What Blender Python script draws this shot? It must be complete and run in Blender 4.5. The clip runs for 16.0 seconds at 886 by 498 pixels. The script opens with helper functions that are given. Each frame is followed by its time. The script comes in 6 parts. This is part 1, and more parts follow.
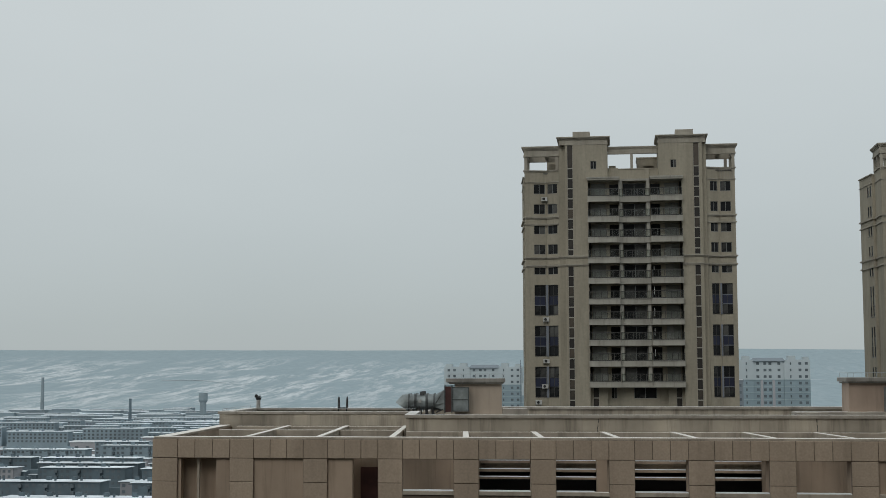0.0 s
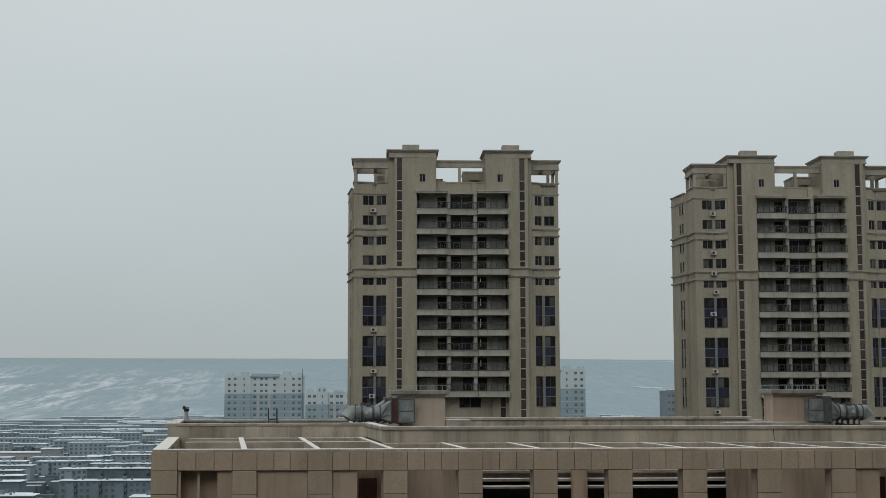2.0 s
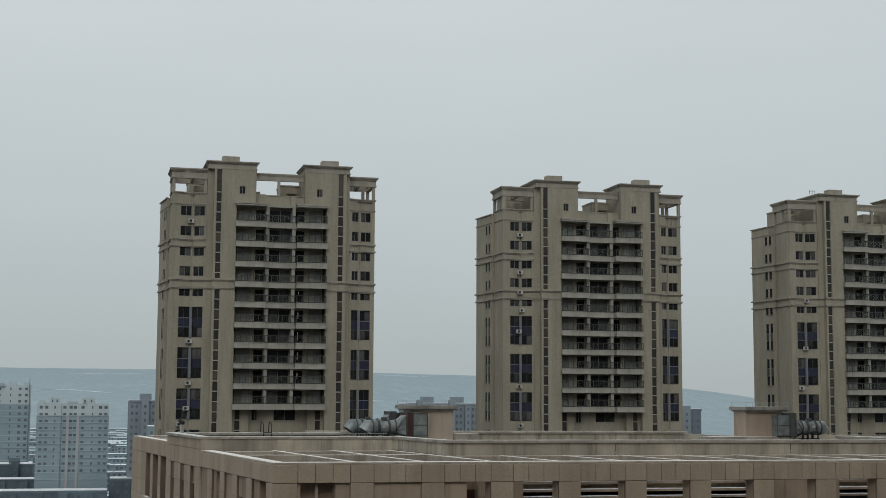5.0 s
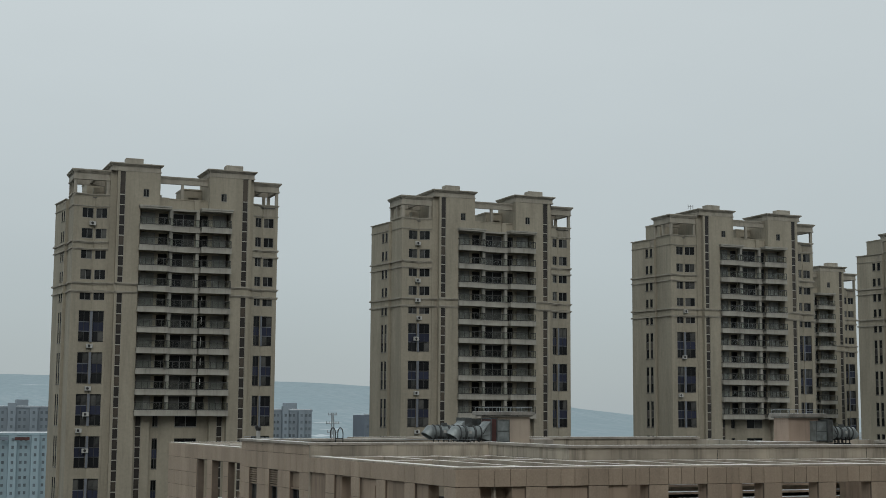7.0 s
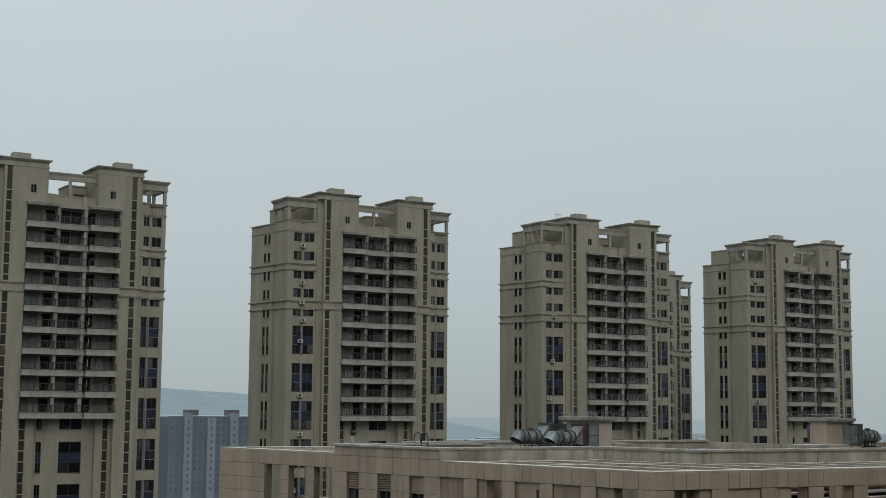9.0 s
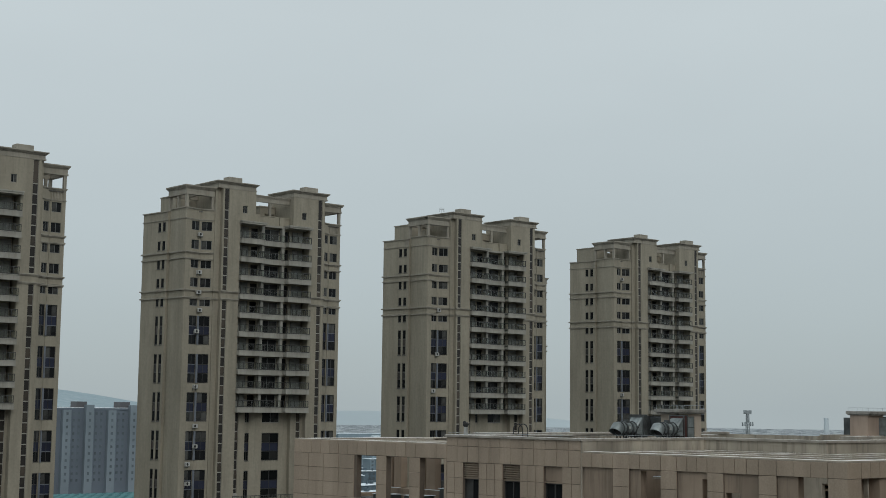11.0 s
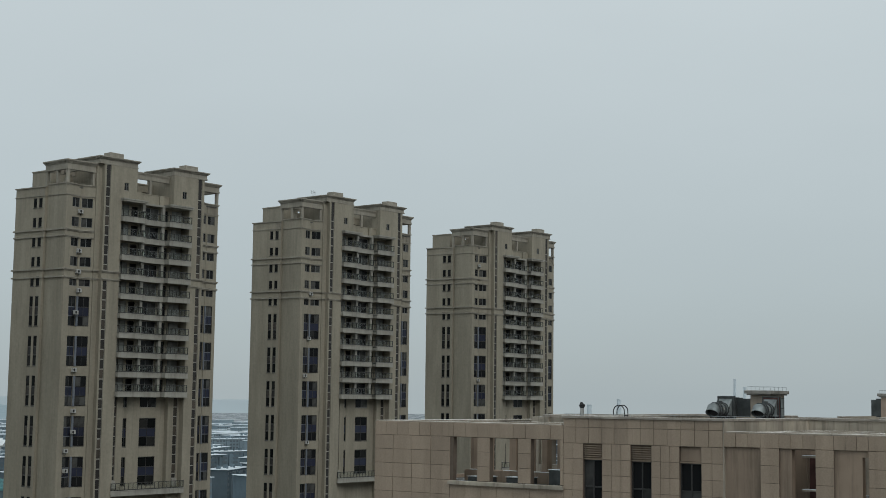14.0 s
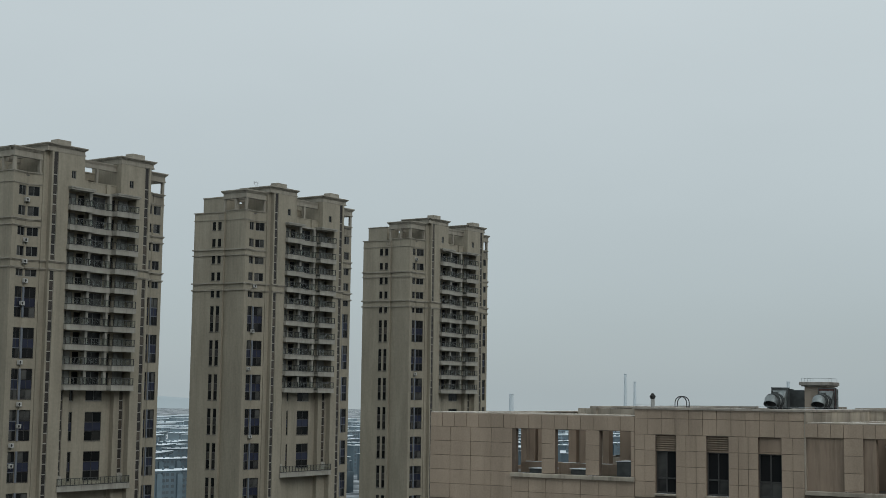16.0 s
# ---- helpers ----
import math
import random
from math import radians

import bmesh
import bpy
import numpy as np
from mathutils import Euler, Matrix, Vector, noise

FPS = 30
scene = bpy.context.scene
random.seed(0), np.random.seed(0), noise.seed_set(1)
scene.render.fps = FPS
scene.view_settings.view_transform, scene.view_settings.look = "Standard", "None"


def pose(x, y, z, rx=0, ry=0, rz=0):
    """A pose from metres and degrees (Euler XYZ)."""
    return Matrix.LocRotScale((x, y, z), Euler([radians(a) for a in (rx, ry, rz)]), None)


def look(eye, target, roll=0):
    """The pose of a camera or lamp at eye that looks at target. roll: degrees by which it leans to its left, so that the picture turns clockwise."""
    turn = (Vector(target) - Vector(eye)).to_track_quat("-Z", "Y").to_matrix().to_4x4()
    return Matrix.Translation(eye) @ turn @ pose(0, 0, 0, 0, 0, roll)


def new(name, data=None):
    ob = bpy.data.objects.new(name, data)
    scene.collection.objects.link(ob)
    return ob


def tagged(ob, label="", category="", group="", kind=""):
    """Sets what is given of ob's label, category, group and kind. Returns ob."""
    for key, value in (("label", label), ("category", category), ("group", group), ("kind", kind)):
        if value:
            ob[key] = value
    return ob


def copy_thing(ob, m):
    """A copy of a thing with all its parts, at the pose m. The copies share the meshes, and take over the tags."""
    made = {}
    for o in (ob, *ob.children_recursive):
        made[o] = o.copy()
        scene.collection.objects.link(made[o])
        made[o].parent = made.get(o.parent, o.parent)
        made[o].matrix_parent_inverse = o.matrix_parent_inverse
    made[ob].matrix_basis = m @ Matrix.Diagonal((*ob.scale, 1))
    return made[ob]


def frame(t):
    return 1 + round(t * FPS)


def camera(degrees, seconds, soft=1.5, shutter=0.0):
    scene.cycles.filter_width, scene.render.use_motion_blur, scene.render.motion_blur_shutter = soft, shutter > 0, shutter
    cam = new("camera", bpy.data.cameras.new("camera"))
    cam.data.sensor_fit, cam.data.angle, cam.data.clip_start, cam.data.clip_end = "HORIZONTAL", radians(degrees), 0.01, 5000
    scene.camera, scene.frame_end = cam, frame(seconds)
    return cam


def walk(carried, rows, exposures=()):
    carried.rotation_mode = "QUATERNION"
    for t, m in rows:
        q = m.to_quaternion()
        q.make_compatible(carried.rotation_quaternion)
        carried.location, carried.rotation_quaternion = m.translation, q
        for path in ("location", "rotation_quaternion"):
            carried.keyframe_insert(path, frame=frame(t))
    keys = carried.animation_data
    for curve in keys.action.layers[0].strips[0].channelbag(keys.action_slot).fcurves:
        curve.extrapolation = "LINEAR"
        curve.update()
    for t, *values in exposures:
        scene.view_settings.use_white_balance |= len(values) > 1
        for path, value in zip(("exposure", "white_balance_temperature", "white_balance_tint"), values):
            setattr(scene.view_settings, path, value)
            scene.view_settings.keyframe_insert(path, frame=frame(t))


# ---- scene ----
FOV = 35.148
PATH = [  # seconds, x, y, z, tilt, roll, heading
    (0, 0.000, 0.000, 0.000, 95.398, 0.144, 7.117),
    (0.5, -2.060, -0.107, 0.156, 95.365, -0.065, 5.203),
    (1, -4.151, -0.430, 0.170, 95.441, -0.084, 3.072),
    (1.5, -6.224, -1.136, 0.137, 95.575, 0.060, 0.252),
    (2, -8.617, -1.672, 0.166, 95.729, 0.108, -2.458),
    (2.5, -11.055, -2.238, 0.244, 95.862, 0.106, -4.885),
    (3, -13.527, -2.622, 0.259, 95.974, 0.075, -7.042),
    (3.5, -15.976, -2.815, 0.253, 96.073, -0.011, -8.983),
    (4, -18.602, -2.757, 0.328, 96.131, -0.163, -10.861),
    (4.2, -19.683, -2.781, 0.265, 96.167, -0.212, -11.618),
    (6.3, -32.605, -1.266, 0.309, 96.421, -0.359, -19.191),
    (6.5, -34.318, -1.009, 0.255, 96.482, -0.372, -20.138),
    (7, -38.259, 0.028, 0.212, 96.546, -0.384, -22.433),
    (7.5, -42.276, 1.304, 0.230, 96.580, -0.363, -24.798),
    (8, -46.310, 2.626, 0.320, 96.613, -0.463, -27.172),
    (8.5, -50.343, 4.270, 0.321, 96.659, -0.434, -29.477),
    (9, -54.325, 6.202, 0.320, 96.652, -0.416, -31.792),
    (9.2, -55.917, 7.016, 0.312, 96.650, -0.424, -32.712),
    (11.3, -71.247, 17.793, 0.029, 96.391, -0.676, -42.200),
    (11.5, -72.552, 19.190, -0.018, 96.355, -0.668, -43.216),
    (12, -75.942, 23.106, -0.129, 96.222, -0.631, -45.833),
    (12.5, -77.571, 24.834, -0.177, 96.172, -0.686, -47.045),
    (13, -79.053, 26.613, -0.236, 96.110, -0.708, -48.222),
    (13.5, -80.504, 28.438, -0.364, 96.062, -0.697, -49.394),
    (14, -81.879, 30.282, -0.452, 96.022, -0.726, -50.539),
    (14.5, -83.284, 32.189, -0.570, 96.030, -0.754, -51.714),
    (15, -84.519, 34.275, -0.631, 96.002, -0.765, -52.877),
    (15.5, -85.731, 36.465, -0.689, 95.930, -0.731, -54.013),
    (16, -86.864, 38.750, -0.766, 95.864, -0.739, -55.133),
]
cam = camera(FOV, 16.0, soft=0.75)
walk(cam, [(t, pose(*r)) for t, *r in PATH],
     exposures=((0, 0.03, 6500, 10), (4, 0.03, 6480, 10), (7, 0.0, 6390, 9), (9, 0.0, 6320, 8), (12, 0.0, 6280, 8), (16, 0.0, 6270, 8)))

# ---- sky and sun: a flat winter overcast ----
world = bpy.data.worlds.new("overcast_sky")
world.use_nodes = True
scene.world = world
wn, wl = world.node_tree.nodes, world.node_tree.links
wn.clear()
w_out = wn.new("ShaderNodeOutputWorld")
w_bg = wn.new("ShaderNodeBackground")
w_co = wn.new("ShaderNodeTexCoord")
w_sep = wn.new("ShaderNodeSeparateXYZ")
w_ramp = wn.new("ShaderNodeValToRGB")
w_sky = wn.new("ShaderNodeTexSky")
w_sky.sky_type, w_sky.sun_disc = "NISHITA", False
w_sky.sun_elevation, w_sky.sun_rotation = radians(39), radians(198)
w_cloud = wn.new("ShaderNodeTexNoise")
w_cloud.inputs["Scale"].default_value, w_cloud.inputs["Detail"].default_value = 2.2, 5
w_map = wn.new("ShaderNodeMapping")
w_map.inputs["Scale"].default_value = (1, 1, 2.6)
w_cr = wn.new("ShaderNodeMapRange")
w_cr.inputs["To Min"].default_value, w_cr.inputs["To Max"].default_value = 0.915, 1.085
w_mul = wn.new("ShaderNodeVectorMath")
w_mul.operation = "SCALE"
w_mix = wn.new("ShaderNodeMix")
w_mix.data_type = "RGBA"
w_mix.inputs["Factor"].default_value = 0.06
SKY_STEPS = ((0.0, (0.395, 0.442, 0.459)), (0.04, (0.42, 0.468, 0.484)), (0.13, (0.502, 0.55, 0.563)),
             (0.27, (0.592, 0.64, 0.652)), (0.6, (0.65, 0.70, 0.72)), (1.0, (0.69, 0.74, 0.76)))
while len(w_ramp.color_ramp.elements) < len(SKY_STEPS):
    w_ramp.color_ramp.elements.new(0.5)
for el, (at, c) in zip(w_ramp.color_ramp.elements, SKY_STEPS):
    el.position, el.color = at, (c[0], c[1], 0.988 * c[2], 1)
wl.new(w_co.outputs["Generated"], w_sep.inputs[0])
wl.new(w_sep.outputs["Z"], w_ramp.inputs[0])
wl.new(w_co.outputs["Generated"], w_map.inputs[0])
wl.new(w_map.outputs[0], w_cloud.inputs["Vector"])
wl.new(w_cloud.outputs[0], w_cr.inputs["Value"])
wl.new(w_ramp.outputs[0], w_mul.inputs[0])
wl.new(w_cr.outputs[0], w_mul.inputs["Scale"])
w_dim = wn.new("ShaderNodeVectorMath")
w_dim.operation = "SCALE"
w_dim.inputs["Scale"].default_value = 0.1
wl.new(w_sky.outputs[0], w_dim.inputs[0])
wl.new(w_mul.outputs[0], w_mix.inputs["A"])
wl.new(w_dim.outputs[0], w_mix.inputs["B"])
wl.new(w_mix.outputs["Result"], w_bg.inputs[0])
w_bg.inputs[1].default_value = 1.0
wl.new(w_bg.outputs[0], w_out.inputs[0])

sun = new("sun", bpy.data.lights.new("sun", "SUN"))
sun.data.energy, sun.data.angle, sun.data.color = 0.68, radians(35), (1.0, 0.96, 0.9)
sun.matrix_world = look((-19, -58, 50), (0, 0, 0))


# ---- materials ----
def material(name, base, rough=0.85, spread=0.12, grain=3.0, stain=0.15, stain_scale=0.25, bump=0.2, metal=0.0,
             each=0.0, streak=False, snow=0.0, spec=0.4, drip=0.0, lying=(0.78, 0.8, 0.82)):
    """A worn surface: base colour, fine grain, broad stains, optional run-off streaks and a dusting of snow on top faces."""
    m = bpy.data.materials.new(name)
    m.use_nodes = True
    n, l = m.node_tree.nodes, m.node_tree.links
    b = n["Principled BSDF"]
    b.inputs["Roughness"].default_value, b.inputs["Metallic"].default_value = rough, metal
    b.inputs["Specular IOR Level"].default_value = spec
    co = n.new("ShaderNodeTexCoord")
    g = n.new("ShaderNodeTexNoise")
    g.inputs["Scale"].default_value, g.inputs["Detail"].default_value = grain, 6
    place = n.new("ShaderNodeNewGeometry").outputs["Position"] if streak else co.outputs["Object"]
    l.new(place, g.inputs["Vector"])
    s = n.new("ShaderNodeTexNoise")
    s.inputs["Scale"].default_value, s.inputs["Detail"].default_value = stain_scale, 4
    if streak:
        mp = n.new("ShaderNodeMapping")
        mp.inputs["Scale"].default_value = (0.9, 0.9, 0.16)
        l.new(place, mp.inputs[0])
        l.new(mp.outputs[0], s.inputs["Vector"])
    else:
        l.new(co.outputs["Object"], s.inputs["Vector"])
    rg, rs = n.new("ShaderNodeMapRange"), n.new("ShaderNodeMapRange")
    rg.inputs["To Min"].default_value, rg.inputs["To Max"].default_value = 1 - spread, 1 + spread
    rs.inputs["From Min"].default_value, rs.inputs["From Max"].default_value = 0.3, 0.7
    rs.inputs["To Min"].default_value, rs.inputs["To Max"].default_value = 1 - stain, 1 + stain
    l.new(g.outputs[0], rg.inputs["Value"])
    l.new(s.outputs[0], rs.inputs["Value"])
    k = n.new("ShaderNodeMath")
    k.operation = "MULTIPLY"
    l.new(rg.outputs[0], k.inputs[0])
    l.new(rs.outputs[0], k.inputs[1])
    last = k.outputs[0]
    if each:
        oi, re, k2 = n.new("ShaderNodeObjectInfo"), n.new("ShaderNodeMapRange"), n.new("ShaderNodeMath")
        re.inputs["To Min"].default_value, re.inputs["To Max"].default_value = 1 - each, 1 + each
        k2.operation = "MULTIPLY"
        l.new(oi.outputs["Random"], re.inputs["Value"])
        l.new(last, k2.inputs[0])
        l.new(re.outputs[0], k2.inputs[1])
        last = k2.outputs[0]
    if drip:
        # narrow run-off marks, in places only
        dm, dn, dr, dk = n.new("ShaderNodeMapping"), n.new("ShaderNodeTexNoise"), n.new("ShaderNodeMapRange"), n.new("ShaderNodeMath")
        dm.inputs["Scale"].default_value = (2.6, 2.6, 0.22)
        dn.inputs["Scale"].default_value, dn.inputs["Detail"].default_value, dn.inputs["Roughness"].default_value = 1.0, 6, 0.65
        dr.inputs["From Min"].default_value, dr.inputs["From Max"].default_value = 0.5, 0.72
        dr.inputs["To Min"].default_value, dr.inputs["To Max"].default_value = 1.0, 1 - drip
        dk.operation = "MULTIPLY"
        l.new(place, dm.inputs[0])
        l.new(dm.outputs[0], dn.inputs["Vector"])
        l.new(dn.outputs[0], dr.inputs["Value"])
        l.new(last, dk.inputs[0])
        l.new(dr.outputs[0], dk.inputs[1])
        last = dk.outputs[0]
    v = n.new("ShaderNodeVectorMath")
    v.operation = "SCALE"
    v.inputs[0].default_value = base
    l.new(last, v.inputs["Scale"])
    colour = v.outputs[0]
    if snow:
        geo, sp, st, mx, pa = (n.new("ShaderNodeNewGeometry"), n.new("ShaderNodeSeparateXYZ"), n.new("ShaderNodeMapRange"),
                               n.new("ShaderNodeMix"), n.new("ShaderNodeTexNoise"))
        pa.inputs["Scale"].default_value, pa.inputs["Detail"].default_value = 1.3, 5
        l.new(co.outputs["Object"], pa.inputs["Vector"])
        l.new(geo.outputs["Normal"], sp.inputs[0])
        st.inputs["From Min"].default_value, st.inputs["From Max"].default_value = 0.7, 0.9
        l.new(sp.outputs["Z"], st.inputs["Value"])
        pr = n.new("ShaderNodeMapRange")
        pr.inputs["From Min"].default_value, pr.inputs["From Max"].default_value = 0.62 - 0.5 * snow, 0.75 - 0.5 * snow
        l.new(pa.outputs[0], pr.inputs["Value"])
        kk = n.new("ShaderNodeMath")
        kk.operation = "MULTIPLY"
        l.new(st.outputs[0], kk.inputs[0])
        l.new(pr.outputs[0], kk.inputs[1])
        mx.data_type = "RGBA"
        mx.inputs["B"].default_value = (*lying, 1)
        l.new(kk.outputs[0], mx.inputs["Factor"])
        l.new(colour, mx.inputs["A"])
        colour = mx.outputs["Result"]
    l.new(colour, b.inputs["Base Color"])
    if bump:
        bp = n.new("ShaderNodeBump")
        bp.inputs["Strength"].default_value, bp.inputs["Distance"].default_value = bump, 0.02
        l.new(g.outputs[0], bp.inputs["Height"])
        l.new(bp.outputs[0], b.inputs["Normal"])
    return m


def glass(name, dark, light, rough=0.08, spec=0.5):
    """Opaque window glass, each pane a little different: the dim room, and pale curtains in some, are put into its
    colour.
    """
    m = bpy.data.materials.new(name)
    m.use_nodes = True
    n, l = m.node_tree.nodes, m.node_tree.links
    b = n["Principled BSDF"]
    b.inputs["Roughness"].default_value = rough
    b.inputs["IOR"].default_value, b.inputs["Specular IOR Level"].default_value = 1.45, spec
    oi, r, co, ns = n.new("ShaderNodeObjectInfo"), n.new("ShaderNodeValToRGB"), n.new("ShaderNodeTexCoord"), n.new("ShaderNodeTexNoise")
    add = n.new("ShaderNodeMath")
    add.operation = "ADD"
    ns.inputs["Scale"].default_value = 1.1
    l.new(co.outputs["Object"], ns.inputs["Vector"])
    mr = n.new("ShaderNodeMapRange")
    mr.inputs["To Min"].default_value, mr.inputs["To Max"].default_value = -0.35, 0.35
    l.new(ns.outputs[0], mr.inputs["Value"])
    l.new(oi.outputs["Random"], add.inputs[0])
    l.new(mr.outputs[0], add.inputs[1])
    r.color_ramp.elements[0].position, r.color_ramp.elements[0].color = 0.55, (*dark, 1)
    r.color_ramp.elements[1].position, r.color_ramp.elements[1].color = 1.0, (*light, 1)
    l.new(add.outputs[0], r.inputs[0])
    l.new(r.outputs[0], b.inputs["Base Color"])
    return m


M_WALL = material("beige_render", (0.297, 0.269, 0.21), 0.9, 0.16, 2.6, 0.13, 0.6, 0.25, streak=True, drip=0.16)
M_TRIM = material("moulded_trim", (0.30, 0.276, 0.228), 0.88, 0.1, 2.0, 0.15, 0.8, 0.15, streak=True, snow=0.25, drip=0.2)
M_SLAB = material("balcony_concrete", (0.325, 0.312, 0.272), 0.88, 0.1, 1.5, 0.16, 0.7, 0.15, streak=True, drip=0.25)
def clear_glass(name, gloss):
    """Thin clear sheet: mostly see-through, with a faint reflection of the sky."""
    m = bpy.data.materials.new(name)
    m.use_nodes = True
    n, l = m.node_tree.nodes, m.node_tree.links
    n.remove(n["Principled BSDF"])
    t, g, x = n.new("ShaderNodeBsdfTransparent"), n.new("ShaderNodeBsdfGlossy"), n.new("ShaderNodeMixShader")
    t.inputs["Color"].default_value = (0.93, 0.95, 0.94, 1)
    g.inputs["Roughness"].default_value = 0.25
    x.inputs["Fac"].default_value = gloss
    l.new(t.outputs[0], x.inputs[1])
    l.new(g.outputs[0], x.inputs[2])
    l.new(x.outputs[0], n["Material Output"].inputs["Surface"])
    return m


M_SHEET = clear_glass("balustrade_glass", 0.022)
M_STRIP = glass("stair_window_glass", (0.035, 0.032, 0.03), (0.09, 0.075, 0.06), 0.3, 0.25)
M_PANE = glass("window_glass", (0.016, 0.017, 0.018), (0.10, 0.10, 0.094), 0.12, 0.12)
M_NIGHT = glass("dark_room_glass", (0.008, 0.009, 0.009), (0.03, 0.03, 0.028), 0.1, 0.08)
M_CURTAIN = glass("curtained_balcony_glass", (0.20, 0.202, 0.183), (0.30, 0.30, 0.275), 0.2, 0.14)
M_BLUE = material("blue_spandrel", (0.026, 0.03, 0.052), 0.4, 0.1, 2, 0.15, 0.5, 0.0, each=0.2, spec=0.2)
M_FRAME = material("window_frame", (0.17, 0.175, 0.17), 0.6, 0.05, 3, 0.1, 0.5, 0.0)
M_RAIL = material("painted_railing", (0.05, 0.05, 0.047), 0.6, 0.08, 4, 0.1, 0.5, 0.0)
M_POST = material("pale_corner_post", (0.15, 0.165, 0.19), 0.6, 0.08, 2, 0.15, 0.6, 0.0)
M_CLOTH = material("white_cotton", (0.72, 0.72, 0.7), 0.9, 0.06, 6, 0.1, 2.0, 0.0)
# low base colour carries the dimness of the rooms
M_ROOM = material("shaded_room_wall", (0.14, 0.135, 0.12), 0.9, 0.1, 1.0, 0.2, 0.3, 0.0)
M_AC = material("air_conditioner_paint", (0.43, 0.43, 0.41), 0.5, 0.06, 5, 0.12, 1.5, 0.0)
# black metal and rubber, and sheets that stand in for shade
M_DARK = material("near_black_parts_and_shade", (0.03, 0.03, 0.03), 0.7, 0.1, 5, 0.1, 1.0, 0.0)
M_TILE = material("brown_stone_tile", (0.358, 0.284, 0.214), 0.75, 0.26, 14.0, 0.12, 0.9, 0.15, each=0.06, streak=True, drip=0.14)
M_TILEBACK = material("tile_joint", (0.15, 0.118, 0.092), 0.95, 0.15, 4, 0.2, 0.5, 0.0)
M_STUCCO = material("weathered_stucco", (0.31, 0.24, 0.18), 0.92, 0.14, 1.5, 0.34, 0.5, 0.2, streak=True, drip=0.35)
M_PARAPET = material("parapet_render", (0.368, 0.327, 0.265), 0.92, 0.16, 2.4, 0.3, 0.5, 0.25, streak=True, snow=0.3, drip=0.45)
M_COPING = material("coping_stone", (0.335, 0.305, 0.262), 0.9, 0.15, 3.0, 0.25, 0.9, 0.2, snow=0.62, lying=(0.70, 0.69, 0.66), drip=0.3)
M_GREYSLAB = material("weathered_roof_slab", (0.25, 0.238, 0.215), 0.9, 0.15, 3.0, 0.3, 0.9, 0.2, snow=0.6, drip=0.4)
M_BEAM = material("pergola_concrete", (0.36, 0.315, 0.255), 0.9, 0.14, 3.0, 0.24, 0.9, 0.2, snow=0.92, lying=(0.80, 0.765, 0.71), drip=0.35)
M_ROOFTOP = material("roof_membrane", (0.10, 0.095, 0.085), 0.9, 0.2, 1.0, 0.4, 0.15, 0.2, snow=0.15)
M_SNOW = material("settled_snow", (0.74, 0.77, 0.79), 0.8, 0.06, 0.8, 0.12, 0.15, 0.2)
M_ROOFSNOW = material("thin_snow_on_roofing", (0.68, 0.745, 0.785), 0.85, 0.12, 0.3, 0.22, 0.06, 0.0, each=0.14)
# pale blue-grey facade with the distance haze put into its colour
M_FARHOUSE = material("haze_paled_facade", (0.222, 0.282, 0.315), 0.9, 0.1, 0.4, 0.25, 0.02, 0.0)
M_COURT = material("low_bounce_paving", (0.085, 0.085, 0.08), 0.8, 0.2, 0.5, 0.35, 0.03, 0.0)
M_PLAIN = material("plain_block_wall", (0.22, 0.20, 0.17), 0.9, 0.1, 0.5, 0.15, 0.05, 0.0)
M_ZINC = material("galvanised_steel", (0.222, 0.247, 0.247), 0.5, 0.18, 5, 0.35, 2.0, 0.05, metal=0.4)
# dark steel parts; also galvanised ducting with its shade in the colour
M_DUCT = material("dark_and_shaded_ducting", (0.085, 0.092, 0.092), 0.6, 0.15, 3, 0.3, 1.5, 0.05, metal=0.3)
M_RUST = material("red_oxide_steel", (0.065, 0.027, 0.024), 0.7, 0.2, 4, 0.3, 1.5, 0.1)
M_PIPE = material("weathered_vent_pipe", (0.33, 0.33, 0.315), 0.8, 0.15, 6, 0.25, 2.0, 0.1)
M_PLASTER = material("cream_plaster", (0.385, 0.325, 0.265), 0.9, 0.1, 2, 0.2, 0.7, 0.15, streak=True, drip=0.2)
M_PINKPLASTER = material("pink_plaster", (0.36, 0.28, 0.222), 0.9, 0.1, 2, 0.2, 0.7, 0.15, streak=True, drip=0.25)
# the far blocks' paints, with some distance haze included in the colours
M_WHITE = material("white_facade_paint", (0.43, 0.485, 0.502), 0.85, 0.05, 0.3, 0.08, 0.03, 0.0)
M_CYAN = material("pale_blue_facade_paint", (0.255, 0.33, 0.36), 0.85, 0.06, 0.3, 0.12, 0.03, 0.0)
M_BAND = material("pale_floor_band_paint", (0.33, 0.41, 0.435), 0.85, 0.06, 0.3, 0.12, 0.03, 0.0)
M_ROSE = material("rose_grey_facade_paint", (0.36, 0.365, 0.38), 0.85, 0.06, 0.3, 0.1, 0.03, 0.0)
# wall darker than its bays: the recesses' shade is put into this colour
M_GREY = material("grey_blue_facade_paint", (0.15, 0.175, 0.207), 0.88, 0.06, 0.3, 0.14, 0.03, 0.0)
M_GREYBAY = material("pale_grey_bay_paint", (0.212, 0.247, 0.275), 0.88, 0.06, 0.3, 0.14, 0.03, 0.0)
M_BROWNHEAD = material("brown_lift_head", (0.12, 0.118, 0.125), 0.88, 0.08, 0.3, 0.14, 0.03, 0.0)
# dark glass lifted in colour by the haze in front of it
M_FARWIN = material("haze_paled_window_glass", (0.10, 0.123, 0.138), 0.4, 0.1, 0.5, 0.2, 0.1, 0.0, each=0.2)
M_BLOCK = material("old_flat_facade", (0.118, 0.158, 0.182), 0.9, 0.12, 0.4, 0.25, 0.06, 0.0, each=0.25)
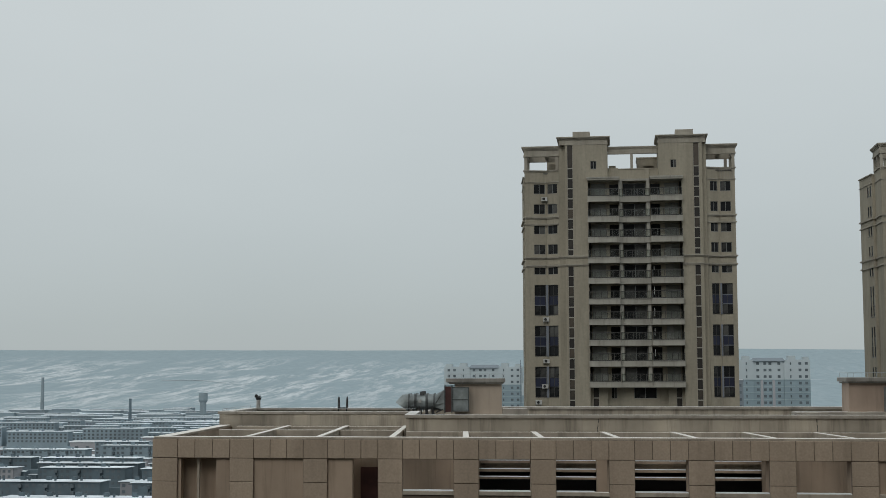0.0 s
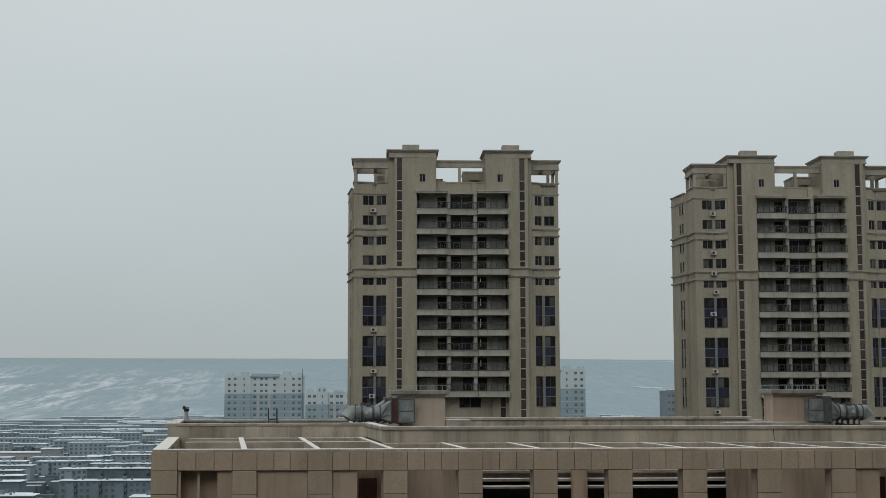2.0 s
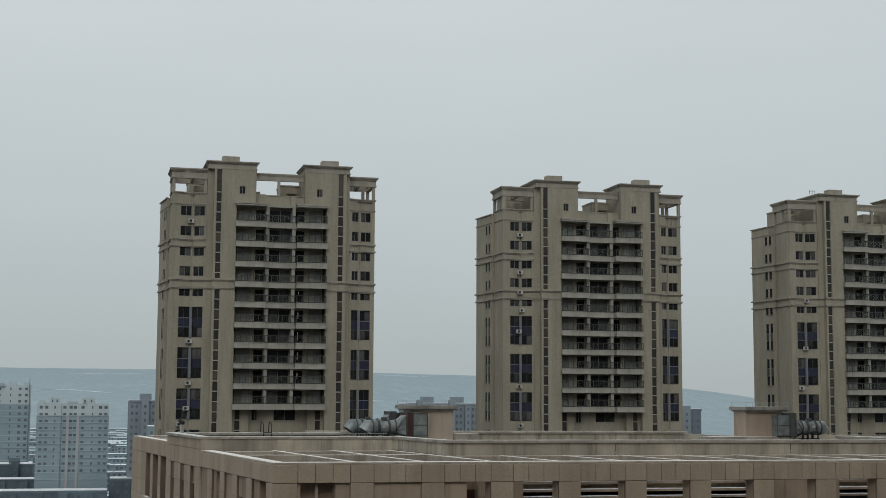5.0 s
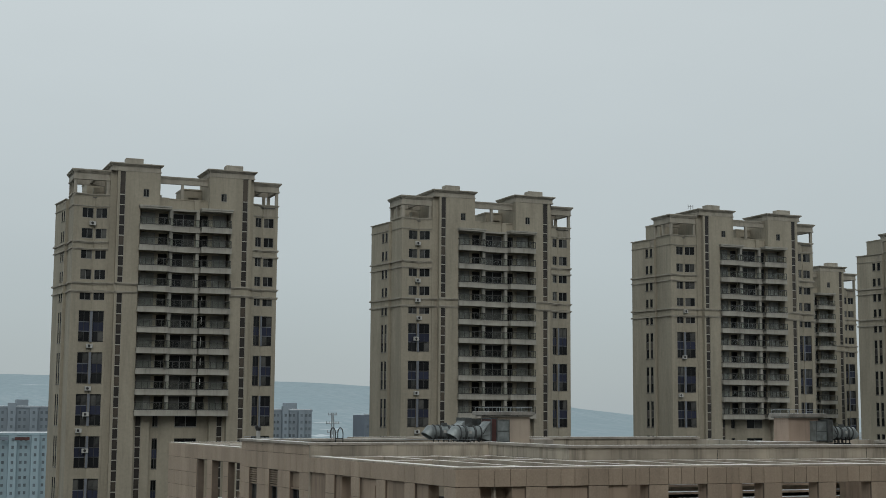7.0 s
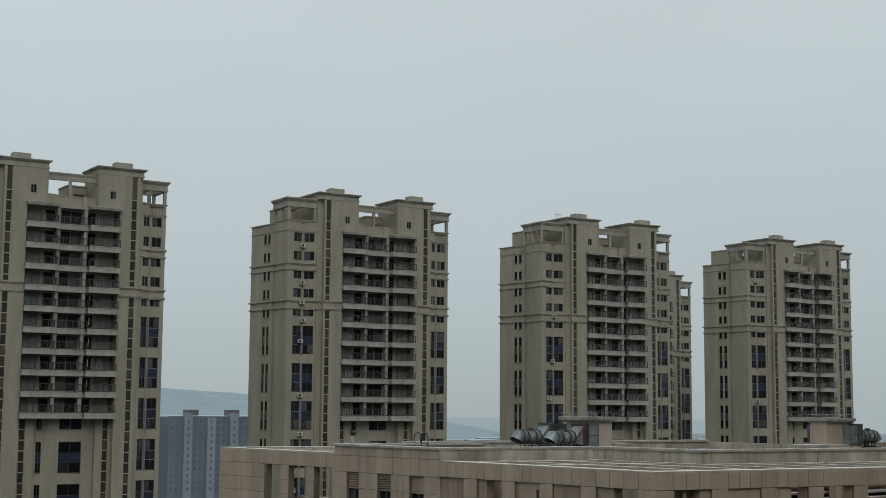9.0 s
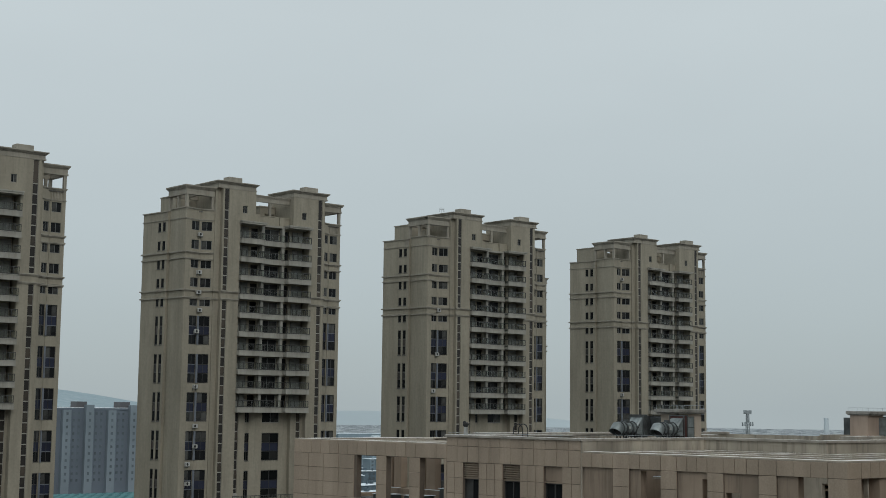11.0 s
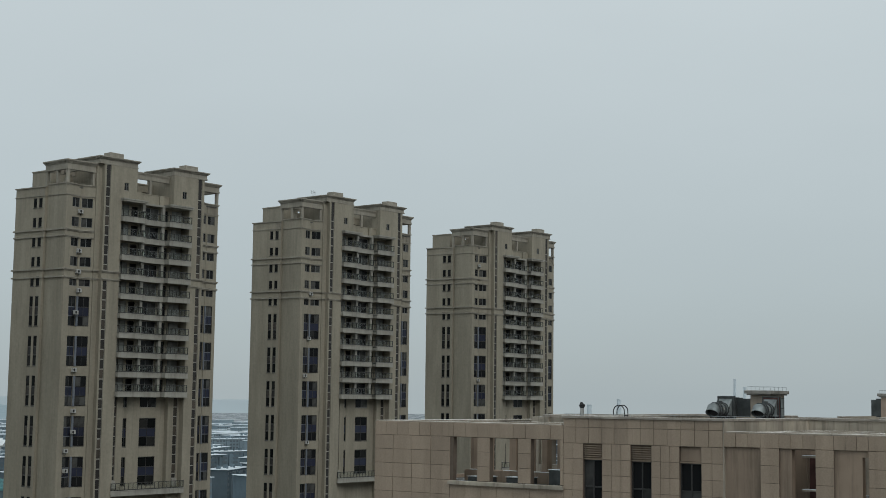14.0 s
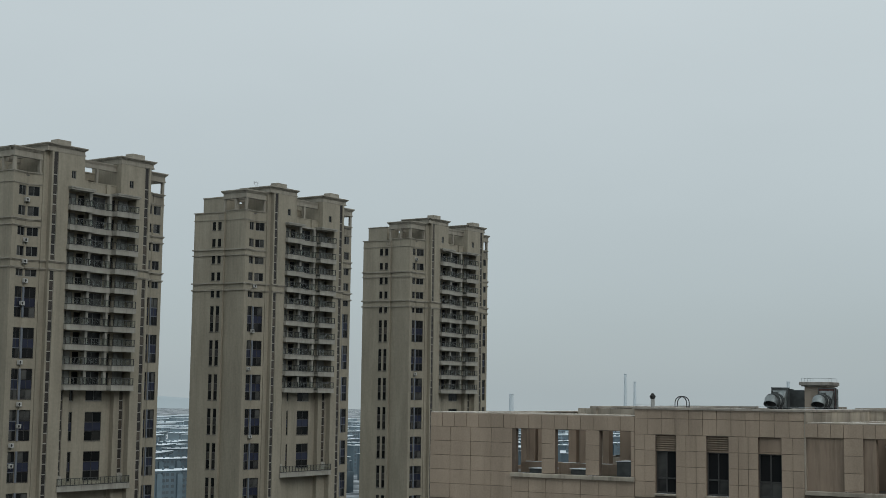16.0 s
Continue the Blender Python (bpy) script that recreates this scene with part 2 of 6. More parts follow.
M_BLOCKWARM = material("old_brick_facade", (0.262, 0.262, 0.272), 0.9, 0.1, 0.4, 0.2, 0.04, 0.0, each=0.2)
M_BARK = material("wet_bark", (0.05, 0.047, 0.045), 0.9, 0.2, 6, 0.2, 1.0, 0.0)
M_TEAL = material("teal_sheet_roof", (0.10, 0.24, 0.25), 0.6, 0.06, 0.5, 0.2, 0.1, 0.0)
M_ASPHALT = material("wet_asphalt", (0.15, 0.17, 0.182), 0.7, 0.15, 0.3, 0.3, 0.03, 0.0)
M_STACK = material("pale_chimney_concrete", (0.235, 0.29, 0.315), 0.9, 0.1, 0.3, 0.15, 0.05, 0.0)
# distance haze is put into this paler concrete colour
M_HAZESTACK = material("haze_paled_concrete", (0.52, 0.57, 0.59), 0.9, 0.03, 0.3, 0.05, 0.05, 0.0)
M_DARKFRAME = material("bronze_window_frame", (0.045, 0.045, 0.043), 0.5, 0.08, 3, 0.1, 0.5, 0.0)
M_VILLA = material("villa_render", (0.36, 0.37, 0.365), 0.9, 0.1, 0.4, 0.15, 0.1, 0.0, each=0.1)
M_STEEL = material("galvanised_lattice", (0.32, 0.35, 0.36), 0.6, 0.1, 1, 0.1, 0.2, 0.0)
M_CAR = material("car_paint", (0.25, 0.25, 0.26), 0.35, 0.1, 1, 0.1, 0.2, 0.0, each=0.7)


def lamp_glow(name, colour, power):
    m = bpy.data.materials.new(name)
    m.use_nodes = True
    b = m.node_tree.nodes["Principled BSDF"]
    b.inputs["Base Color"].default_value = (*colour, 1)
    b.inputs["Emission Color"].default_value = (*colour, 1)
    b.inputs["Emission Strength"].default_value = power
    return m


M_TAIL = lamp_glow("tail_lamp", (1.0, 0.12, 0.08), 6)
M_HEAD = lamp_glow("head_lamp", (1.0, 0.95, 0.85), 6)


def two_tone(name, low, high, scale, lo, hi, stretch=(1, 1, 1), grain=0.02, rough=0.95, sway=0.0, bare=0.0):
    """Ground or hillside: dark soil, fields and houses against patches of lying snow."""
    m = bpy.data.materials.new(name)
    m.use_nodes = True
    n, l = m.node_tree.nodes, m.node_tree.links
    b = n["Principled BSDF"]
    b.inputs["Roughness"].default_value = rough
    b.inputs["Specular IOR Level"].default_value = 0.1
    co, mp, a, f, r, mx = (n.new("ShaderNodeTexCoord"), n.new("ShaderNodeMapping"), n.new("ShaderNodeTexNoise"),
                           n.new("ShaderNodeTexNoise"), n.new("ShaderNodeMapRange"), n.new("ShaderNodeMix"))
    mp.inputs["Scale"].default_value = stretch
    a.inputs["Scale"].default_value, a.inputs["Detail"].default_value, a.inputs["Roughness"].default_value = scale, 9, 0.62
    f.inputs["Scale"].default_value, f.inputs["Detail"].default_value = grain, 6
    l.new(co.outputs["Object"], mp.inputs[0])
    l.new(mp.outputs[0], a.inputs["Vector"])
    l.new(mp.outputs[0], f.inputs["Vector"])
    r.inputs["From Min"].default_value, r.inputs["From Max"].default_value = lo, hi
    big, swing, total = n.new("ShaderNodeTexNoise"), n.new("ShaderNodeMapRange"), n.new("ShaderNodeMath")
    big.inputs["Scale"].default_value, big.inputs["Detail"].default_value = scale * 0.22, 2
    swing.inputs["To Min"].default_value, swing.inputs["To Max"].default_value = -sway, sway
    total.operation = "ADD"
    l.new(mp.outputs[0], big.inputs["Vector"])
    l.new(big.outputs[0], swing.inputs["Value"])
    sx, fade, less = n.new("ShaderNodeSeparateXYZ"), n.new("ShaderNodeMapRange"), n.new("ShaderNodeMath")
    fade.inputs["From Min"].default_value, fade.inputs["From Max"].default_value = -500, 700
    fade.inputs["To Min"].default_value, fade.inputs["To Max"].default_value = 0.0, -bare
    less.operation = "ADD"
    l.new(co.outputs["Object"], sx.inputs[0])
    l.new(sx.outputs["X"], fade.inputs["Value"])
    l.new(a.outputs[0], total.inputs[0])
    l.new(swing.outputs[0], total.inputs[1])
    l.new(total.outputs[0], less.inputs[0])
    l.new(fade.outputs[0], less.inputs[1])
    l.new(less.outputs[0], r.inputs["Value"])
    mx.data_type = "RGBA"
    mx.inputs["A"].default_value, mx.inputs["B"].default_value = (*low, 1), (*high, 1)
    l.new(r.outputs[0], mx.inputs["Factor"])
    k, v = n.new("ShaderNodeMapRange"), n.new("ShaderNodeVectorMath")
    k.inputs["To Min"].default_value, k.inputs["To Max"].default_value = 0.88, 1.12
    l.new(f.outputs[0], k.inputs["Value"])
    v.operation = "SCALE"
    l.new(mx.outputs["Result"], v.inputs[0])
    l.new(k.outputs[0], v.inputs["Scale"])
    l.new(v.outputs[0], b.inputs["Base Color"])
    return m


M_GROUND = two_tone("snow_patched_ground", (0.13, 0.15, 0.16), (0.50, 0.53, 0.55), 0.03, 0.44, 0.6, grain=0.05)


def hillside(name, soil, snow):
    """Bare loess slopes with broken snow patches, and thin snow-filled terrace lines that keep to one level."""
    m = bpy.data.materials.new(name)
    m.use_nodes = True
    n, l = m.node_tree.nodes, m.node_tree.links
    b = n["Principled BSDF"]
    b.inputs["Roughness"].default_value, b.inputs["Specular IOR Level"].default_value = 0.95, 0.1
    co = n.new("ShaderNodeTexCoord")

    def layer(stretch, detail, rough, lo, hi):
        mp, t, r = n.new("ShaderNodeMapping"), n.new("ShaderNodeTexNoise"), n.new("ShaderNodeMapRange")
        mp.inputs["Scale"].default_value = stretch
        t.inputs["Scale"].default_value, t.inputs["Detail"].default_value, t.inputs["Roughness"].default_value = 1.0, detail, rough
        r.inputs["From Min"].default_value, r.inputs["From Max"].default_value = lo, hi
        l.new(co.outputs["Object"], mp.inputs[0])
        l.new(mp.outputs[0], t.inputs["Vector"])
        l.new(t.outputs[0], r.inputs["Value"])
        return r.outputs[0]

    def join(kind, p, q):
        k = n.new("ShaderNodeMath")
        k.operation = kind
        for slot, v in zip(k.inputs, (p, q)):
            if isinstance(v, float):
                slot.default_value = v
            else:
                l.new(v, slot)
        return k.outputs[0]
    patches = layer((0.028, 0.0, 0.062), 12, 0.75, 0.46, 0.57)
    where = layer((0.005, 0.0, 0.024), 5, 0.55, 0.44, 0.54)
    lines = layer((0.0035, 0.0, 0.2), 6, 0.55, 0.68, 0.75)
    scrub = layer((0.05, 0.006, 0.35), 8, 0.7, 0.25, 0.75)
    sp, low = n.new("ShaderNodeSeparateXYZ"), n.new("ShaderNodeMapRange")
    l.new(co.outputs["Object"], sp.inputs[0])
    low.inputs["From Min"].default_value, low.inputs["From Max"].default_value = 80, 30
    l.new(sp.outputs["Z"], low.inputs["Value"])
    side = n.new("ShaderNodeMapRange")
    side.inputs["From Min"].default_value, side.inputs["From Max"].default_value = -250, -750
    side.inputs["To Min"].default_value, side.inputs["To Max"].default_value = 0.12, 0.95
    l.new(sp.outputs["X"], side.inputs["Value"])
    mask = join("MULTIPLY", join("MULTIPLY", join("MULTIPLY", patches, where), low.outputs[0]), side.outputs[0])
    mask = join("MAXIMUM", mask, join("MULTIPLY", lines, 0.75))
    mx, v = n.new("ShaderNodeMix"), n.new("ShaderNodeVectorMath")
    mx.data_type = "RGBA"
    mx.inputs["A"].default_value, mx.inputs["B"].default_value = (*soil, 1), (*snow, 1)
    l.new(mask, mx.inputs["Factor"])
    v.operation = "SCALE"
    l.new(mx.outputs["Result"], v.inputs[0])
    l.new(join("ADD", join("MULTIPLY", scrub, 0.2), 0.9), v.inputs["Scale"])
    l.new(v.outputs[0], b.inputs["Base Color"])
    return m


# slope, upland and drift colours all have the distance haze mixed in
M_HILL = hillside("hazed_loess_hillside", (0.298, 0.37, 0.402), (0.58, 0.62, 0.64))
M_FARHILL = material("hazed_far_upland", (0.405, 0.462, 0.486), 0.95, 0.05, 0.004, 0.08, 0.001, 0.0)
M_HILLSNOW = material("hazed_hill_snow", (0.50, 0.555, 0.58), 0.9, 0.08, 0.05, 0.1, 0.01, 0.0)


# ---- building helpers ----
def box(bm, x0, x1, y0, y1, z0, z1):
    v = [bm.verts.new(c) for c in ((x0, y0, z0), (x1, y0, z0), (x1, y1, z0), (x0, y1, z0),
                                   (x0, y0, z1), (x1, y0, z1), (x1, y1, z1), (x0, y1, z1))]
    for q in ((0, 3, 2, 1), (4, 5, 6, 7), (0, 1, 5, 4), (1, 2, 6, 5), (2, 3, 7, 6), (3, 0, 4, 7)):
        bm.faces.new([v[i] for i in q])


def chamfered(bm, x0, x1, y0, y1, z0, z1, c):
    """A box whose edges along its top and sides are cut back by c."""
    lo = [bm.verts.new(p) for p in ((x0, y0, z0), (x1, y0, z0), (x1, y1, z0), (x0, y1, z0))]
    mid = [bm.verts.new(p) for p in ((x0, y0, z1 - c), (x1, y0, z1 - c), (x1, y1, z1 - c), (x0, y1, z1 - c))]
    top = [bm.verts.new(p) for p in ((x0 + c, y0 + c, z1), (x1 - c, y0 + c, z1), (x1 - c, y1 - c, z1), (x0 + c, y1 - c, z1))]
    bm.faces.new(lo[::-1])
    bm.faces.new(top)
    for a, b in ((lo, mid), (mid, top)):
        for i in range(4):
            j = (i + 1) % 4
            bm.faces.new((a[i], a[j], b[j], b[i]))


def tube(bm, a, b, r0, r1=None, sides=16, caps=True):
    """A round bar or cone from a to b."""
    r1 = r0 if r1 is None else r1
    a, b = Vector(a), Vector(b)
    d = (b - a).normalized()
    u = d.orthogonal().normalized()
    w = d.cross(u)
    rings = []
    for p, r in ((a, r0), (b, r1)):
        rings.append([bm.verts.new(p + r * (math.cos(t) * u + math.sin(t) * w)) for t in (2 * math.pi * i / sides for i in range(sides))])
    for i in range(sides):
        j = (i + 1) % sides
        bm.faces.new((rings[0][i], rings[0][j], rings[1][j], rings[1][i]))
    if caps:
        bm.faces.new(rings[0][::-1])
        bm.faces.new(rings[1])


def mesh_of(bm, mat, name="mesh"):
    me = bpy.data.meshes.new(name)
    bm.to_mesh(me)
    bm.free()
    me.materials.append(mat)
    return me


def part(name, bm, mat, parent, label="", at=None):
    """Links a bmesh (or a shared mesh) as one mesh object under a thing or a part."""
    me = bm if isinstance(bm, bpy.types.Mesh) else mesh_of(bm, mat, name)
    ob = new(name, me)
    ob.parent = parent
    if at is not None:
        ob.matrix_basis = at
    if label:
        ob["label"] = label
    return ob


def thing(name, m, label, category, group="", kind=""):
    e = new(name)
    e.matrix_basis = m
    e.empty_display_size = 0.5
    return tagged(e, label, category, group, kind)


def holed_wall(bm, x0, x1, z0, z1, y0, y1, holes):
    """A wall in the xz plane, y0 (outer) to y1, with rectangular openings (x0, x1, z0, z1) cut right through."""
    xs = sorted({x0, x1, *(v for h in holes for v in h[:2] if x0 < v < x1)})
    zs = sorted({z0, z1, *(v for h in holes for v in h[2:] if z0 < v < z1)})
    nx, nz = len(xs) - 1, len(zs) - 1

    def solid(i, j):
        if not (0 <= i < nx and 0 <= j < nz):
            return False
        cx, cz = (xs[i] + xs[i + 1]) / 2, (zs[j] + zs[j + 1]) / 2
        return not any(h[0] <= cx <= h[1] and h[2] <= cz <= h[3] for h in holes)
    verts = {}

    def v(i, j, k):
        if (i, j, k) not in verts:
            verts[i, j, k] = bm.verts.new((xs[i], (y0, y1)[k], zs[j]))
        return verts[i, j, k]
    for i in range(nx):
        for j in range(nz):
            if not solid(i, j):
                continue
            bm.faces.new((v(i, j, 0), v(i + 1, j, 0), v(i + 1, j + 1, 0), v(i, j + 1, 0)))
            bm.faces.new((v(i, j, 1), v(i, j + 1, 1), v(i + 1, j + 1, 1), v(i + 1, j, 1)))
            if not solid(i - 1, j):
                bm.faces.new((v(i, j, 0), v(i, j + 1, 0), v(i, j + 1, 1), v(i, j, 1)))
            if not solid(i + 1, j):
                bm.faces.new((v(i + 1, j, 0), v(i + 1, j, 1), v(i + 1, j + 1, 1), v(i + 1, j + 1, 0)))
            if not solid(i, j - 1):
                bm.faces.new((v(i, j, 0), v(i, j, 1), v(i + 1, j, 1), v(i + 1, j, 0)))
            if not solid(i, j + 1):
                bm.faces.new((v(i, j + 1, 0), v(i + 1, j + 1, 0), v(i + 1, j + 1, 1), v(i, j + 1, 1)))


GROUND = -62.0

# ---- setting: ground, road, hills ----
bm = bmesh.new()
rings, spokes = (0, 60, 160, 320, 600, 1000, 1600, 2600, 3600, 4900), 48
ground_rows = []
for r in rings:
    ground_rows.append([bm.verts.new((r * math.cos(2 * math.pi * i / spokes), r * math.sin(2 * math.pi * i / spokes), 0)) for i in range(spokes)]
                       if r else [bm.verts.new((0, 0, 0))])
for a, b in zip(ground_rows, ground_rows[1:]):
    for i in range(spokes):
        j = (i + 1) % spokes
        bm.faces.new((a[0], b[i], b[j]) if len(a) == 1 else (a[i], b[i], b[j], a[j]))
ground = new("ground", mesh_of(bm, M_GROUND, "ground"))
ground.location = (0, 0, GROUND)
tagged(ground, "snow-patched winter ground of a wide valley town", "ground", kind="structure")


def ridge(angle):
    """Height of the hill crest above the valley at a compass angle, in degrees to the right of north."""
    base = float(np.interp(angle, (5, 12, 17, 23, 25.3, 28, 31, 35), (163, 157, 146, 121, 101, 66, 38, -14)))
    return base + 4 * noise.noise((angle * 0.13, 4.2, 0)) + 1.5 * noise.noise((angle * 0.7, 1.1, 0))


def hill_point(ang, f):
    """A point of the slope: compass angle, and how far up from the foot (0) to the crest (1)."""
    r = 2500 + 2100 * f
    rise = max(-5.0, ridge(ang) * (0.12 * f + 0.88 * max(f, 0.0) ** 1.5) + 14 * math.sin(f * math.pi) * noise.noise((ang * 0.3, f * 5, 7)))
    return Vector((r * math.sin(radians(ang)) - 30, r * math.cos(radians(ang)), GROUND + rise))


bm = bmesh.new()
hill_rows = []
A0, A1, STEPS = -42.0, 84.0, 260
for k in range(15):
    f = k / 14
    row = []
    for i in range(STEPS + 1):
        row.append(bm.verts.new(hill_point(A0 + (A1 - A0) * i / STEPS, f) - Vector((0, 0, 14 if k == 0 else 0))))
    hill_rows.append(row)
for a, b in zip(hill_rows, hill_rows[1:]):
    for i in range(STEPS):
        bm.faces.new((a[i], a[i + 1], b[i + 1], b[i]))
for f in bm.faces:
    f.smooth = True
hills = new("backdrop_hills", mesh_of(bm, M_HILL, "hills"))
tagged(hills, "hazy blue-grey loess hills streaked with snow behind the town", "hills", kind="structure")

# a low upland farther off, closing the plain; its haze is in the colour
b = bmesh.new()
rows = []
for r, f in ((4560, -0.1), (4680, 0.72), (4830, 1.0)):
    rows.append([])
    for k in range(97):
        ang = 24 + 0.25 * k
        h = min(1.0, max(0.0, (48 - ang) / 6)) * (45 + 7 * noise.noise((ang * 0.21, 2.0, 5)) + 2 * noise.noise((ang * 0.9, 6.0, 1)))
        rows[-1].append(b.verts.new((r * math.sin(radians(ang)) - 30, r * math.cos(radians(ang)), GROUND + f * h)))
for low, high in zip(rows, rows[1:]):
    for k in range(96):
        b.faces.new((low[k], low[k + 1], high[k + 1], high[k])).smooth = True
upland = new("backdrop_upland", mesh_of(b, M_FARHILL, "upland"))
tagged(upland, "hazed blue-grey upland on the edge of the plain", "hills", kind="structure")

# terraces on the slope where the snow has stayed
b = bmesh.new()
for a0, a1, f, half in ((-1.0, 2.5, 0.92, 0.006), (-6.5, -5.5, 0.65, 0.008), (-2.5, 1.2, 0.64, 0.009), (9.4, 14.0, 0.955, 0.007), (10.3, 12.1, 0.55, 0.02),
                        (9.4, 12.2, 0.06, 0.03), (-18.0, -14.5, 0.5, 0.009), (12.5, 14.2, 0.35, 0.012), (-7.6, -6.9, 0.4, 0.015), (21.5, 25.0, 0.9, 0.005), (16.9, 18.2, 0.3, 0.018), (17.3, 18.5, 0.22, 0.02), (16.8, 17.9, 0.14, 0.025)):
    n = int((a1 - a0) * 8)
    low, high = [], []
    for i in range(n + 1):
        ang = a0 + (a1 - a0) * i / n
        w = 0.7 * half * (0.35 + 1.1 * abs(noise.noise((ang * 1.7, f * 9, 3)))) * (0.15 + min(1.0, i / 4, (n - i) / 4))
        drift = 0.008 * noise.noise((ang * 0.6, f, 8))
        low.append(b.verts.new(hill_point(ang, f + drift - w) + Vector((0, 0, 0.4))))
        high.append(b.verts.new(hill_point(ang, f + drift + w) + Vector((0, 0, 0.4))))
    for i in range(n):
        b.faces.new((low[i], low[i + 1], high[i + 1], high[i]))
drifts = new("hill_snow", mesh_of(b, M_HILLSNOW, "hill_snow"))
tagged(drifts, "long snow drifts lying on the hill terraces", "snow", kind="stuff")

# dark sheet out of view, added so less light bounces up the towers
b = bmesh.new()
b.faces.new([b.verts.new(c) for c in ((-260, -120, 0), (420, -120, 0), (420, 470, 0), (-260, 470, 0))])
court = new("pavement", mesh_of(b, M_COURT, "pavement"))
court.location = (0, 0, GROUND + 0.05)
tagged(court, "unseen dark paving added to cut bounce onto the towers", "pavement", kind="structure")
# blocks out of view, added to cut sky light on the tower fronts
for i, (x0, x1, y0, y1, z1) in enumerate(((-210, -130, 80, 165, -3), (70, 150, 40, 86, -3), (-260, -60, -100, -64, 60), (-40, 240, -100, -64, 60), (32, 66, 22, 66, 52))):
    b = bmesh.new()
    box(b, x0, x1, y0, y1, GROUND, z1)
    wall = new("wall_%s" % ("west", "east", "south", "south_east", "middle")[i], mesh_of(b, M_PLAIN, "shade_wall"))
    tagged(wall, "unseen plain block added to shade the towers", "wall", kind="structure")

# ---- the apartment tower, built once ----
FLOOR = 2.85
ROWS = [(-3.72 - FLOOR * k, -2.35 - FLOOR * k) for k in range(5)]          # single windows, top five floors
PAIRS = [(-20.87 - 2 * FLOOR * k, -16.58 - 2 * FLOOR * k) for k in range(7)]  # two-storey windows below
BASE = GROUND - 29.9
_frames = {}


def window_frame(w, h, splits, bars):
    key = (round(w, 3), round(h, 3), splits, bars)
    if key not in _frames:
        b = bmesh.new()
        e = 0.06 if w > 0.72 else 0.03
        us = [e] + [v for q in splits for v in (q * w - 0.035, q * w + 0.035)] + [w - e]
        vs = [e] + [v for q in bars for v in (q * h - 0.04, q * h + 0.04)] + [h - e]
        holed_wall(b, 0, w, 0, h, -0.02, 0.08, [(us[i], us[i + 1], vs[j], vs[j + 1]) for i in range(0, len(us), 2) for j in range(0, len(vs), 2)])
        # the sill is drawn out of the bottom rail
        b.normal_update()
        foot = [f for f in b.faces if all(abs(v.co.z) < 1e-5 for v in f.verts)]
        grown = bmesh.ops.extrude_face_region(b, geom=foot)["geom"]
        for v in grown:
            if isinstance(v, bmesh.types.BMVert):
                v.co.z = -0.1
                v.co.y -= 0.12 if v.co.y < 0 else 0
                v.co.x += -0.06 if v.co.x < 1e-4 else (0.06 if v.co.x > w - 1e-4 else 0)
        bmesh.ops.delete(b, geom=foot, context="FACES_ONLY")
        _frames[key] = mesh_of(b, M_FRAME, "window_frame")
    return _frames[key]


def dark_frame(w, h, splits, bars):
    key = (round(w, 3), round(h, 3), splits, bars, "dark")
    if key not in _frames:
        _frames[key] = window_frame(w, h, splits, bars).copy()
        _frames[key].materials[0] = M_DARKFRAME
    return _frames[key]


def pane_mesh(w, h, mat):
    key = (round(w, 3), round(h, 3), mat.name)
    if key not in _frames:
        b = bmesh.new()
        box(b, 0, w, 0, 0.02, 0, h)
        _frames[key] = mesh_of(b, mat, "pane")
    return _frames[key]


def add_window(parent, m, w, h, double=False, slit=False, glazing=None, pale=False):
    """One window with its frame and panes; the two-storey ones have a blue spandrel between the lights."""
    if slit:
        win = part("window", dark_frame(w, h, (), ()), M_DARKFRAME, parent, at=m)
        part("pane", pane_mesh(w - 0.1, h - 0.1, M_NIGHT), M_NIGHT, win, at=pose(0.05, 0.03, 0.05))
        return
    if not double:
        win = part("window", window_frame(w, h, (0.5,), ()), M_FRAME, parent, at=m)
        for s in (0, 1):
            part("pane", pane_mesh(w / 2 - 0.06, h - 0.1, glazing or M_PANE), M_PANE, win, at=pose(0.04 + s * (w / 2 - 0.02), 0.03, 0.05))
        return
    win = part("window", dark_frame(w, h, (0.5,), (0.34, 0.64)), M_DARKFRAME, parent, at=m)
    glaze = glazing or M_PANE
    for s in (0, 1):
        for z0, z1 in ((0.03, 0.32), (0.66, 0.97)):
            part("pane", pane_mesh(w / 2 - 0.06, (z1 - z0) * h, glaze), glaze, win, at=pose(0.04 + s * (w / 2 - 0.02), 0.03, z0 * h))
    part("spandrel", pane_mesh(w - 0.1, 0.28 * h, M_BLUE), M_BLUE, win, "dark blue glazed spandrel panel", at=pose(0.05, 0.015, 0.355 * h))
    if pale:
        key = ("transom", round(w, 3))
        if key not in _frames:
            b = bmesh.new()
            box(b, 0.03, w - 0.03, -0.05, -0.022, 0, 0.1)
            _frames[key] = mesh_of(b, M_POST, "transom")
        for z in (0.325, 0.625):
            part("transom", _frames[key], M_POST, win, "pale grey transom bar", at=pose(0, 0, z * h))


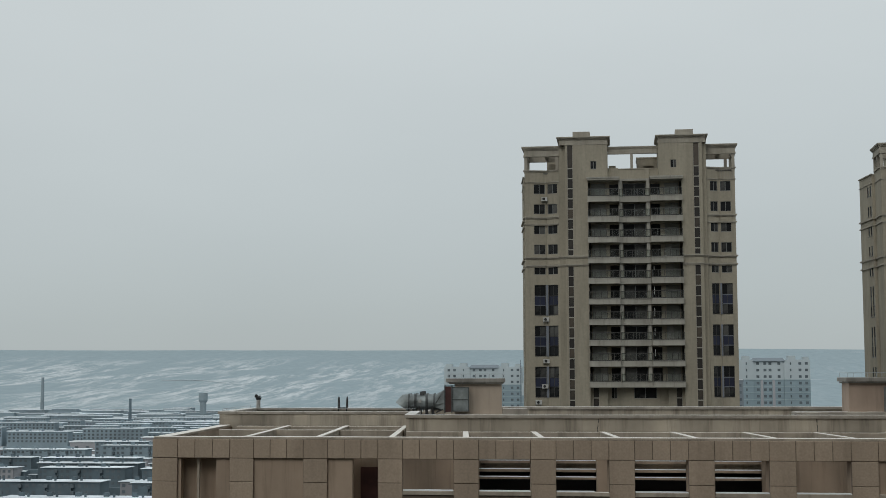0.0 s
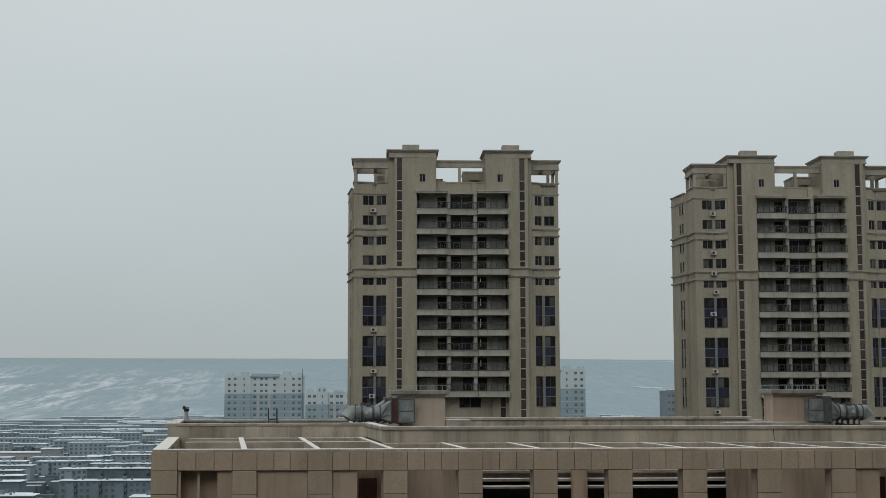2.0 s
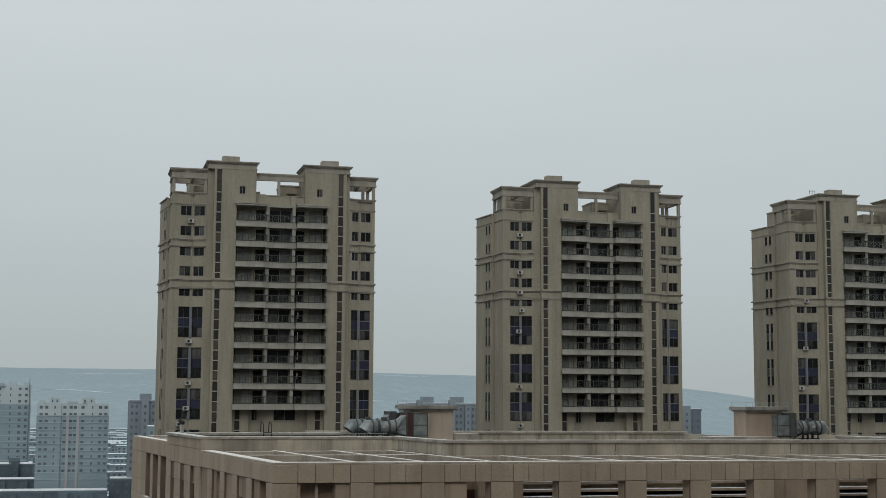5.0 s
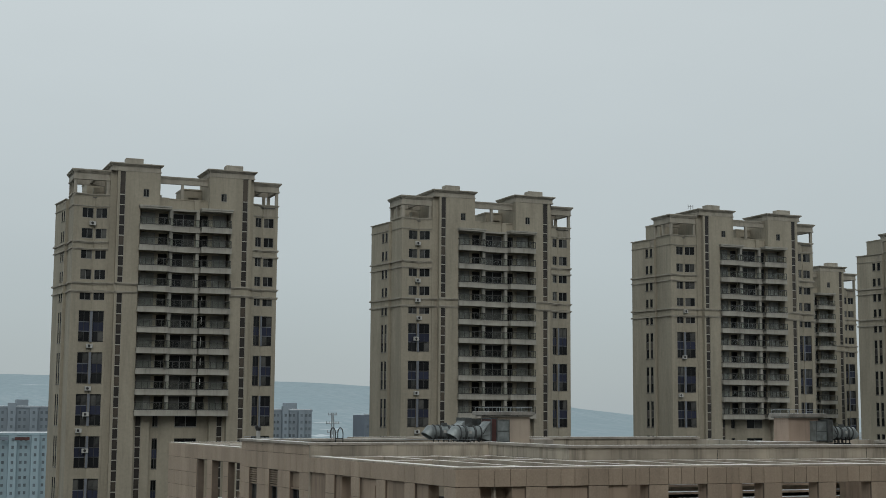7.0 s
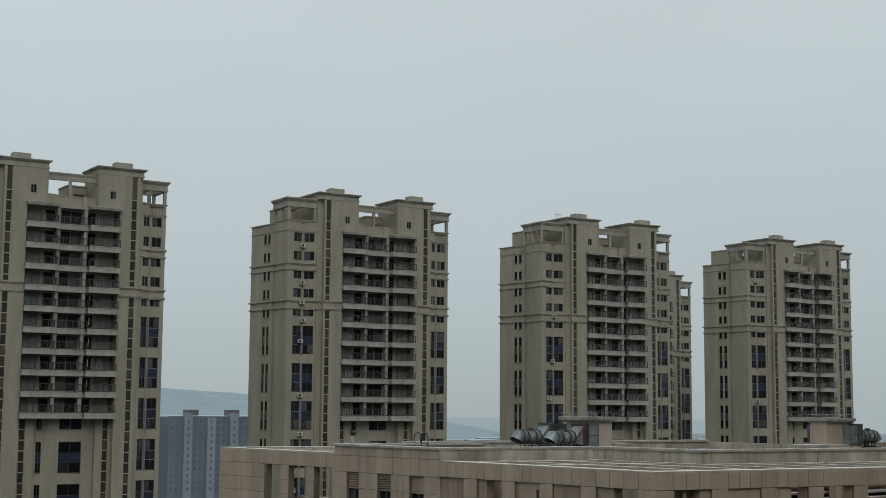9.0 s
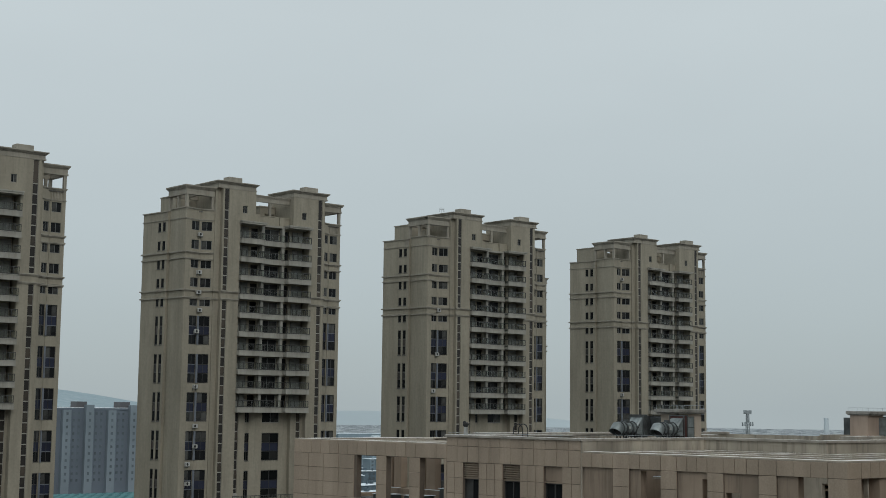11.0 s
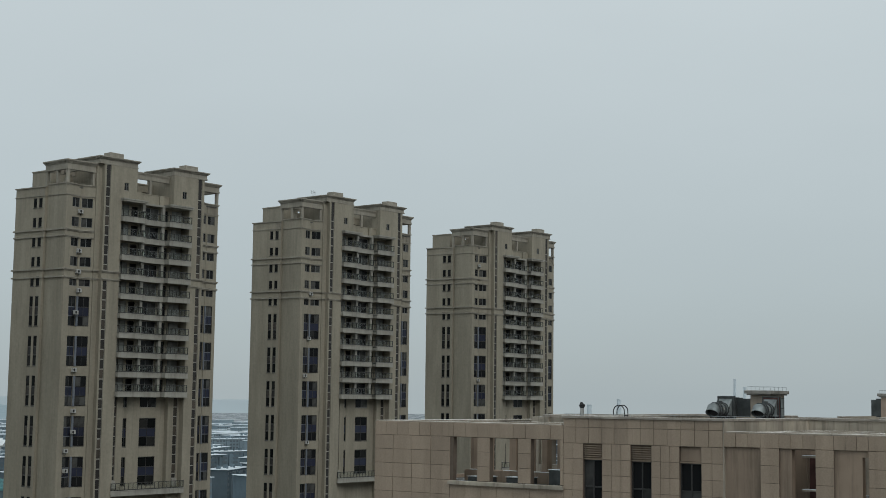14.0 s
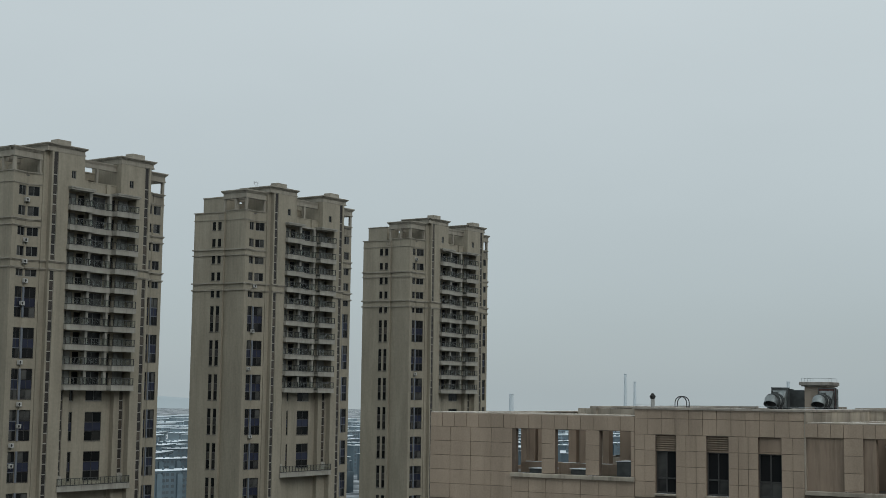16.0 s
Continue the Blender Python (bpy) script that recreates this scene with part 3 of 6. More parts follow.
def strip_window(parent, x0, x1, y, z0, z1, first=0.0):
    """A tall stair light: dark panes one above another between pale transoms."""
    win_bm = bmesh.new()
    e = 0.05
    box(win_bm, x0, x0 + e, y - 0.02, y + 0.06, z0, z1)
    box(win_bm, x1 - e, x1, y - 0.02, y + 0.06, z0, z1)
    step = FLOOR / 2
    marks = [z1 - first - step * k for k in range(int((z1 - first - z0) / step) + 1)] if first else [z1 - step * k for k in range(int((z1 - z0) / step) + 1)]
    edges = sorted({z0, z1, *marks})
    for z in edges:
        box(win_bm, x0 + e, x1 - e, y - 0.04, y + 0.05, max(z0, z - 0.07), min(z1, z + 0.07))
    win = part("stair_window", win_bm, M_SLAB, parent)
    for a, b in zip(edges, edges[1:]):
        if b - a > 0.3:
            part("pane", pane_mesh(x1 - x0 - 0.1, b - a - 0.14, M_STRIP), M_STRIP, win, at=pose(x0 + 0.05, y + 0.02, a + 0.07))


def band(b, x0, x1, y, z0, z1, out, sides=(0.0, 0.0)):
    """A moulded string course: a thin lip over a thicker one."""
    h = z1 - z0
    box(b, x0 - sides[0] * out, x1 + sides[1] * out, y - out, y + 0.3, z0 + 0.45 * h, z1)
    box(b, x0 - sides[0] * out * 0.5, x1 + sides[1] * out * 0.5, y - out * 0.5, y + 0.3, z0, z0 + 0.45 * h)


def cornice(b, x0, x1, y0, y1, z0, z1, out):
    """A crowning cornice round a block, stepping outwards to a thin top slab."""
    h = z1 - z0
    steps = [(0.25, 0.0), (0.25, 0.16), (0.0, 0.16), (0.0, 0.64), (0.3, 0.64), (0.3, 0.73), (0.58, 0.73), (0.58, 0.82), (0.86, 0.82), (0.86, 0.88), (1.0, 0.88), (1.0, 1.0)]
    loops = []
    for o, u in steps:
        o, z = o * out, z0 + u * h
        loops.append([b.verts.new(c) for c in ((x0 - o, y0 - o, z), (x1 + o, y0 - o, z), (x1 + o, y1 + o, z), (x0 - o, y1 + o, z))])
    b.faces.new(loops[0][::-1])
    b.faces.new(loops[-1])
    for p, q in zip(loops, loops[1:]):
        for i in range(4):
            j = (i + 1) % 4
            b.faces.new((p[i], p[j], q[j], q[i]))


def balcony(parent, x0, x1, y0, z, rail_sides):
    """A balcony: the deep concrete edge, and the dark railing on it."""
    b = bmesh.new()
    box(b, x0, x1, y0, y0 + 0.16, z - 0.02, z + 0.68)
    box(b, x0, x1, y0 + 0.16, 1.5, z + 0.42, z + 0.62)
    box(b, x0 - 0.03, x1 + 0.03, y0 - 0.05, y0 + 0.19, z + 0.62, z + 0.72)
    box(b, x0 - 0.02, x1 + 0.02, y0 - 0.04, y0 + 0.17, z - 0.06, z + 0.05)
    for s, on in zip((x0, x1 - 0.14), rail_sides):
        if on:
            box(b, s, s + 0.14, y0 + 0.16, 1.2, z, z + 0.72)
    bal = part("balcony", b, M_SLAB, parent)
    r = bmesh.new()
    n = max(3, round((x1 - x0) / 0.8))
    posts = [x0 + 0.05 + (x1 - x0 - 0.17) * k / n for k in range(n + 1)]
    holed_wall(r, x0 + 0.05, x1 - 0.05, z + 0.73, z + 1.8, y0 + 0.03, y0 + 0.1, [(p + 0.07, q, z + 0.86, z + 1.72) for p, q in zip(posts, posts[1:])])
    for s, on in zip((x0 + 0.05, x1 - 0.1), rail_sides):
        if on:
            q = bmesh.new()
            holed_wall(q, 0, 1.18 - y0 - 0.1, z + 0.73, z + 1.8, -0.03, 0.02, [(0.06, 0.6, z + 0.8, z + 1.72), (0.66, 1.14 - y0 - 0.1, z + 0.8, z + 1.72)])
            part("side_railing", q, M_RAIL, bal, at=pose(s + 0.03, y0 + 0.1, 0, 0, 0, 90))
    part("railing", r, M_RAIL, bal, "dark painted steel railing")
    g = bmesh.new()
    box(g, x0 + 0.07, x1 - 0.07, y0 + 0.062, y0 + 0.078, z + 0.87, z + 1.71)
    part("glass_infill", g, M_SHEET, bal, "clear glass between the rails")


TOWER_LABEL = "tall beige rendered apartment tower with stacked balconies and dark stair windows"


# wing fronts in plan: two ends, the window's stretch along it, where the wall starts
WINGS = (((-9.7, 1.0), (-6.7, 1.8), (1.33, 2.95), 0.08), ((-6.7, 1.85), (-4.84, 0.85), (0.2, 1.78), 0.0),
         ((15.52, 1.1), (17.3, 1.92), (0.6, 1.74), 0.0), ((17.3, 1.87), (19.5, 1.87), (0.15, 1.6), 0.0))


def build_tower():
    t = thing("apartment_tower", pose(0, 0, 0), TOWER_LABEL, "apartment tower", "beige apartment towers")
    # walls with their openings
    spans = ROWS + PAIRS
    for side, ((ax, ay), (bx, by), w, start) in enumerate(WINGS):
        m = pose(ax, ay, 0, 0, 0, math.degrees(math.atan2(by - ay, bx - ax)))
        length = math.hypot(bx - ax, by - ay)
        b = bmesh.new()
        holed_wall(b, start, length, BASE, -0.45, 0, 0.3, [(w[0], w[1], *q) for q in spans])
        part("wing_wall", b, M_WALL, t, at=m)
        for k, q in enumerate(spans):
            add_window(t, m @ pose(w[0], 0.13, q[0]), w[1] - w[0], q[1] - q[0], double=k >= 5, pale=side in (0, 3))
    for x0, x1, y in ((-6.86, -6.52, 1.66), (17.2, 17.42, 1.72)):
        for z0, z1 in PAIRS:
            b = bmesh.new()
            chamfered(b, x0, x1, y, y + 0.2, z0, z1, 0.03)
            part("corner_post", b, M_POST, t, "pale blue-grey post between two windows")
    # left flank: a plain front stretch, then a stretch that steps out and carries slit windows
    b = bmesh.new()
    box(b, -9.7, -9.4, 1.3, 5.6, BASE, -0.45)
    part("flank_wall", b, M_WALL, t)
    FL = 6.33
    flank = pose(-10.75, 11.9, 0, 0, 0, -84.1)
    slits = [(3.9, 4.6), (5.08, 5.78)]
    b = bmesh.new()
    holed_wall(b, 0, FL, BASE, -0.75, 0, 0.3, [(*q, *s) for q in slits for s in spans])
    part("flank_wall", b, M_WALL, t, at=flank)
    for q in slits:
        for k, s in enumerate(spans):
            if k < 5:
                add_window(t, flank @ pose(q[0], 0.04, s[0]), q[1] - q[0], s[1] - s[0], slit=True)
            else:
                h = s[1] - s[0]
                win = part("window", dark_frame(q[1] - q[0], h, (), (0.36, 0.64)), M_DARKFRAME, t, at=flank @ pose(q[0], 0.04, s[0]))
                for z0, z1 in ((0.02, 0.34), (0.38, 0.62), (0.66, 0.98)):
                    mat = M_STRIP if z0 == 0.38 else M_NIGHT
                    part("pane", pane_mesh(q[1] - q[0] - 0.1, (z1 - z0) * h, mat), mat, win, at=pose(0.05, 0.03, z0 * h))
    for x0, x1, y0, y1, z1 in ((-10.06, -9.4, 5.62, 5.85, -0.75), (19.2, 19.5, 2.17, 11.6, -0.45), (-10.4, 19.5, 11.6, 11.88, -0.75)):
        b = bmesh.new()
        box(b, x0, x1, y0, y1, BASE, z1)
        part("flank_wall", b, M_WALL, t)
    # dim rooms behind the glass; the dimness is put into the box's dark colour
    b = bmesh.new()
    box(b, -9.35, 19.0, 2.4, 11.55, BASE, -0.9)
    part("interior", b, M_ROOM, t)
    # the two pylons beside the balconies
    for side, (s0, s1, m0, m1, u0, u1, g0, g1) in enumerate(((-4.84, -3.95, -3.95, -0.78, -3.95, 1.95, -3.64, -2.86),
                                                            (14.95, 15.52, 12.1, 14.95, 8.95, 14.95, 13.74, 14.53))):
        b = bmesh.new()
        box(b, s0, s1, 0.7, 2.4, BASE, 2.96)
        part("pylon_shoulder", b, M_WALL, t)
        b = bmesh.new()
        holed_wall(b, m0, m1, BASE, -1.7, 0, 0.3, [(g0, g1, BASE + 3, -14.1), (g0, g1, -12.65, -1.7)])
        part("pylon_wall", b, M_WALL, t)
        b = bmesh.new()
        holed_wall(b, u0, u1, -1.7, 2.96, 0, 0.3, [(g0, g1, -1.7, 2.9), ((u0 + u1) / 2 + (0.6 if side == 0 else -1.32), (u0 + u1) / 2 + (1.4 if side == 0 else -0.52), -0.55, 0.55)])
        part("pylon_head", b, M_WALL, t)
        b = bmesh.new()
        inner = m1 if side == 0 else m0
        box(b, inner - (0.3 if side == 0 else 0), inner + (0 if side == 0 else 0.3), 0.3, 2.4, BASE, -1.7)
        part("pylon_return", b, M_WALL, t)
        b = bmesh.new()
        box(b, s0 if side == 0 else u0, u1 if side == 0 else s1, 2.2, 6.6, -1.7, 2.96)
        part("lift_house", b, M_WALL, t)
        b = bmesh.new()
        outer = m0 if side == 0 else m1
        box(b, outer - (0 if side == 0 else 0.25), outer + (0.25 if side == 0 else 0), 0.3, 2.4, BASE, 2.96)
        part("pylon_return", b, M_WALL, t)
        b = bmesh.new()
        edge = u1 if side == 0 else u0
        box(b, edge - (0.3 if side == 0 else 0), edge + (0 if side == 0 else 0.3), 0.3, 2.2, -1.7, 2.96)
        part("pylon_return", b, M_WALL, t)
        c = (u0 + u1) / 2 + (0.6 if side == 0 else -1.32)
        add_window(t, pose(c, 0.12, -0.55), 0.8, 1.1)
        strip_window(t, g0, g1, 0.12, -12.65, 2.9, first=3.3)
        strip_window(t, g0, g1, 0.12, -60.0, -14.1)
        b = bmesh.new()
        lo, hi = (s0 + 0.1, u1) if side == 0 else (u0, s1 - 0.1)
        cornice(b, lo, hi, 0.05, 6.6, 2.9, 4.02, 0.37)
        part("cornice", b, M_TRIM, t)
        b = bmesh.new()
        c0, c1 = ((-2.85, -0.45) if side == 0 else (11.35, 13.8))
        chamfered(b, c0, c1, 0.35, 1.9, 4.0, 4.82, 0.04)
        part("chimney_block", b, M_TRIM, t)
    # string courses, one piece to each stretch of wall
    def course(x0, x1, y, z0, z1, o, sides=(0, 0), at=None):
        piece = bmesh.new()
        band(piece, x0, x1, y, z0, z1, o, sides)
        part("string_course", piece, M_TRIM, t, at=at)
    for z0, z1, o in ((-0.62, -0.38, 0.16), (-2.2, -2.0, 0.1), (-7.28, -6.95, 0.2), (-8.22, -7.95, 0.16), (-12.98, -12.66, 0.22), (-14.12, -13.8, 0.18)):
        for i, ((ax, ay), (bx, by), _, start) in enumerate(WINGS):
            course(start - 0.03, math.hypot(bx - ax, by - ay), 0, z0, z1, o, (0, 1 if i == 3 else 0), pose(ax, ay, 0, 0, 0, math.degrees(math.atan2(by - ay, bx - ax))))
        b = bmesh.new()
        box(b, -9.7 - o, -9.6, 1.0, 5.5, z0 + 0.1, z1)
        part("string_course", b, M_TRIM, t)
        dz = -0.3 if z0 > -1 else 0.0
        b = bmesh.new()
        box(b, -o, FL + o, -o, 0.1, z0 + 0.1 + dz, z1 + dz)
        part("string_course", b, M_TRIM, t, at=flank)
        if z0 < -12:
            for x0, x1 in ((-3.95, -0.78), (12.1, 14.95)):
                course(x0, x1, 0.0, z0, z1, o)
            course(-4.84, -3.95, 0.7, z0, z1, o, (1, 0))
            course(14.95, 15.52, 0.7, z0, z1, o, (0, 1))
    # fluted panels under the wing cornices
    for k in range(9):
        b = bmesh.new()
        box(b, 17.4 + 0.22 * k, 17.51 + 0.22 * k, 1.81, 1.88, -1.95, -0.66)
        part("rib", b, M_TRIM, t)
    for k in range(5):
        b = bmesh.new()
        box(b, FL - 0.2 - 0.22 * k, FL - 0.08 - 0.22 * k, -0.07, 0.02, -2.0, -0.98)
        part("rib", b, M_TRIM, t, at=flank)
    # roof deck, wing parapets and the penthouses on it
    b = bmesh.new()
    box(b, -9.4, 19.05, 1.7, 11.6, -0.9, -0.75)
    part("roof_deck", b, M_ROOFTOP, t)
    b = bmesh.new()
    holed_wall(b, 1.95, 8.95, -2.3, -0.55, 1.1, 1.35, [])
    box(b, 1.95, 3.4, 0.9, 1.1, -2.3, -0.35)
    box(b, 7.0, 7.7, 0.85, 1.1, -2.3, -0.45)
    box(b, 1.9, 9.0, 1.02, 1.4, -0.55, -0.42)
    part("parapet", b, M_WALL, t)
    b = bmesh.new()
    box(b, -6.9, -2.9, 9.0, 13.7, -12.0, 2.35)
    box(b, -7.0, -2.8, 8.9, 13.8, 2.35, 2.52)
    part("penthouse", b, M_WALL, t)
    b = bmesh.new()
    box(b, -6.4, -5.4, 5.6, 6.6, -0.8, 1.1)
    part("roof_tank", b, M_WALL, t)
    b = bmesh.new()
    box(b, 6.1, 9.4, 5.2, 9.5, -0.8, 1.55)
    box(b, 6.0, 9.5, 5.1, 9.6, 1.55, 1.75)
    box(b, 7.0, 8.4, 4.4, 5.2, 0.35, 0.48)
    part("penthouse", b, M_WALL, t)
    b = bmesh.new()
    box(b, 2.1, 3.1, 5.0, 6.6, -0.8, 0.6)
    part("roof_tank", b, M_WALL, t)
    # open concrete frames on the wings and between the pylons
    b = bmesh.new()
    cornice(b, -9.75, -4.84, 0.95, 1.35, 1.5, 2.92, 0.33)
    cornice(b, -9.75, -9.35, 1.35, 6.3, 1.5, 2.92, 0.33)
    box(b, -9.7, -4.84, 5.9, 6.3, 1.5, 2.75)
    box(b, -6.9, -6.5, 1.35, 5.9, 1.7, 2.6)
    part("roof_frame", b, M_TRIM, t)
    for x, y in ((-9.7, 1.0), (-9.7, 5.85), (-9.7, 3.3), (-5.3, 1.0)):
        b = bmesh.new()
        box(b, x, x + 0.42, y, y + 0.42, -0.75, 1.5)
        part("frame_column", b, M_TRIM, t)
    b = bmesh.new()
    cornice(b, 15.4, 19.6, 1.85, 2.25, 1.5, 2.88, 0.33)
    cornice(b, 19.2, 19.6, 2.25, 6.9, 1.5, 2.88, 0.33)
    box(b, 15.5, 19.4, 6.5, 6.9, 1.5, 2.7)
    box(b, 17.2, 17.6, 2.1, 6.5, 1.7, 2.6)
    part("roof_frame", b, M_TRIM, t)
    for x, y in ((19.1, 1.9), (19.1, 6.45), (18.4, 6.45)):
        b = bmesh.new()
        box(b, x, x + 0.42, y, y + 0.42, -0.75, 1.5)
        part("frame_column", b, M_TRIM, t)
    b = bmesh.new()
    cornice(b, 2.0, 8.9, 1.1, 1.5, 1.66, 2.7, 0.14)
    box(b, 5.12, 5.5, 1.1, 1.5, -0.5, 1.66)
    part("roof_frame", b, M_TRIM, t)
    # balconies and the glazing behind them
    for x0, x1, y in ((-0.86, 3.47, -0.62), (7.8, 12.16, -0.7)):
        b = bmesh.new()
        box(b, x0 - 0.05, x1 + 0.05, y - 0.1, 2.2, -2.22, -1.98)
        box(b, x0 - 0.12, x1 + 0.12, y - 0.2, 2.2, -1.98, -1.78)
        part("balcony_roof", b, M_SLAB, t)
    b = bmesh.new()
    box(b, 3.47, 7.7, 0.4, 2.2, -2.25, -1.95)
    part("balcony_roof", b, M_SLAB, t)
    for x0, x1 in ((3.45, 3.95), (7.24, 7.7)):
        b = bmesh.new()
        box(b, x0, x1, 0.42, 0.95, -30.8, -2.2)
        part("column", b, M_SLAB, t)
    b = bmesh.new()
    holed_wall(b, -0.48, 11.8, -30.8, -2.2, 1.46, 1.7, [(x0, x1, -5.17 - FLOOR * k + 0.64, -5.17 - FLOOR * k + 2.6) for k in range(10) for x0, x1 in ((2.15, 3.4), (7.85, 9.15))])
    part("balcony_back_wall", b, M_WALL, t)
    for k in range(10):
        z = -5.17 - FLOOR * k
        balcony(t, -0.86, 3.47, -0.62, z, (1, 1))
        balcony(t, 3.48, 7.78, 0.3, z, (0, 0))
        balcony(t, 7.8, 12.16, -0.7, z, (1, 1))
        # dark door panes that put the balcony recess's shade into colour
        for x0 in (2.17, 7.87):
            part("balcony_door", pane_mesh(1.21, 1.94, M_NIGHT), M_NIGHT, t, "dark door pane that carries the recess's shade", at=pose(x0, 1.6, z + 0.65))
        for x0, x1, lo, mat in ((-0.35, 1.6, 0.85, M_CURTAIN), (4.05, 7.15, 0.65, M_PANE), (9.8, 11.65, 0.85, M_CURTAIN)):
            add_window(t, pose(x0, 1.36, z + lo), x1 - x0, 2.65 - lo, glazing=mat)
    # recessed bay under the balconies
    b = bmesh.new()
    for x0, x1, g in ((-0.78, 1.55, -0.4), (9.9, 12.1, 10.95)):
        holed_wall(b, x0, x1, BASE, -30.8, 0.95, 1.25, [(g, g + 0.8, -43.0, -30.9)])
    box(b, 1.4, 1.55, 1.25, 2.4, BASE, -30.8)
    box(b, 9.9, 10.05, 1.25, 2.4, BASE, -30.8)
    holed_wall(b, 1.55, 9.9, BASE, -30.8, 1.75, 2.0, [(x0, x1, *s) for x0, x1 in ((2.1, 2.85), (5.2, 8.3)) for s in ((-32.4, -30.9), (-38.2, -34.0), (-43.9, -39.7))])
    part("bay_wall", b, M_WALL, t)
    strip_window(t, -0.4, 0.4, 1.05, -43.0, -30.9)
    strip_window(t, 10.95, 11.75, 1.05, -43.0, -30.9)
    for x0, x1 in ((2.1, 2.85), (5.2, 8.3)):
        add_window(t, pose(x0, 1.85, -32.4), x1 - x0, 1.5)
        for s in ((-38.2, -34.0), (-43.9, -39.7)):
            add_window(t, pose(x0, 1.85, s[0]), x1 - x0, s[1] - s[0], double=True, glazing=M_NIGHT)
    balcony(t, -1.0, 12.5, -0.2, -45.1, (1, 1))
    for x in (-0.45, 10.9):
        b = bmesh.new()
        chamfered(b, x, x + 0.9, 0.75, 1.0, -44.2, -43.0, 0.05)
        part("pedestal", b, M_SLAB, t)
    return t


tower = build_tower()
TOWERS = ((-3.05, 194.28, 29.96), (46.09, 196.64, 29.78), (93.99, 197.49, 29.80), (143.78, 199.95, 29.97), (139.0, 242.2, 27.0))
tower.matrix_basis = pose(*TOWERS[0])
for p in TOWERS[1:]:
    copy_thing(tower, pose(*p))


# ---- air conditioners hung on the towers ----
def build_ac():
    t = thing("air_conditioner", pose(0, 0, 0), "small off-white outdoor unit bracketed to the tower wall", "air conditioner", "outdoor units on the towers")
    b = bmesh.new()
    chamfered(b, -0.42, 0.42, -0.3, 0.02, 0, 0.56, 0.03)
    part("casing", b, M_AC, t)
    b = bmesh.new()
    tube(b, (-0.1, -0.3, 0.28), (-0.1, -0.325, 0.28), 0.2)
    part("fan_grille", b, M_DARK, t, "round black fan grille")
    b = bmesh.new()
    for x in (-0.32, 0.28):
        box(b, x, x + 0.04, -0.36, 0.12, -0.05, -0.004)
        box(b, x, x + 0.04, 0.06, 0.12, -0.3, -0.05)
    part("bracket", b, M_FRAME, t)
    return t


AC_SPOTS = (
    ((-7.3, 0.86, -4.75), (-7.2, 0.86, -21.7), (-7.2, 0.86, -27.5), (-7.4, 0.86, -31.0), (-8.3, 0.86, -33.2), (-7.3, 0.86, -35.9)),
    ((-7.2, 0.86, -4.6), (-7.2, 0.86, -10.3), (-7.2, 0.86, -13.3), (-6.9, 1.26, -16.0), (-7.4, 0.86, -19.2), (-7.3, 0.86, -27.4),
     (-7.1, 0.86, -33.2), (-7.0, 0.86, -36.2), (-8.4, 0.86, -38.8), (-8.3, 0.86, -41.6)),
    ((-6.9, 0.86, -13.4), (-7.3, 0.86, -21.0), (-8.3, 0.86, -27.3), (-7.2, 0.86, -38.5)),
    ((-7.2, 0.86, -4.7), (-7.2, 0.86, -27.4)),
)
ac = build_ac()
placed = False
for home, spots in zip(TOWERS, AC_SPOTS):
    for s in spots:
        m = pose(home[0] + s[0] + 0.3, home[1] + 1.0 + 0.267 * (s[0] + 10.0) - 0.13, home[2] + s[2], 0, 0, 14.9)
        if placed:
            copy_thing(ac, m)
        else:
            ac.matrix_basis, placed = m, True

# thin aerials on two of the roofs
for i, (x, y) in ((1, (0.2, 7.9)), (2, (-3.2, 5.0))):
    a = thing("aerial", pose(TOWERS[i][0] + x, TOWERS[i][1] + y, TOWERS[i][2] + (-0.75 if y > 6.7 else 4.02)), "thin grey cross-armed aerial standing on a tower roof", "aerial")
    b = bmesh.new()
    tube(b, (0, 0, 0), (0, 0, 5.9 if y > 6.7 else 1.4), 0.035, sides=6)
    part("mast", b, M_FRAME, a)
    b = bmesh.new()
    top = 5.5 if y > 6.7 else 1.05
    box(b, -0.55, 0.55, -0.03, 0.03, top, top + 0.06)
    box(b, -0.5, -0.45, -0.03, 0.03, top - 0.4, top + 0.3)
    box(b, 0.45, 0.5, -0.03, 0.03, top - 0.4, top + 0.3)
    part("crossarm", b, M_FRAME, a)

# washing hung at the ends of some balconies of the first tower
def hung_cloth(drop):
    t = thing("hung_cloth", pose(0, 0, 0), "narrow white cloth hung to dry on a balcony", "cloth", "washing on the balconies")
    b = bmesh.new()
    cols = [[b.verts.new((0.05 * math.sin(1.9 * i), 0.035 * i, -drop * j / 4 - 0.01 * i)) for j in range(5)] for i in range(5)]
    for p, q in zip(cols, cols[1:]):
        for i in range(4):
            b.faces.new((p[i], p[i + 1], q[i + 1], q[i]))
    bmesh.ops.solidify(b, geom=b.faces[:], thickness=0.06)
    part("fabric", b, M_CLOTH, t)
    b = bmesh.new()
    tube(b, (0, -0.3, 0.03), (0, 0.9, 0.03), 0.015, sides=6)
    part("line", b, M_RAIL, t)
    return t


for k, (floor, drop) in enumerate(((4, 0.5), (5, 1.0), (6, 1.2), (7, 1.0), (8, 0.9))):
    cloth = hung_cloth(drop)
    cloth.matrix_basis = pose(TOWERS[0][0] + 8.13, TOWERS[0][1] - 0.3, TOWERS[0][2] - 5.17 - FLOOR * floor + 2.3)

# ---- the brown tiled building with the roof pergola ----
WID, DEEP = 43.6, 35.6
NB = pose(-17.03, 50.15, GROUND, 0, 0, 6.297)
UP = pose(0, 0, -GROUND)
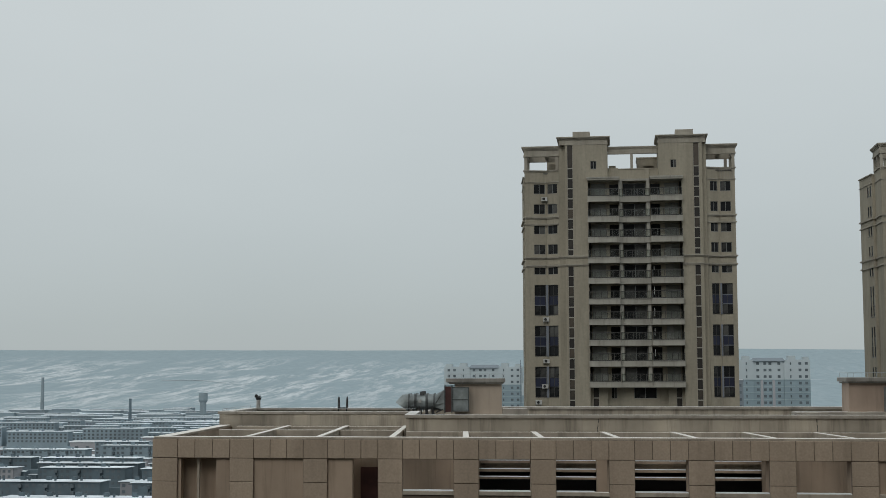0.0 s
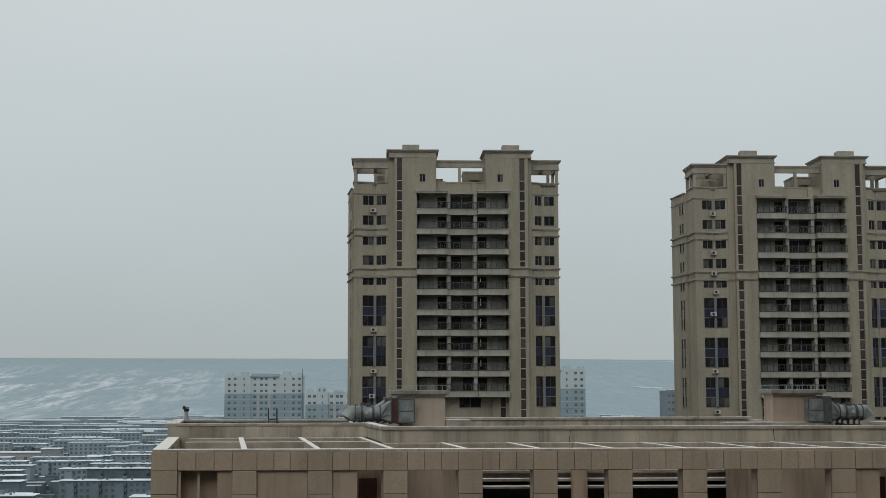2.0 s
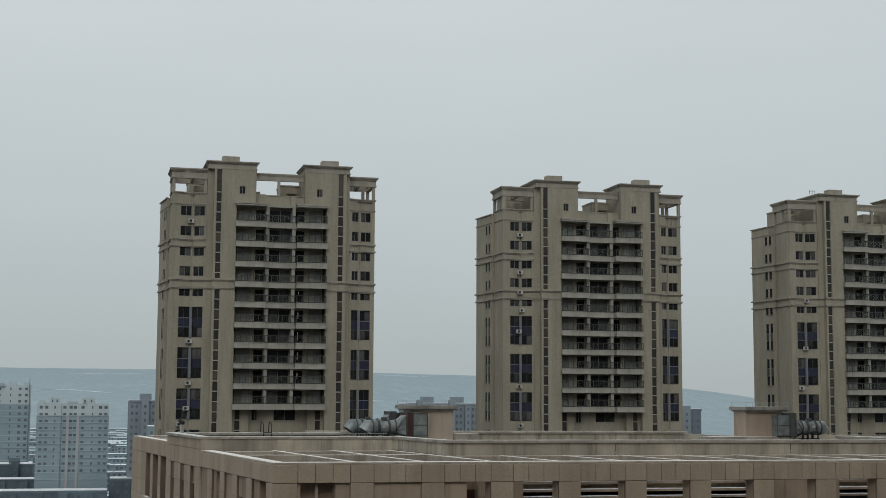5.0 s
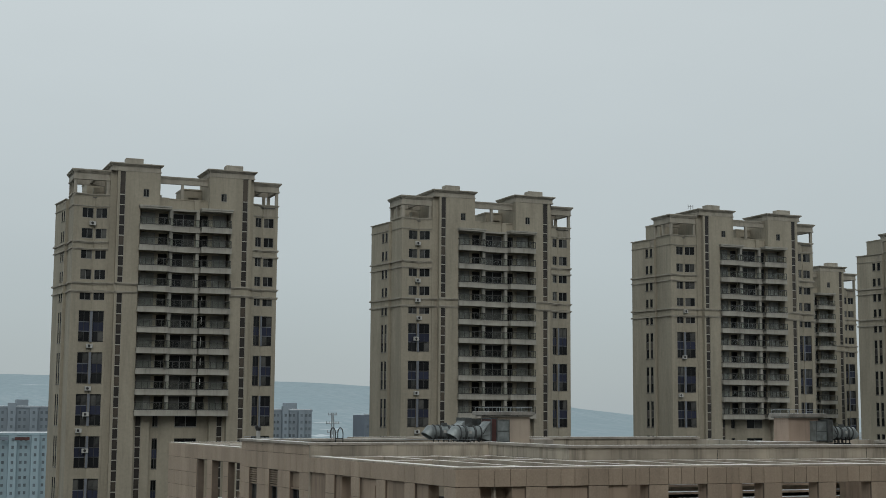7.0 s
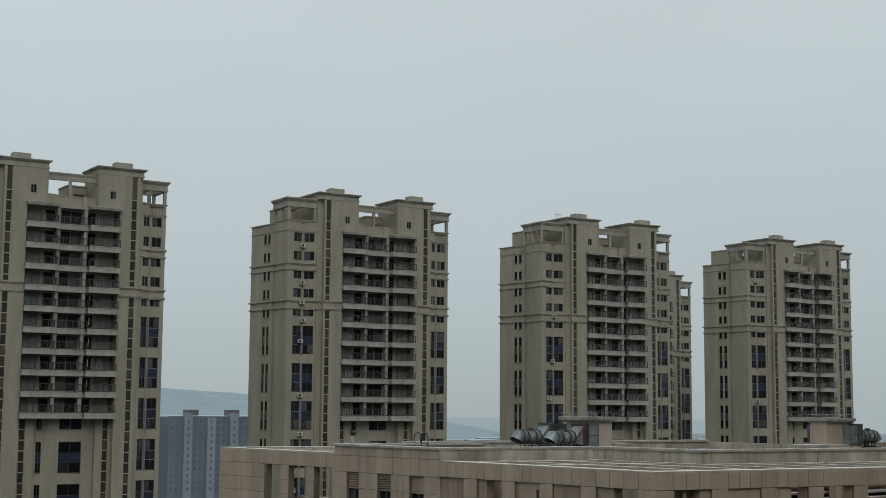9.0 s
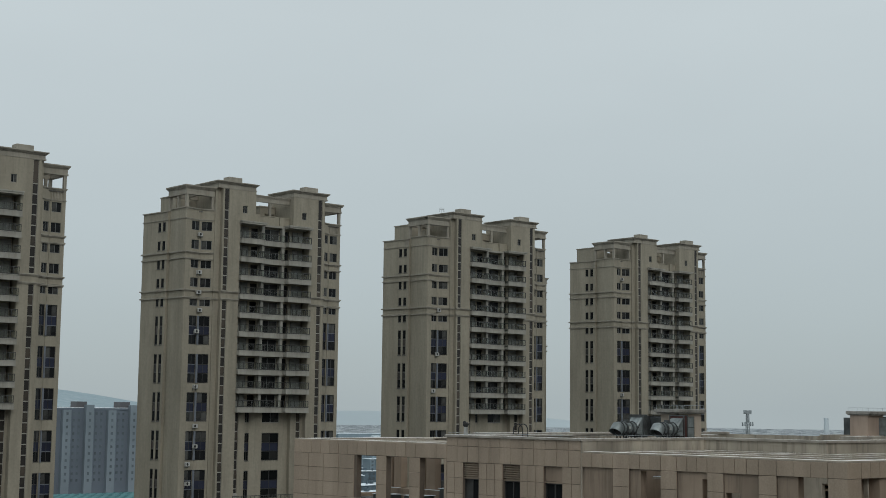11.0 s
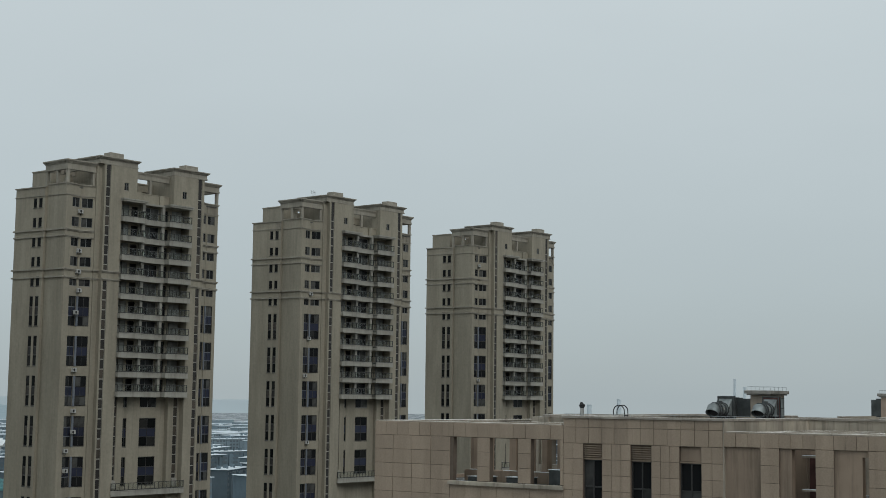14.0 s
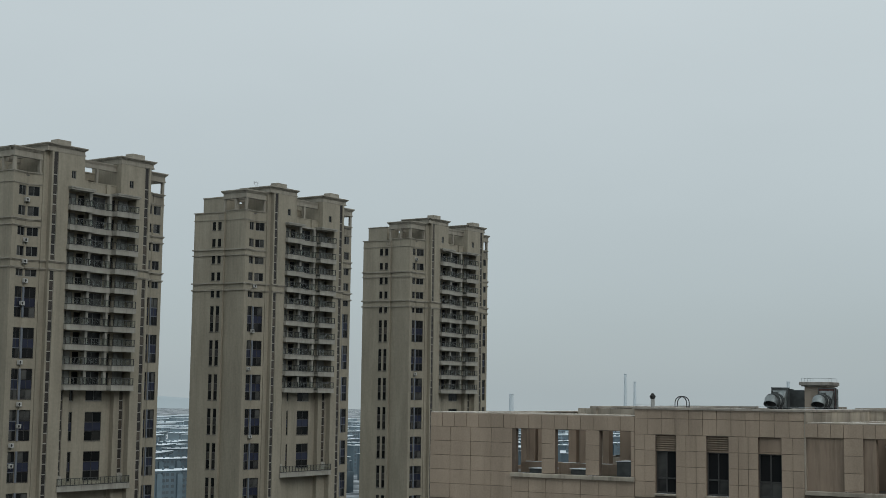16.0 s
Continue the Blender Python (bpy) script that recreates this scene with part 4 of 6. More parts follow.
near = thing("tiled_building", NB, "brown stone-tiled block with an open concrete pergola round its snowy roof", "building")
BAY, PIER = 2.845, 0.93
N_BAYS = 15
FRONT = UP
FLANK = UP @ pose(0, DEEP, 0, 0, 0, -90)     # along it: distance from the rear corner
PERG, BANDZ, SILL, TERR = -2.05, -2.77, -3.92, -5.4


PANELS = ((9.0, 12.4, 5.8), (17.2, 17.8, 5.8), (23.8, 27.9, 5.8))     # walls standing on the terrace: two ends and the depth


def skew(x, y):
    """The front does not stand square to the flank: its skew is fitted to the camera's view of the bays."""
    f = min(1.0, max(0.0, x) / 2.8)
    return 0.956 * x + 0.2 * f, y - 0.125 * x - 0.1 * f


def npart(name, bm, mat, parent, label="", at=None):
    """A part of the tiled building; what is laid out on its roof plan takes the plan's skew."""
    if (at is UP or at is None) and not isinstance(bm, bpy.types.Mesh):
        for v in bm.verts:
            v.co.x, v.co.y = skew(v.co.x, v.co.y)
    return part(name, bm, mat, parent, label, at)


def bay(i):
    return i * BAY + PIER, (i + 1) * BAY


# front wall
holes = []
for i in range(N_BAYS):
    a, b = bay(i)
    if i == 0:
        holes.append((a + 0.12, a + 1.4, TERR, BANDZ))
    elif i in (2, 9, 12):
        holes.append((a + 0.95, b, TERR, BANDZ))
    elif i in (3, 4, 5, 6, 7, 8, 13):
        holes.append((a, b, SILL, BANDZ))
b = bmesh.new()
holed_wall(b, 0.04, WID, GROUND, PERG - 0.03, 0.11, 0.62, holes)
npart("front_wall", b, M_STUCCO, near, at=FRONT)
b = bmesh.new()
holed_wall(b, 0.04, WID, GROUND, PERG - 0.03, 0.035, 0.11, [(*bay(i), SILL if i > 2 else TERR, BANDZ) for i in range(N_BAYS)])
npart("tile_backing", b, M_TILEBACK, near, at=FRONT)

# flank wall: rear pergola, the tall middle stretch with windows, front pergola
REAR_OPEN = ((28.6, 30.2), (26.0, 27.8), (23.4, 25.2))
WINS = ((20.91, 22.03), (18.09, 19.26), (15.35, 16.54))
FL_PIERS = ((0.0, 0.93), (3.4, 4.3), (6.1, 6.95), (8.6, 9.5), (11.3, 12.25), (14.16, 14.9))
FL_BAYS = [(p[1], q[0]) for p, q in zip(FL_PIERS, FL_PIERS[1:])]


def s_of(y0, y1):
    return DEEP - y1, DEEP - y0


b = bmesh.new()
holed_wall(b, 0.0, DEEP - 23.2, GROUND, -1.9, 0.035, 0.4, [(*s_of(*o), -5.1, -2.7) for o in REAR_OPEN])
holed_wall(b, DEEP - 23.2, DEEP - 14.2, GROUND, -1.45, 0.035, 0.4, [(*s_of(*o), -5.9, -2.84) for o in WINS])
holed_wall(b, DEEP - 14.2, DEEP - 0.036, GROUND, PERG - 0.03, 0.035, 0.11, [(*s_of(*o), -5.4, BANDZ) for o in FL_BAYS])
npart("tile_backing", b, M_TILEBACK, near, at=FLANK)
b = bmesh.new()
fl_holes = [(*s_of(9.52, 10.7), TERR, BANDZ - 0.05), (*s_of(6.98, 7.27), TERR, BANDZ - 0.3), (*s_of(5.3, 6.02), TERR, -3.62), (*s_of(0.95, 2.4), TERR, BANDZ)]
holed_wall(b, DEEP - 14.2, DEEP - 0.62, GROUND, PERG - 0.03, 0.11, 0.6, fl_holes)
npart("flank_wall", b, M_STUCCO, near, at=FLANK)

# far walls that close the block
b = bmesh.new()
box(b, WID - 0.4, WID, 0.62, DEEP, GROUND, -2.2)
box(b, 0.4, WID - 0.4, DEEP - 0.4, DEEP, GROUND, -5.2)
for k in range(5):
    box(b, 0.4 + k * 9.2, 1.3 + k * 9.2, DEEP - 0.4, DEEP, -5.2, -2.7)
box(b, 0.4, WID - 0.4, DEEP - 0.4, DEEP, -2.7, -1.95)
npart("rear_wall", b, M_STUCCO, near, at=UP)

# terraces under the pergolas
b = bmesh.new()
box(b, 0.6, WID - 0.4, 0.62, 14.2, TERR - 0.3, TERR)
box(b, 0.4, WID - 0.4, 23.6, DEEP - 0.4, TERR - 0.3, TERR)
npart("terrace_floor", b, M_ROOFTOP, near, at=UP)
for y0, y1, z0, z1 in ((6.7, 6.998, -3.27, -3.17), (6.5, 7.3, -3.6, -3.504), (6.2, 8.4, -3.87, -3.79)):
    b = bmesh.new()
    box(b, 9.6, 31.0, y0, y1, z0, z1)
    npart("terrace_ledge", b, M_STUCCO, near, at=UP)
    b = bmesh.new()
    chamfered(b, 9.62, 30.98, y0 - 0.01, y0 + 0.25, z1 + 0.002, z1 + 0.03, 0.01)
    npart("snow_cap", b, M_SNOW, near, "line of snow lying on the ledge", at=UP)
# thin dark sheets on the wall imitate shaded slots
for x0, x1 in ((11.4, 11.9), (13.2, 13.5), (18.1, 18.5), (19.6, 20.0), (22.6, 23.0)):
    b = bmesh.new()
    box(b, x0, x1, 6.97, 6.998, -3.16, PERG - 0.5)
    npart("terrace_slot", b, M_DARK, near, "dark sheet standing in for a shaded slot", at=UP)
for x0, x1, y in PANELS:
    b = bmesh.new()
    box(b, x0, x1, y, y + 0.4, TERR, PERG - 0.42)
    npart("terrace_column", b, M_STUCCO, near, at=UP)
# dark sheet behind the ledges, in place of the deep shade there
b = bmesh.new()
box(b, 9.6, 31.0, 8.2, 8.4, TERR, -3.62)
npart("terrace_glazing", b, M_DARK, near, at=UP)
for y0, y1 in ((30.92, 31.4), (30.12, 30.7), (28.36, 28.8), (27.38, 28.1), (26.35, 26.7), (24.92, 25.7)):
    b = bmesh.new()
    box(b, 3.0, 3.45, y0, y1, -4.6, -2.0)
    npart("terrace_column", b, M_STUCCO, near, at=UP)
b = bmesh.new()
box(b, 2.7, 3.6, 23.3, 31.6, TERR, -4.62)
npart("terrace_plinth", b, M_STUCCO, near, at=UP)
for y0, y1 in ((23.6, 25.6), (26.1, 27.9), (28.1, 29.0), (30.1, 31.3)):
    b = bmesh.new()
    chamfered(b, 2.7, 2.98, y0, y1, -4.618, -4.595, 0.008)
    npart("snow_cap", b, M_SNOW, near, "line of snow lying on the plinth", at=UP)
# boxes coloured dark to imitate the shaded cavity behind the openings
for y0, y1, z1 in ((23.4, 24.7, -4.35), (26.2, 27.4, -4.85), (28.8, 29.9, -4.9)):
    b = bmesh.new()
    chamfered(b, 0.9, 1.9, y0, y1, TERR, z1, 0.04)
    npart("vent_box", b, M_DUCT, near, "terrace box with the cavity's shade in its dark colour", at=UP)
    b = bmesh.new()
    chamfered(b, 0.85, 1.95, y0 - 0.05, y1 + 0.05, z1 + 0.002, z1 + 0.03, 0.01)
    npart("snow_cap", b, M_SNOW, near, "snow lying on the box", at=UP)
for i in (2, 9, 12):
    a, e = bay(i)
    b = bmesh.new()
    box(b, a + 0.85, e + 0.1, 1.6, 1.75, TERR, PERG - 0.4)
    npart("terrace_partition", b, M_STUCCO, near, at=UP)
for i in (2, 9, 12):
    a, e = bay(i)
    b = bmesh.new()
    box(b, a + 1.15, a + 1.85, 1.54, 1.596, TERR, -3.15)
    npart("terrace_door", b, M_RUST, near, "dark red steel door", at=UP)
# dark sheet in place of the shade inside the flank opening
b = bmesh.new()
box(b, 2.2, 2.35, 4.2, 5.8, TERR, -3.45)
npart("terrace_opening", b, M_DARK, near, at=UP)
b = bmesh.new()
box(b, 1.63, 1.71, 0.2, 0.4, TERR, BANDZ)
npart("bay_post", b, M_BEAM, near, at=UP)
for x0, x1, y in ((0.5, 2.5, 0.66), (2.54, 3.7, 2.2)):
    b = bmesh.new()
    box(b, x0, x1, y, y + 0.2, TERR, PERG - 0.4)
    npart("terrace_partition", b, M_STUCCO, near, at=UP)

# terrace room seen through the flank
b = bmesh.new()
box(b, 2.2, 2.35, 8.6, 13.4, TERR, PERG - 0.4)
npart("terrace_partition", b, M_STUCCO, near, at=UP)
for k in range(7):
    b = bmesh.new()
    box(b, 2.14, 2.2, 9.3 + 0.28 * k, 9.38 + 0.28 * k, TERR, -3.05)
    npart("rib", b, M_STUCCO, near, at=UP)
b = bmesh.new()
box(b, 2.12, 2.196, 10.05, 10.85, TERR, -3.2)
npart("terrace_door", b, M_RUST, near, "dark red steel door", at=UP)
for y0, y1, z0, z1 in ((9.5, 10.5, -3.2, -3.1), (9.3, 10.5, -4.82, -4.74)):
    b = bmesh.new()
    chamfered(b, 0.62, 1.0, y0, y1, z0, z1, 0.02)
    ledge = npart("ledge", b, M_BEAM, near, at=UP)
    b = bmesh.new()
    chamfered(b, 0.64, 0.98, y0 + 0.02, y1 - 0.02, z1 + 0.002, z1 + 0.025, 0.01)
    npart("snow_cap", b, M_SNOW, ledge, "line of snow lying on the ledge")
# sills
for i in range(3, N_BAYS):
    a, e = bay(i)
    b = bmesh.new()
    chamfered(b, a, e, -0.03, 0.29, SILL - 0.1, SILL + 0.035, 0.015)
    npart("sill", b, M_BEAM, near, at=FRONT)
for i in (3, 4, 5, 6, 7, 8):
    a, e = bay(i)
    b = bmesh.new()
    chamfered(b, a + 0.02, e - 0.02 - (0.5 if i == 5 else 0), 0.0, 0.27, SILL + 0.036, SILL + 0.07, 0.01)
    npart("snow_cap", b, M_SNOW, near, "line of snow lying on the sill", at=FRONT)
b = bmesh.new()
chamfered(b, DEEP - 30.45, DEEP - 23.15, -0.16, 0.42, -5.32, -5.1, 0.03)
npart("sill", b, M_PARAPET, near, at=FLANK)
b = bmesh.new()
chamfered(b, DEEP - 14.16, DEEP - 4.3, -0.12, 0.29, -5.6, -5.4, 0.03)
npart("sill", b, M_PARAPET, near, at=FLANK)

# main roof: parapets, copings and deck
MIDX0, MIDX1, MIDY = 9.3, WID - 9.3, 7.0
b = bmesh.new()
box(b, 0.004, MIDX0, 14.12, 14.198, TERR, -1.5)
npart("parapet", b, M_PARAPET, near, at=UP)
b = bmesh.new()
box(b, 0.4, MIDX0, 14.2, 14.5, TERR, -1.5)
npart("parapet", b, M_PARAPET, near, at=UP)
b = bmesh.new()
box(b, MIDX1, WID - 0.4, 14.2, 14.5, TERR, -1.5)
npart("parapet", b, M_PARAPET, near, at=UP)
b = bmesh.new()
box(b, MIDX0, MIDX1, MIDY, MIDY + 0.3, -3.5, -1.49)
npart("parapet", b, M_PARAPET, near, at=UP)
b = bmesh.new()
box(b, MIDX0, MIDX0 + 0.3, MIDY + 0.3, 14.5, TERR, -1.49)
npart("parapet", b, M_PARAPET, near, at=UP)
b = bmesh.new()
box(b, MIDX1 - 0.3, MIDX1, MIDY + 0.3, 14.5, TERR, -1.49)
npart("parapet", b, M_PARAPET, near, at=UP)
b = bmesh.new()
box(b, 0.4, MIDX0, 22.9, 23.2, TERR, -1.5)
npart("parapet", b, M_PARAPET, near, at=UP)
b = bmesh.new()
box(b, MIDX1, WID - 0.4, 22.9, 23.2, TERR, -1.5)
npart("parapet", b, M_PARAPET, near, at=UP)
b = bmesh.new()
holed_wall(b, MIDX0, MIDX1, TERR, -1.6, 30.4, 30.7, [(10.2, 17.4, -4.5, -2.2)])
npart("parapet", b, M_PARAPET, near, at=UP)
b = bmesh.new()
holed_wall(b, 0, 7.2, TERR, -1.6, -0.3, 0, [(2.4, 6.7, -4.5, -2.2)])
npart("parapet", b, M_PARAPET, near, at=UP @ pose(MIDX0, 23.2, 0, 0, 0, 90))
b = bmesh.new()
box(b, MIDX1 - 0.3, MIDX1, 23.2, 30.4, TERR, -1.6)
npart("parapet", b, M_PARAPET, near, at=UP)
b = bmesh.new()
chamfered(b, -0.08, 0.5, 14.1, 23.3, -1.5, -1.38, 0.02)
npart("coping", b, M_COPING, near, "pale coping dusted with snow", at=UP)
b = bmesh.new()
chamfered(b, 0.5, MIDX0, 14.08, 14.62, -1.5, -1.38, 0.02)
npart("coping", b, M_COPING, near, "pale coping dusted with snow", at=UP)
b = bmesh.new()
chamfered(b, 0.5, MIDX0, 22.8, 23.3, -1.5, -1.38, 0.02)
npart("coping", b, M_COPING, near, "pale coping dusted with snow", at=UP)
b = bmesh.new()
chamfered(b, MIDX1, WID, 14.08, 14.62, -1.5, -1.38, 0.02)
npart("coping", b, M_COPING, near, "pale coping dusted with snow", at=UP)
b = bmesh.new()
chamfered(b, MIDX0 - 0.08, MIDX0 + 0.4, MIDY + 0.42, 14.6, -1.49, -1.36, 0.02)
npart("coping", b, M_COPING, near, "pale coping dusted with snow", at=UP)
b = bmesh.new()
chamfered(b, MIDX1 - 0.4, MIDX1 + 0.08, MIDY + 0.42, 14.6, -1.49, -1.36, 0.02)
npart("coping", b, M_COPING, near, "pale coping dusted with snow", at=UP)
b = bmesh.new()
chamfered(b, MIDX0 - 0.08, MIDX1 + 0.08, MIDY - 0.08, MIDY + 0.42, -1.49, -1.36, 0.02)
npart("coping", b, M_COPING, near, "pale coping dusted with snow", at=UP)
b = bmesh.new()
chamfered(b, MIDX0, MIDX1, 30.3, 30.8, -1.6, -1.45, 0.03)
npart("coping", b, M_COPING, near, "pale coping dusted with snow", at=UP)
b = bmesh.new()
box(b, 0.4, MIDX0, 14.5, 22.9, -2.3, -2.0)
box(b, MIDX1, WID - 0.4, 14.5, 22.9, -2.3, -2.0)
box(b, MIDX0, MIDX1, MIDY + 0.3, 30.4, -2.35, -2.02)
npart("roof_deck", b, M_ROOFTOP, near, at=UP)
b = bmesh.new()
chamfered(b, 10.55, 13.95, 15.2, 17.4, -2.02, -1.64, 0.03)
npart("roof_kerb", b, M_BEAM, near, at=UP.copy())
b = bmesh.new()
chamfered(b, 28.55, 31.95, 12.9, 15.1, -2.02, -1.64, 0.03)
npart("roof_kerb", b, M_BEAM, near, at=UP.copy())
crack_rng = random.Random(4)
for x in (17.4, 26.2):
    b = bmesh.new()
    px, pz = x, -1.54
    for k in range(16):
        down = k < 8
        qx, qz = px + (crack_rng.uniform(-0.02, 0.03) if down else crack_rng.uniform(0.14, 0.26)), pz - (0.075 if down else crack_rng.uniform(-0.005, 0.025))
        box(b, min(px, qx), max(px, qx) + 0.014, MIDY - 0.006, MIDY, qz, pz + 0.014)
        px, pz = qx, qz
    npart("crack", b, M_DARK, near, "dark settlement crack in the render", at=UP)

# low plinths beside the shaft heads
for x0, x1, y0, top in ((13.3, 14.5, 15.3, -1.3), (26.7, 32.2, 12.95, -1.45)):
    b = bmesh.new()
    chamfered(b, x0, x1, y0, y0 + 1.1, -2.0, top, 0.03)
    npart("roof_plinth", b, M_COPING, near, at=UP.copy())

# pergola beams
b = bmesh.new()
chamfered(b, 0.04, WID, 0.02, 0.66, PERG - 0.03, PERG + 0.05, 0.02)
npart("pergola_edge", b, M_BEAM, near, at=UP)
b = bmesh.new()
chamfered(b, 0.02, 0.56, 0.66, 14.05, PERG - 0.03, PERG + 0.05, 0.02)
npart("pergola_edge", b, M_BEAM, near, at=UP)
b = bmesh.new()
chamfered(b, 0.02, 0.5, 23.3, DEEP, -1.93, -1.85, 0.02)
chamfered(b, 0.9, WID, DEEP - 0.7, DEEP, -1.93, -1.85, 0.02)
npart("pergola_edge", b, M_BEAM, near, at=UP)
for i in range(1, N_BAYS):
    xc = i * BAY + PIER / 2
    yend = 14.1 if xc < MIDX0 or xc > MIDX1 else MIDY - 0.02
    b = bmesh.new()
    chamfered(b, xc - 0.13, xc + 0.13, 0.67, yend, PERG - 0.34, PERG + 0.03, 0.02)
    npart("pergola_beam", b, M_BEAM, near, at=UP)
for y, x0, x1 in ((8.4, 0.97, MIDX0 - 0.1), (8.4, MIDX1 + 0.1, WID - 0.4), (13.2, 0.97, MIDX0 - 0.1), (6.6, MIDX0, MIDX1)):
    b = bmesh.new()
    chamfered(b, x0, x1, y, y + 0.32, PERG - 0.36, PERG + 0.015, 0.02)
    npart("pergola_beam", b, M_BEAM, near, at=UP)
for k in range(4):
    b = bmesh.new()
    chamfered(b, 0.95, 9.0, 25.2 + 2.8 * k, 25.5 + 2.8 * k, -2.25, -1.9, 0.02)
    npart("pergola_beam", b, M_BEAM, near, at=UP)

# windows of the flank, with louvres over two of them
for k, (y0, y1) in enumerate(WINS):
    s0, s1 = s_of(y0, y1)
    w, h = s1 - s0, 2.2
    sash = window_frame(w, h, (0.5,), (0.35,)).copy()
    sash.materials[0] = M_DARKFRAME
    win = npart("window", sash, M_DARKFRAME, near, at=FLANK @ pose(s0, 0.22, -5.85))
    for j in (0, 1):
        npart("pane", pane_mesh(w / 2 - 0.06, 0.33 * h, M_PANE), M_PANE, win, at=pose(0.04 + j * (w / 2 - 0.02), 0.03, 0.02 * h))
        npart("pane", pane_mesh(w / 2 - 0.06, 0.6 * h, M_PANE), M_PANE, win, at=pose(0.04 + j * (w / 2 - 0.02), 0.03, 0.37 * h))
    b = bmesh.new()
    box(b, s0, s1, 0.1, 0.34, -3.66, -3.58)
    box(b, s0, s1, 0.3, 0.36, -3.58, -2.84)
    lou = npart("louvre" if k < 2 else "panel", b, M_STUCCO, near, at=FLANK)
    if k < 2:
        for j in range(6):
            q = bmesh.new()
            z = -3.52 + 0.115 * j
            v = [q.verts.new(c) for c in ((s0 + 0.02, 0.06, z), (s1 - 0.02, 0.06, z), (s1 - 0.02, 0.28, z + 0.1), (s0 + 0.02, 0.28, z + 0.1),
                                          (s0 + 0.02, 0.06, z + 0.03), (s1 - 0.02, 0.06, z + 0.03), (s1 - 0.02, 0.28, z + 0.13), (s0 + 0.02, 0.28, z + 0.13))]
            for f in ((0, 3, 2, 1), (4, 5, 6, 7), (0, 1, 5, 4), (1, 2, 6, 5), (2, 3, 7, 6), (3, 0, 4, 7)):
                q.faces.new([v[i] for i in f])
            part("slat", q, M_STUCCO, lou)
    else:
        q = bmesh.new()
        box(q, s0 + 0.02, s1 - 0.02, 0.16, 0.29, -3.56, -2.86)
        part("infill", q, M_STUCCO, lou)
    b = bmesh.new()
    chamfered(b, s0 - 0.05, s1 + 0.05, -0.1, 0.4, -5.98, -5.88, 0.02)
    npart("sill", b, M_PARAPET, near, at=FLANK)
# box whose dark colour imitates dim rooms behind the flank windows
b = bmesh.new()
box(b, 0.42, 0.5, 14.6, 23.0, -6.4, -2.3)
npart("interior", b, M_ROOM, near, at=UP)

# ---- things on the roof ----
def on_roof(x, y, z, turn=0.0):
    return NB @ UP @ pose(x, y, z, 0, 0, turn)


def vent_house(mirror):
    """Plastered shaft head with an oversailing slab and two galvanised exhaust fans."""
    x0 = 10.6
    dy = -2.3 if mirror else 0.0
    h = thing("vent_house", on_roof(0, dy, 0), "%s plastered rooftop shaft head under a thin oversailing slab" % ("pink" if mirror else "cream"), "roof vent", "rooftop shaft heads")
    fx = (lambda v: WID - 1.1 - v) if mirror else (lambda v: v)

    def bx(b, a, c, *r):
        p, q = sorted((fx(a), fx(c)))
        box(b, p, q, *r)
    b = bmesh.new()
    bx(b, 11.02, 13.28, 15.71, 16.92, -2.02, -0.06)
    part("shaft", b, M_PINKPLASTER if mirror else M_PLASTER, h)
    b = bmesh.new()
    p, q = sorted((fx(x0), fx(13.44)))
    chamfered(b, p, q, 15.47, 17.13, -0.06, 0.13, 0.02)
    bx(b, 10.75, 13.36, 15.55, 17.05, -0.14, -0.064)
    part("roof_slab", b, M_GREYSLAB, h)
    b = bmesh.new()
    for y in (15.6, 17.0):
        p, q = sorted((fx(10.7), fx(13.35)))
        tube(b, (p, y, 0.34), (q, y, 0.34), 0.009, sides=6)
        for k in range(5):
            tube(b, (p + (q - p) * k / 4, y, 0.12), (p + (q - p) * k / 4, y, 0.345), 0.009, sides=6)
    for x in (p, q):
        tube(b, (x, 15.6, 0.34), (x, 17.0, 0.34), 0.009, sides=6)
    part("guard_wire", b, M_STEEL, h)
    for yc in (15.55, 17.45 if mirror else 18.25):
        f = thing("exhaust_fan", on_roof(0, dy, 0), "galvanised tube-axial exhaust fan with a hooded mouth on the roof", "exhaust fan", "rooftop exhaust fans")
        zc, rad = -0.99, 0.36
        b = bmesh.new()
        bx(b, 10.9, 11.68 if yc < 17 else 12.3, yc - 0.38, yc + 0.42, -1.42, -0.3)
        if yc > 18:
            bx(b, 11.3, 12.3, 16.93, yc - 0.38, -1.42, -0.35)
        # rear box is galvanised too, darkened in colour for the shade it stands in
        duct = part("duct_box", b, M_ZINC if yc < 17 else M_DUCT, f)
        b = bmesh.new()
        for z in (-1.44, -0.9, -0.32):
            bx(b, 10.88, 11.7, yc - 0.4, yc - 0.384, z, z + 0.04)
        for x in (10.88, 11.66):
            bx(b, x, x + 0.04, yc - 0.402, yc - 0.386, -1.44, -0.28)
        part("stiffener", b, M_DUCT, duct, "dark steel angle round the duct box")
        b = bmesh.new()
        bx(b, 10.55, 10.895, yc - 0.45, yc + 0.45, -1.46, -0.26)
        collar = part("collar", b, M_RUST if yc < 17 and not mirror else M_DUCT, duct, "red oxide painted flexible collar" if yc < 17 and not mirror else "dark flexible collar")
        b = bmesh.new()
        for x in (10.53, 10.86):
            bx(b, x, x + 0.05, yc - 0.49, yc + 0.49, -1.5, -1.44)
            bx(b, x, x + 0.05, yc - 0.49, yc + 0.49, -0.27, -0.21)
            bx(b, x, x + 0.05, yc - 0.49, yc - 0.44, -1.44, -0.27)
            bx(b, x, x + 0.05, yc + 0.44, yc + 0.49, -1.44, -0.27)
        part("collar_frame", b, M_DUCT, duct, "dark bolted frame of the collar")
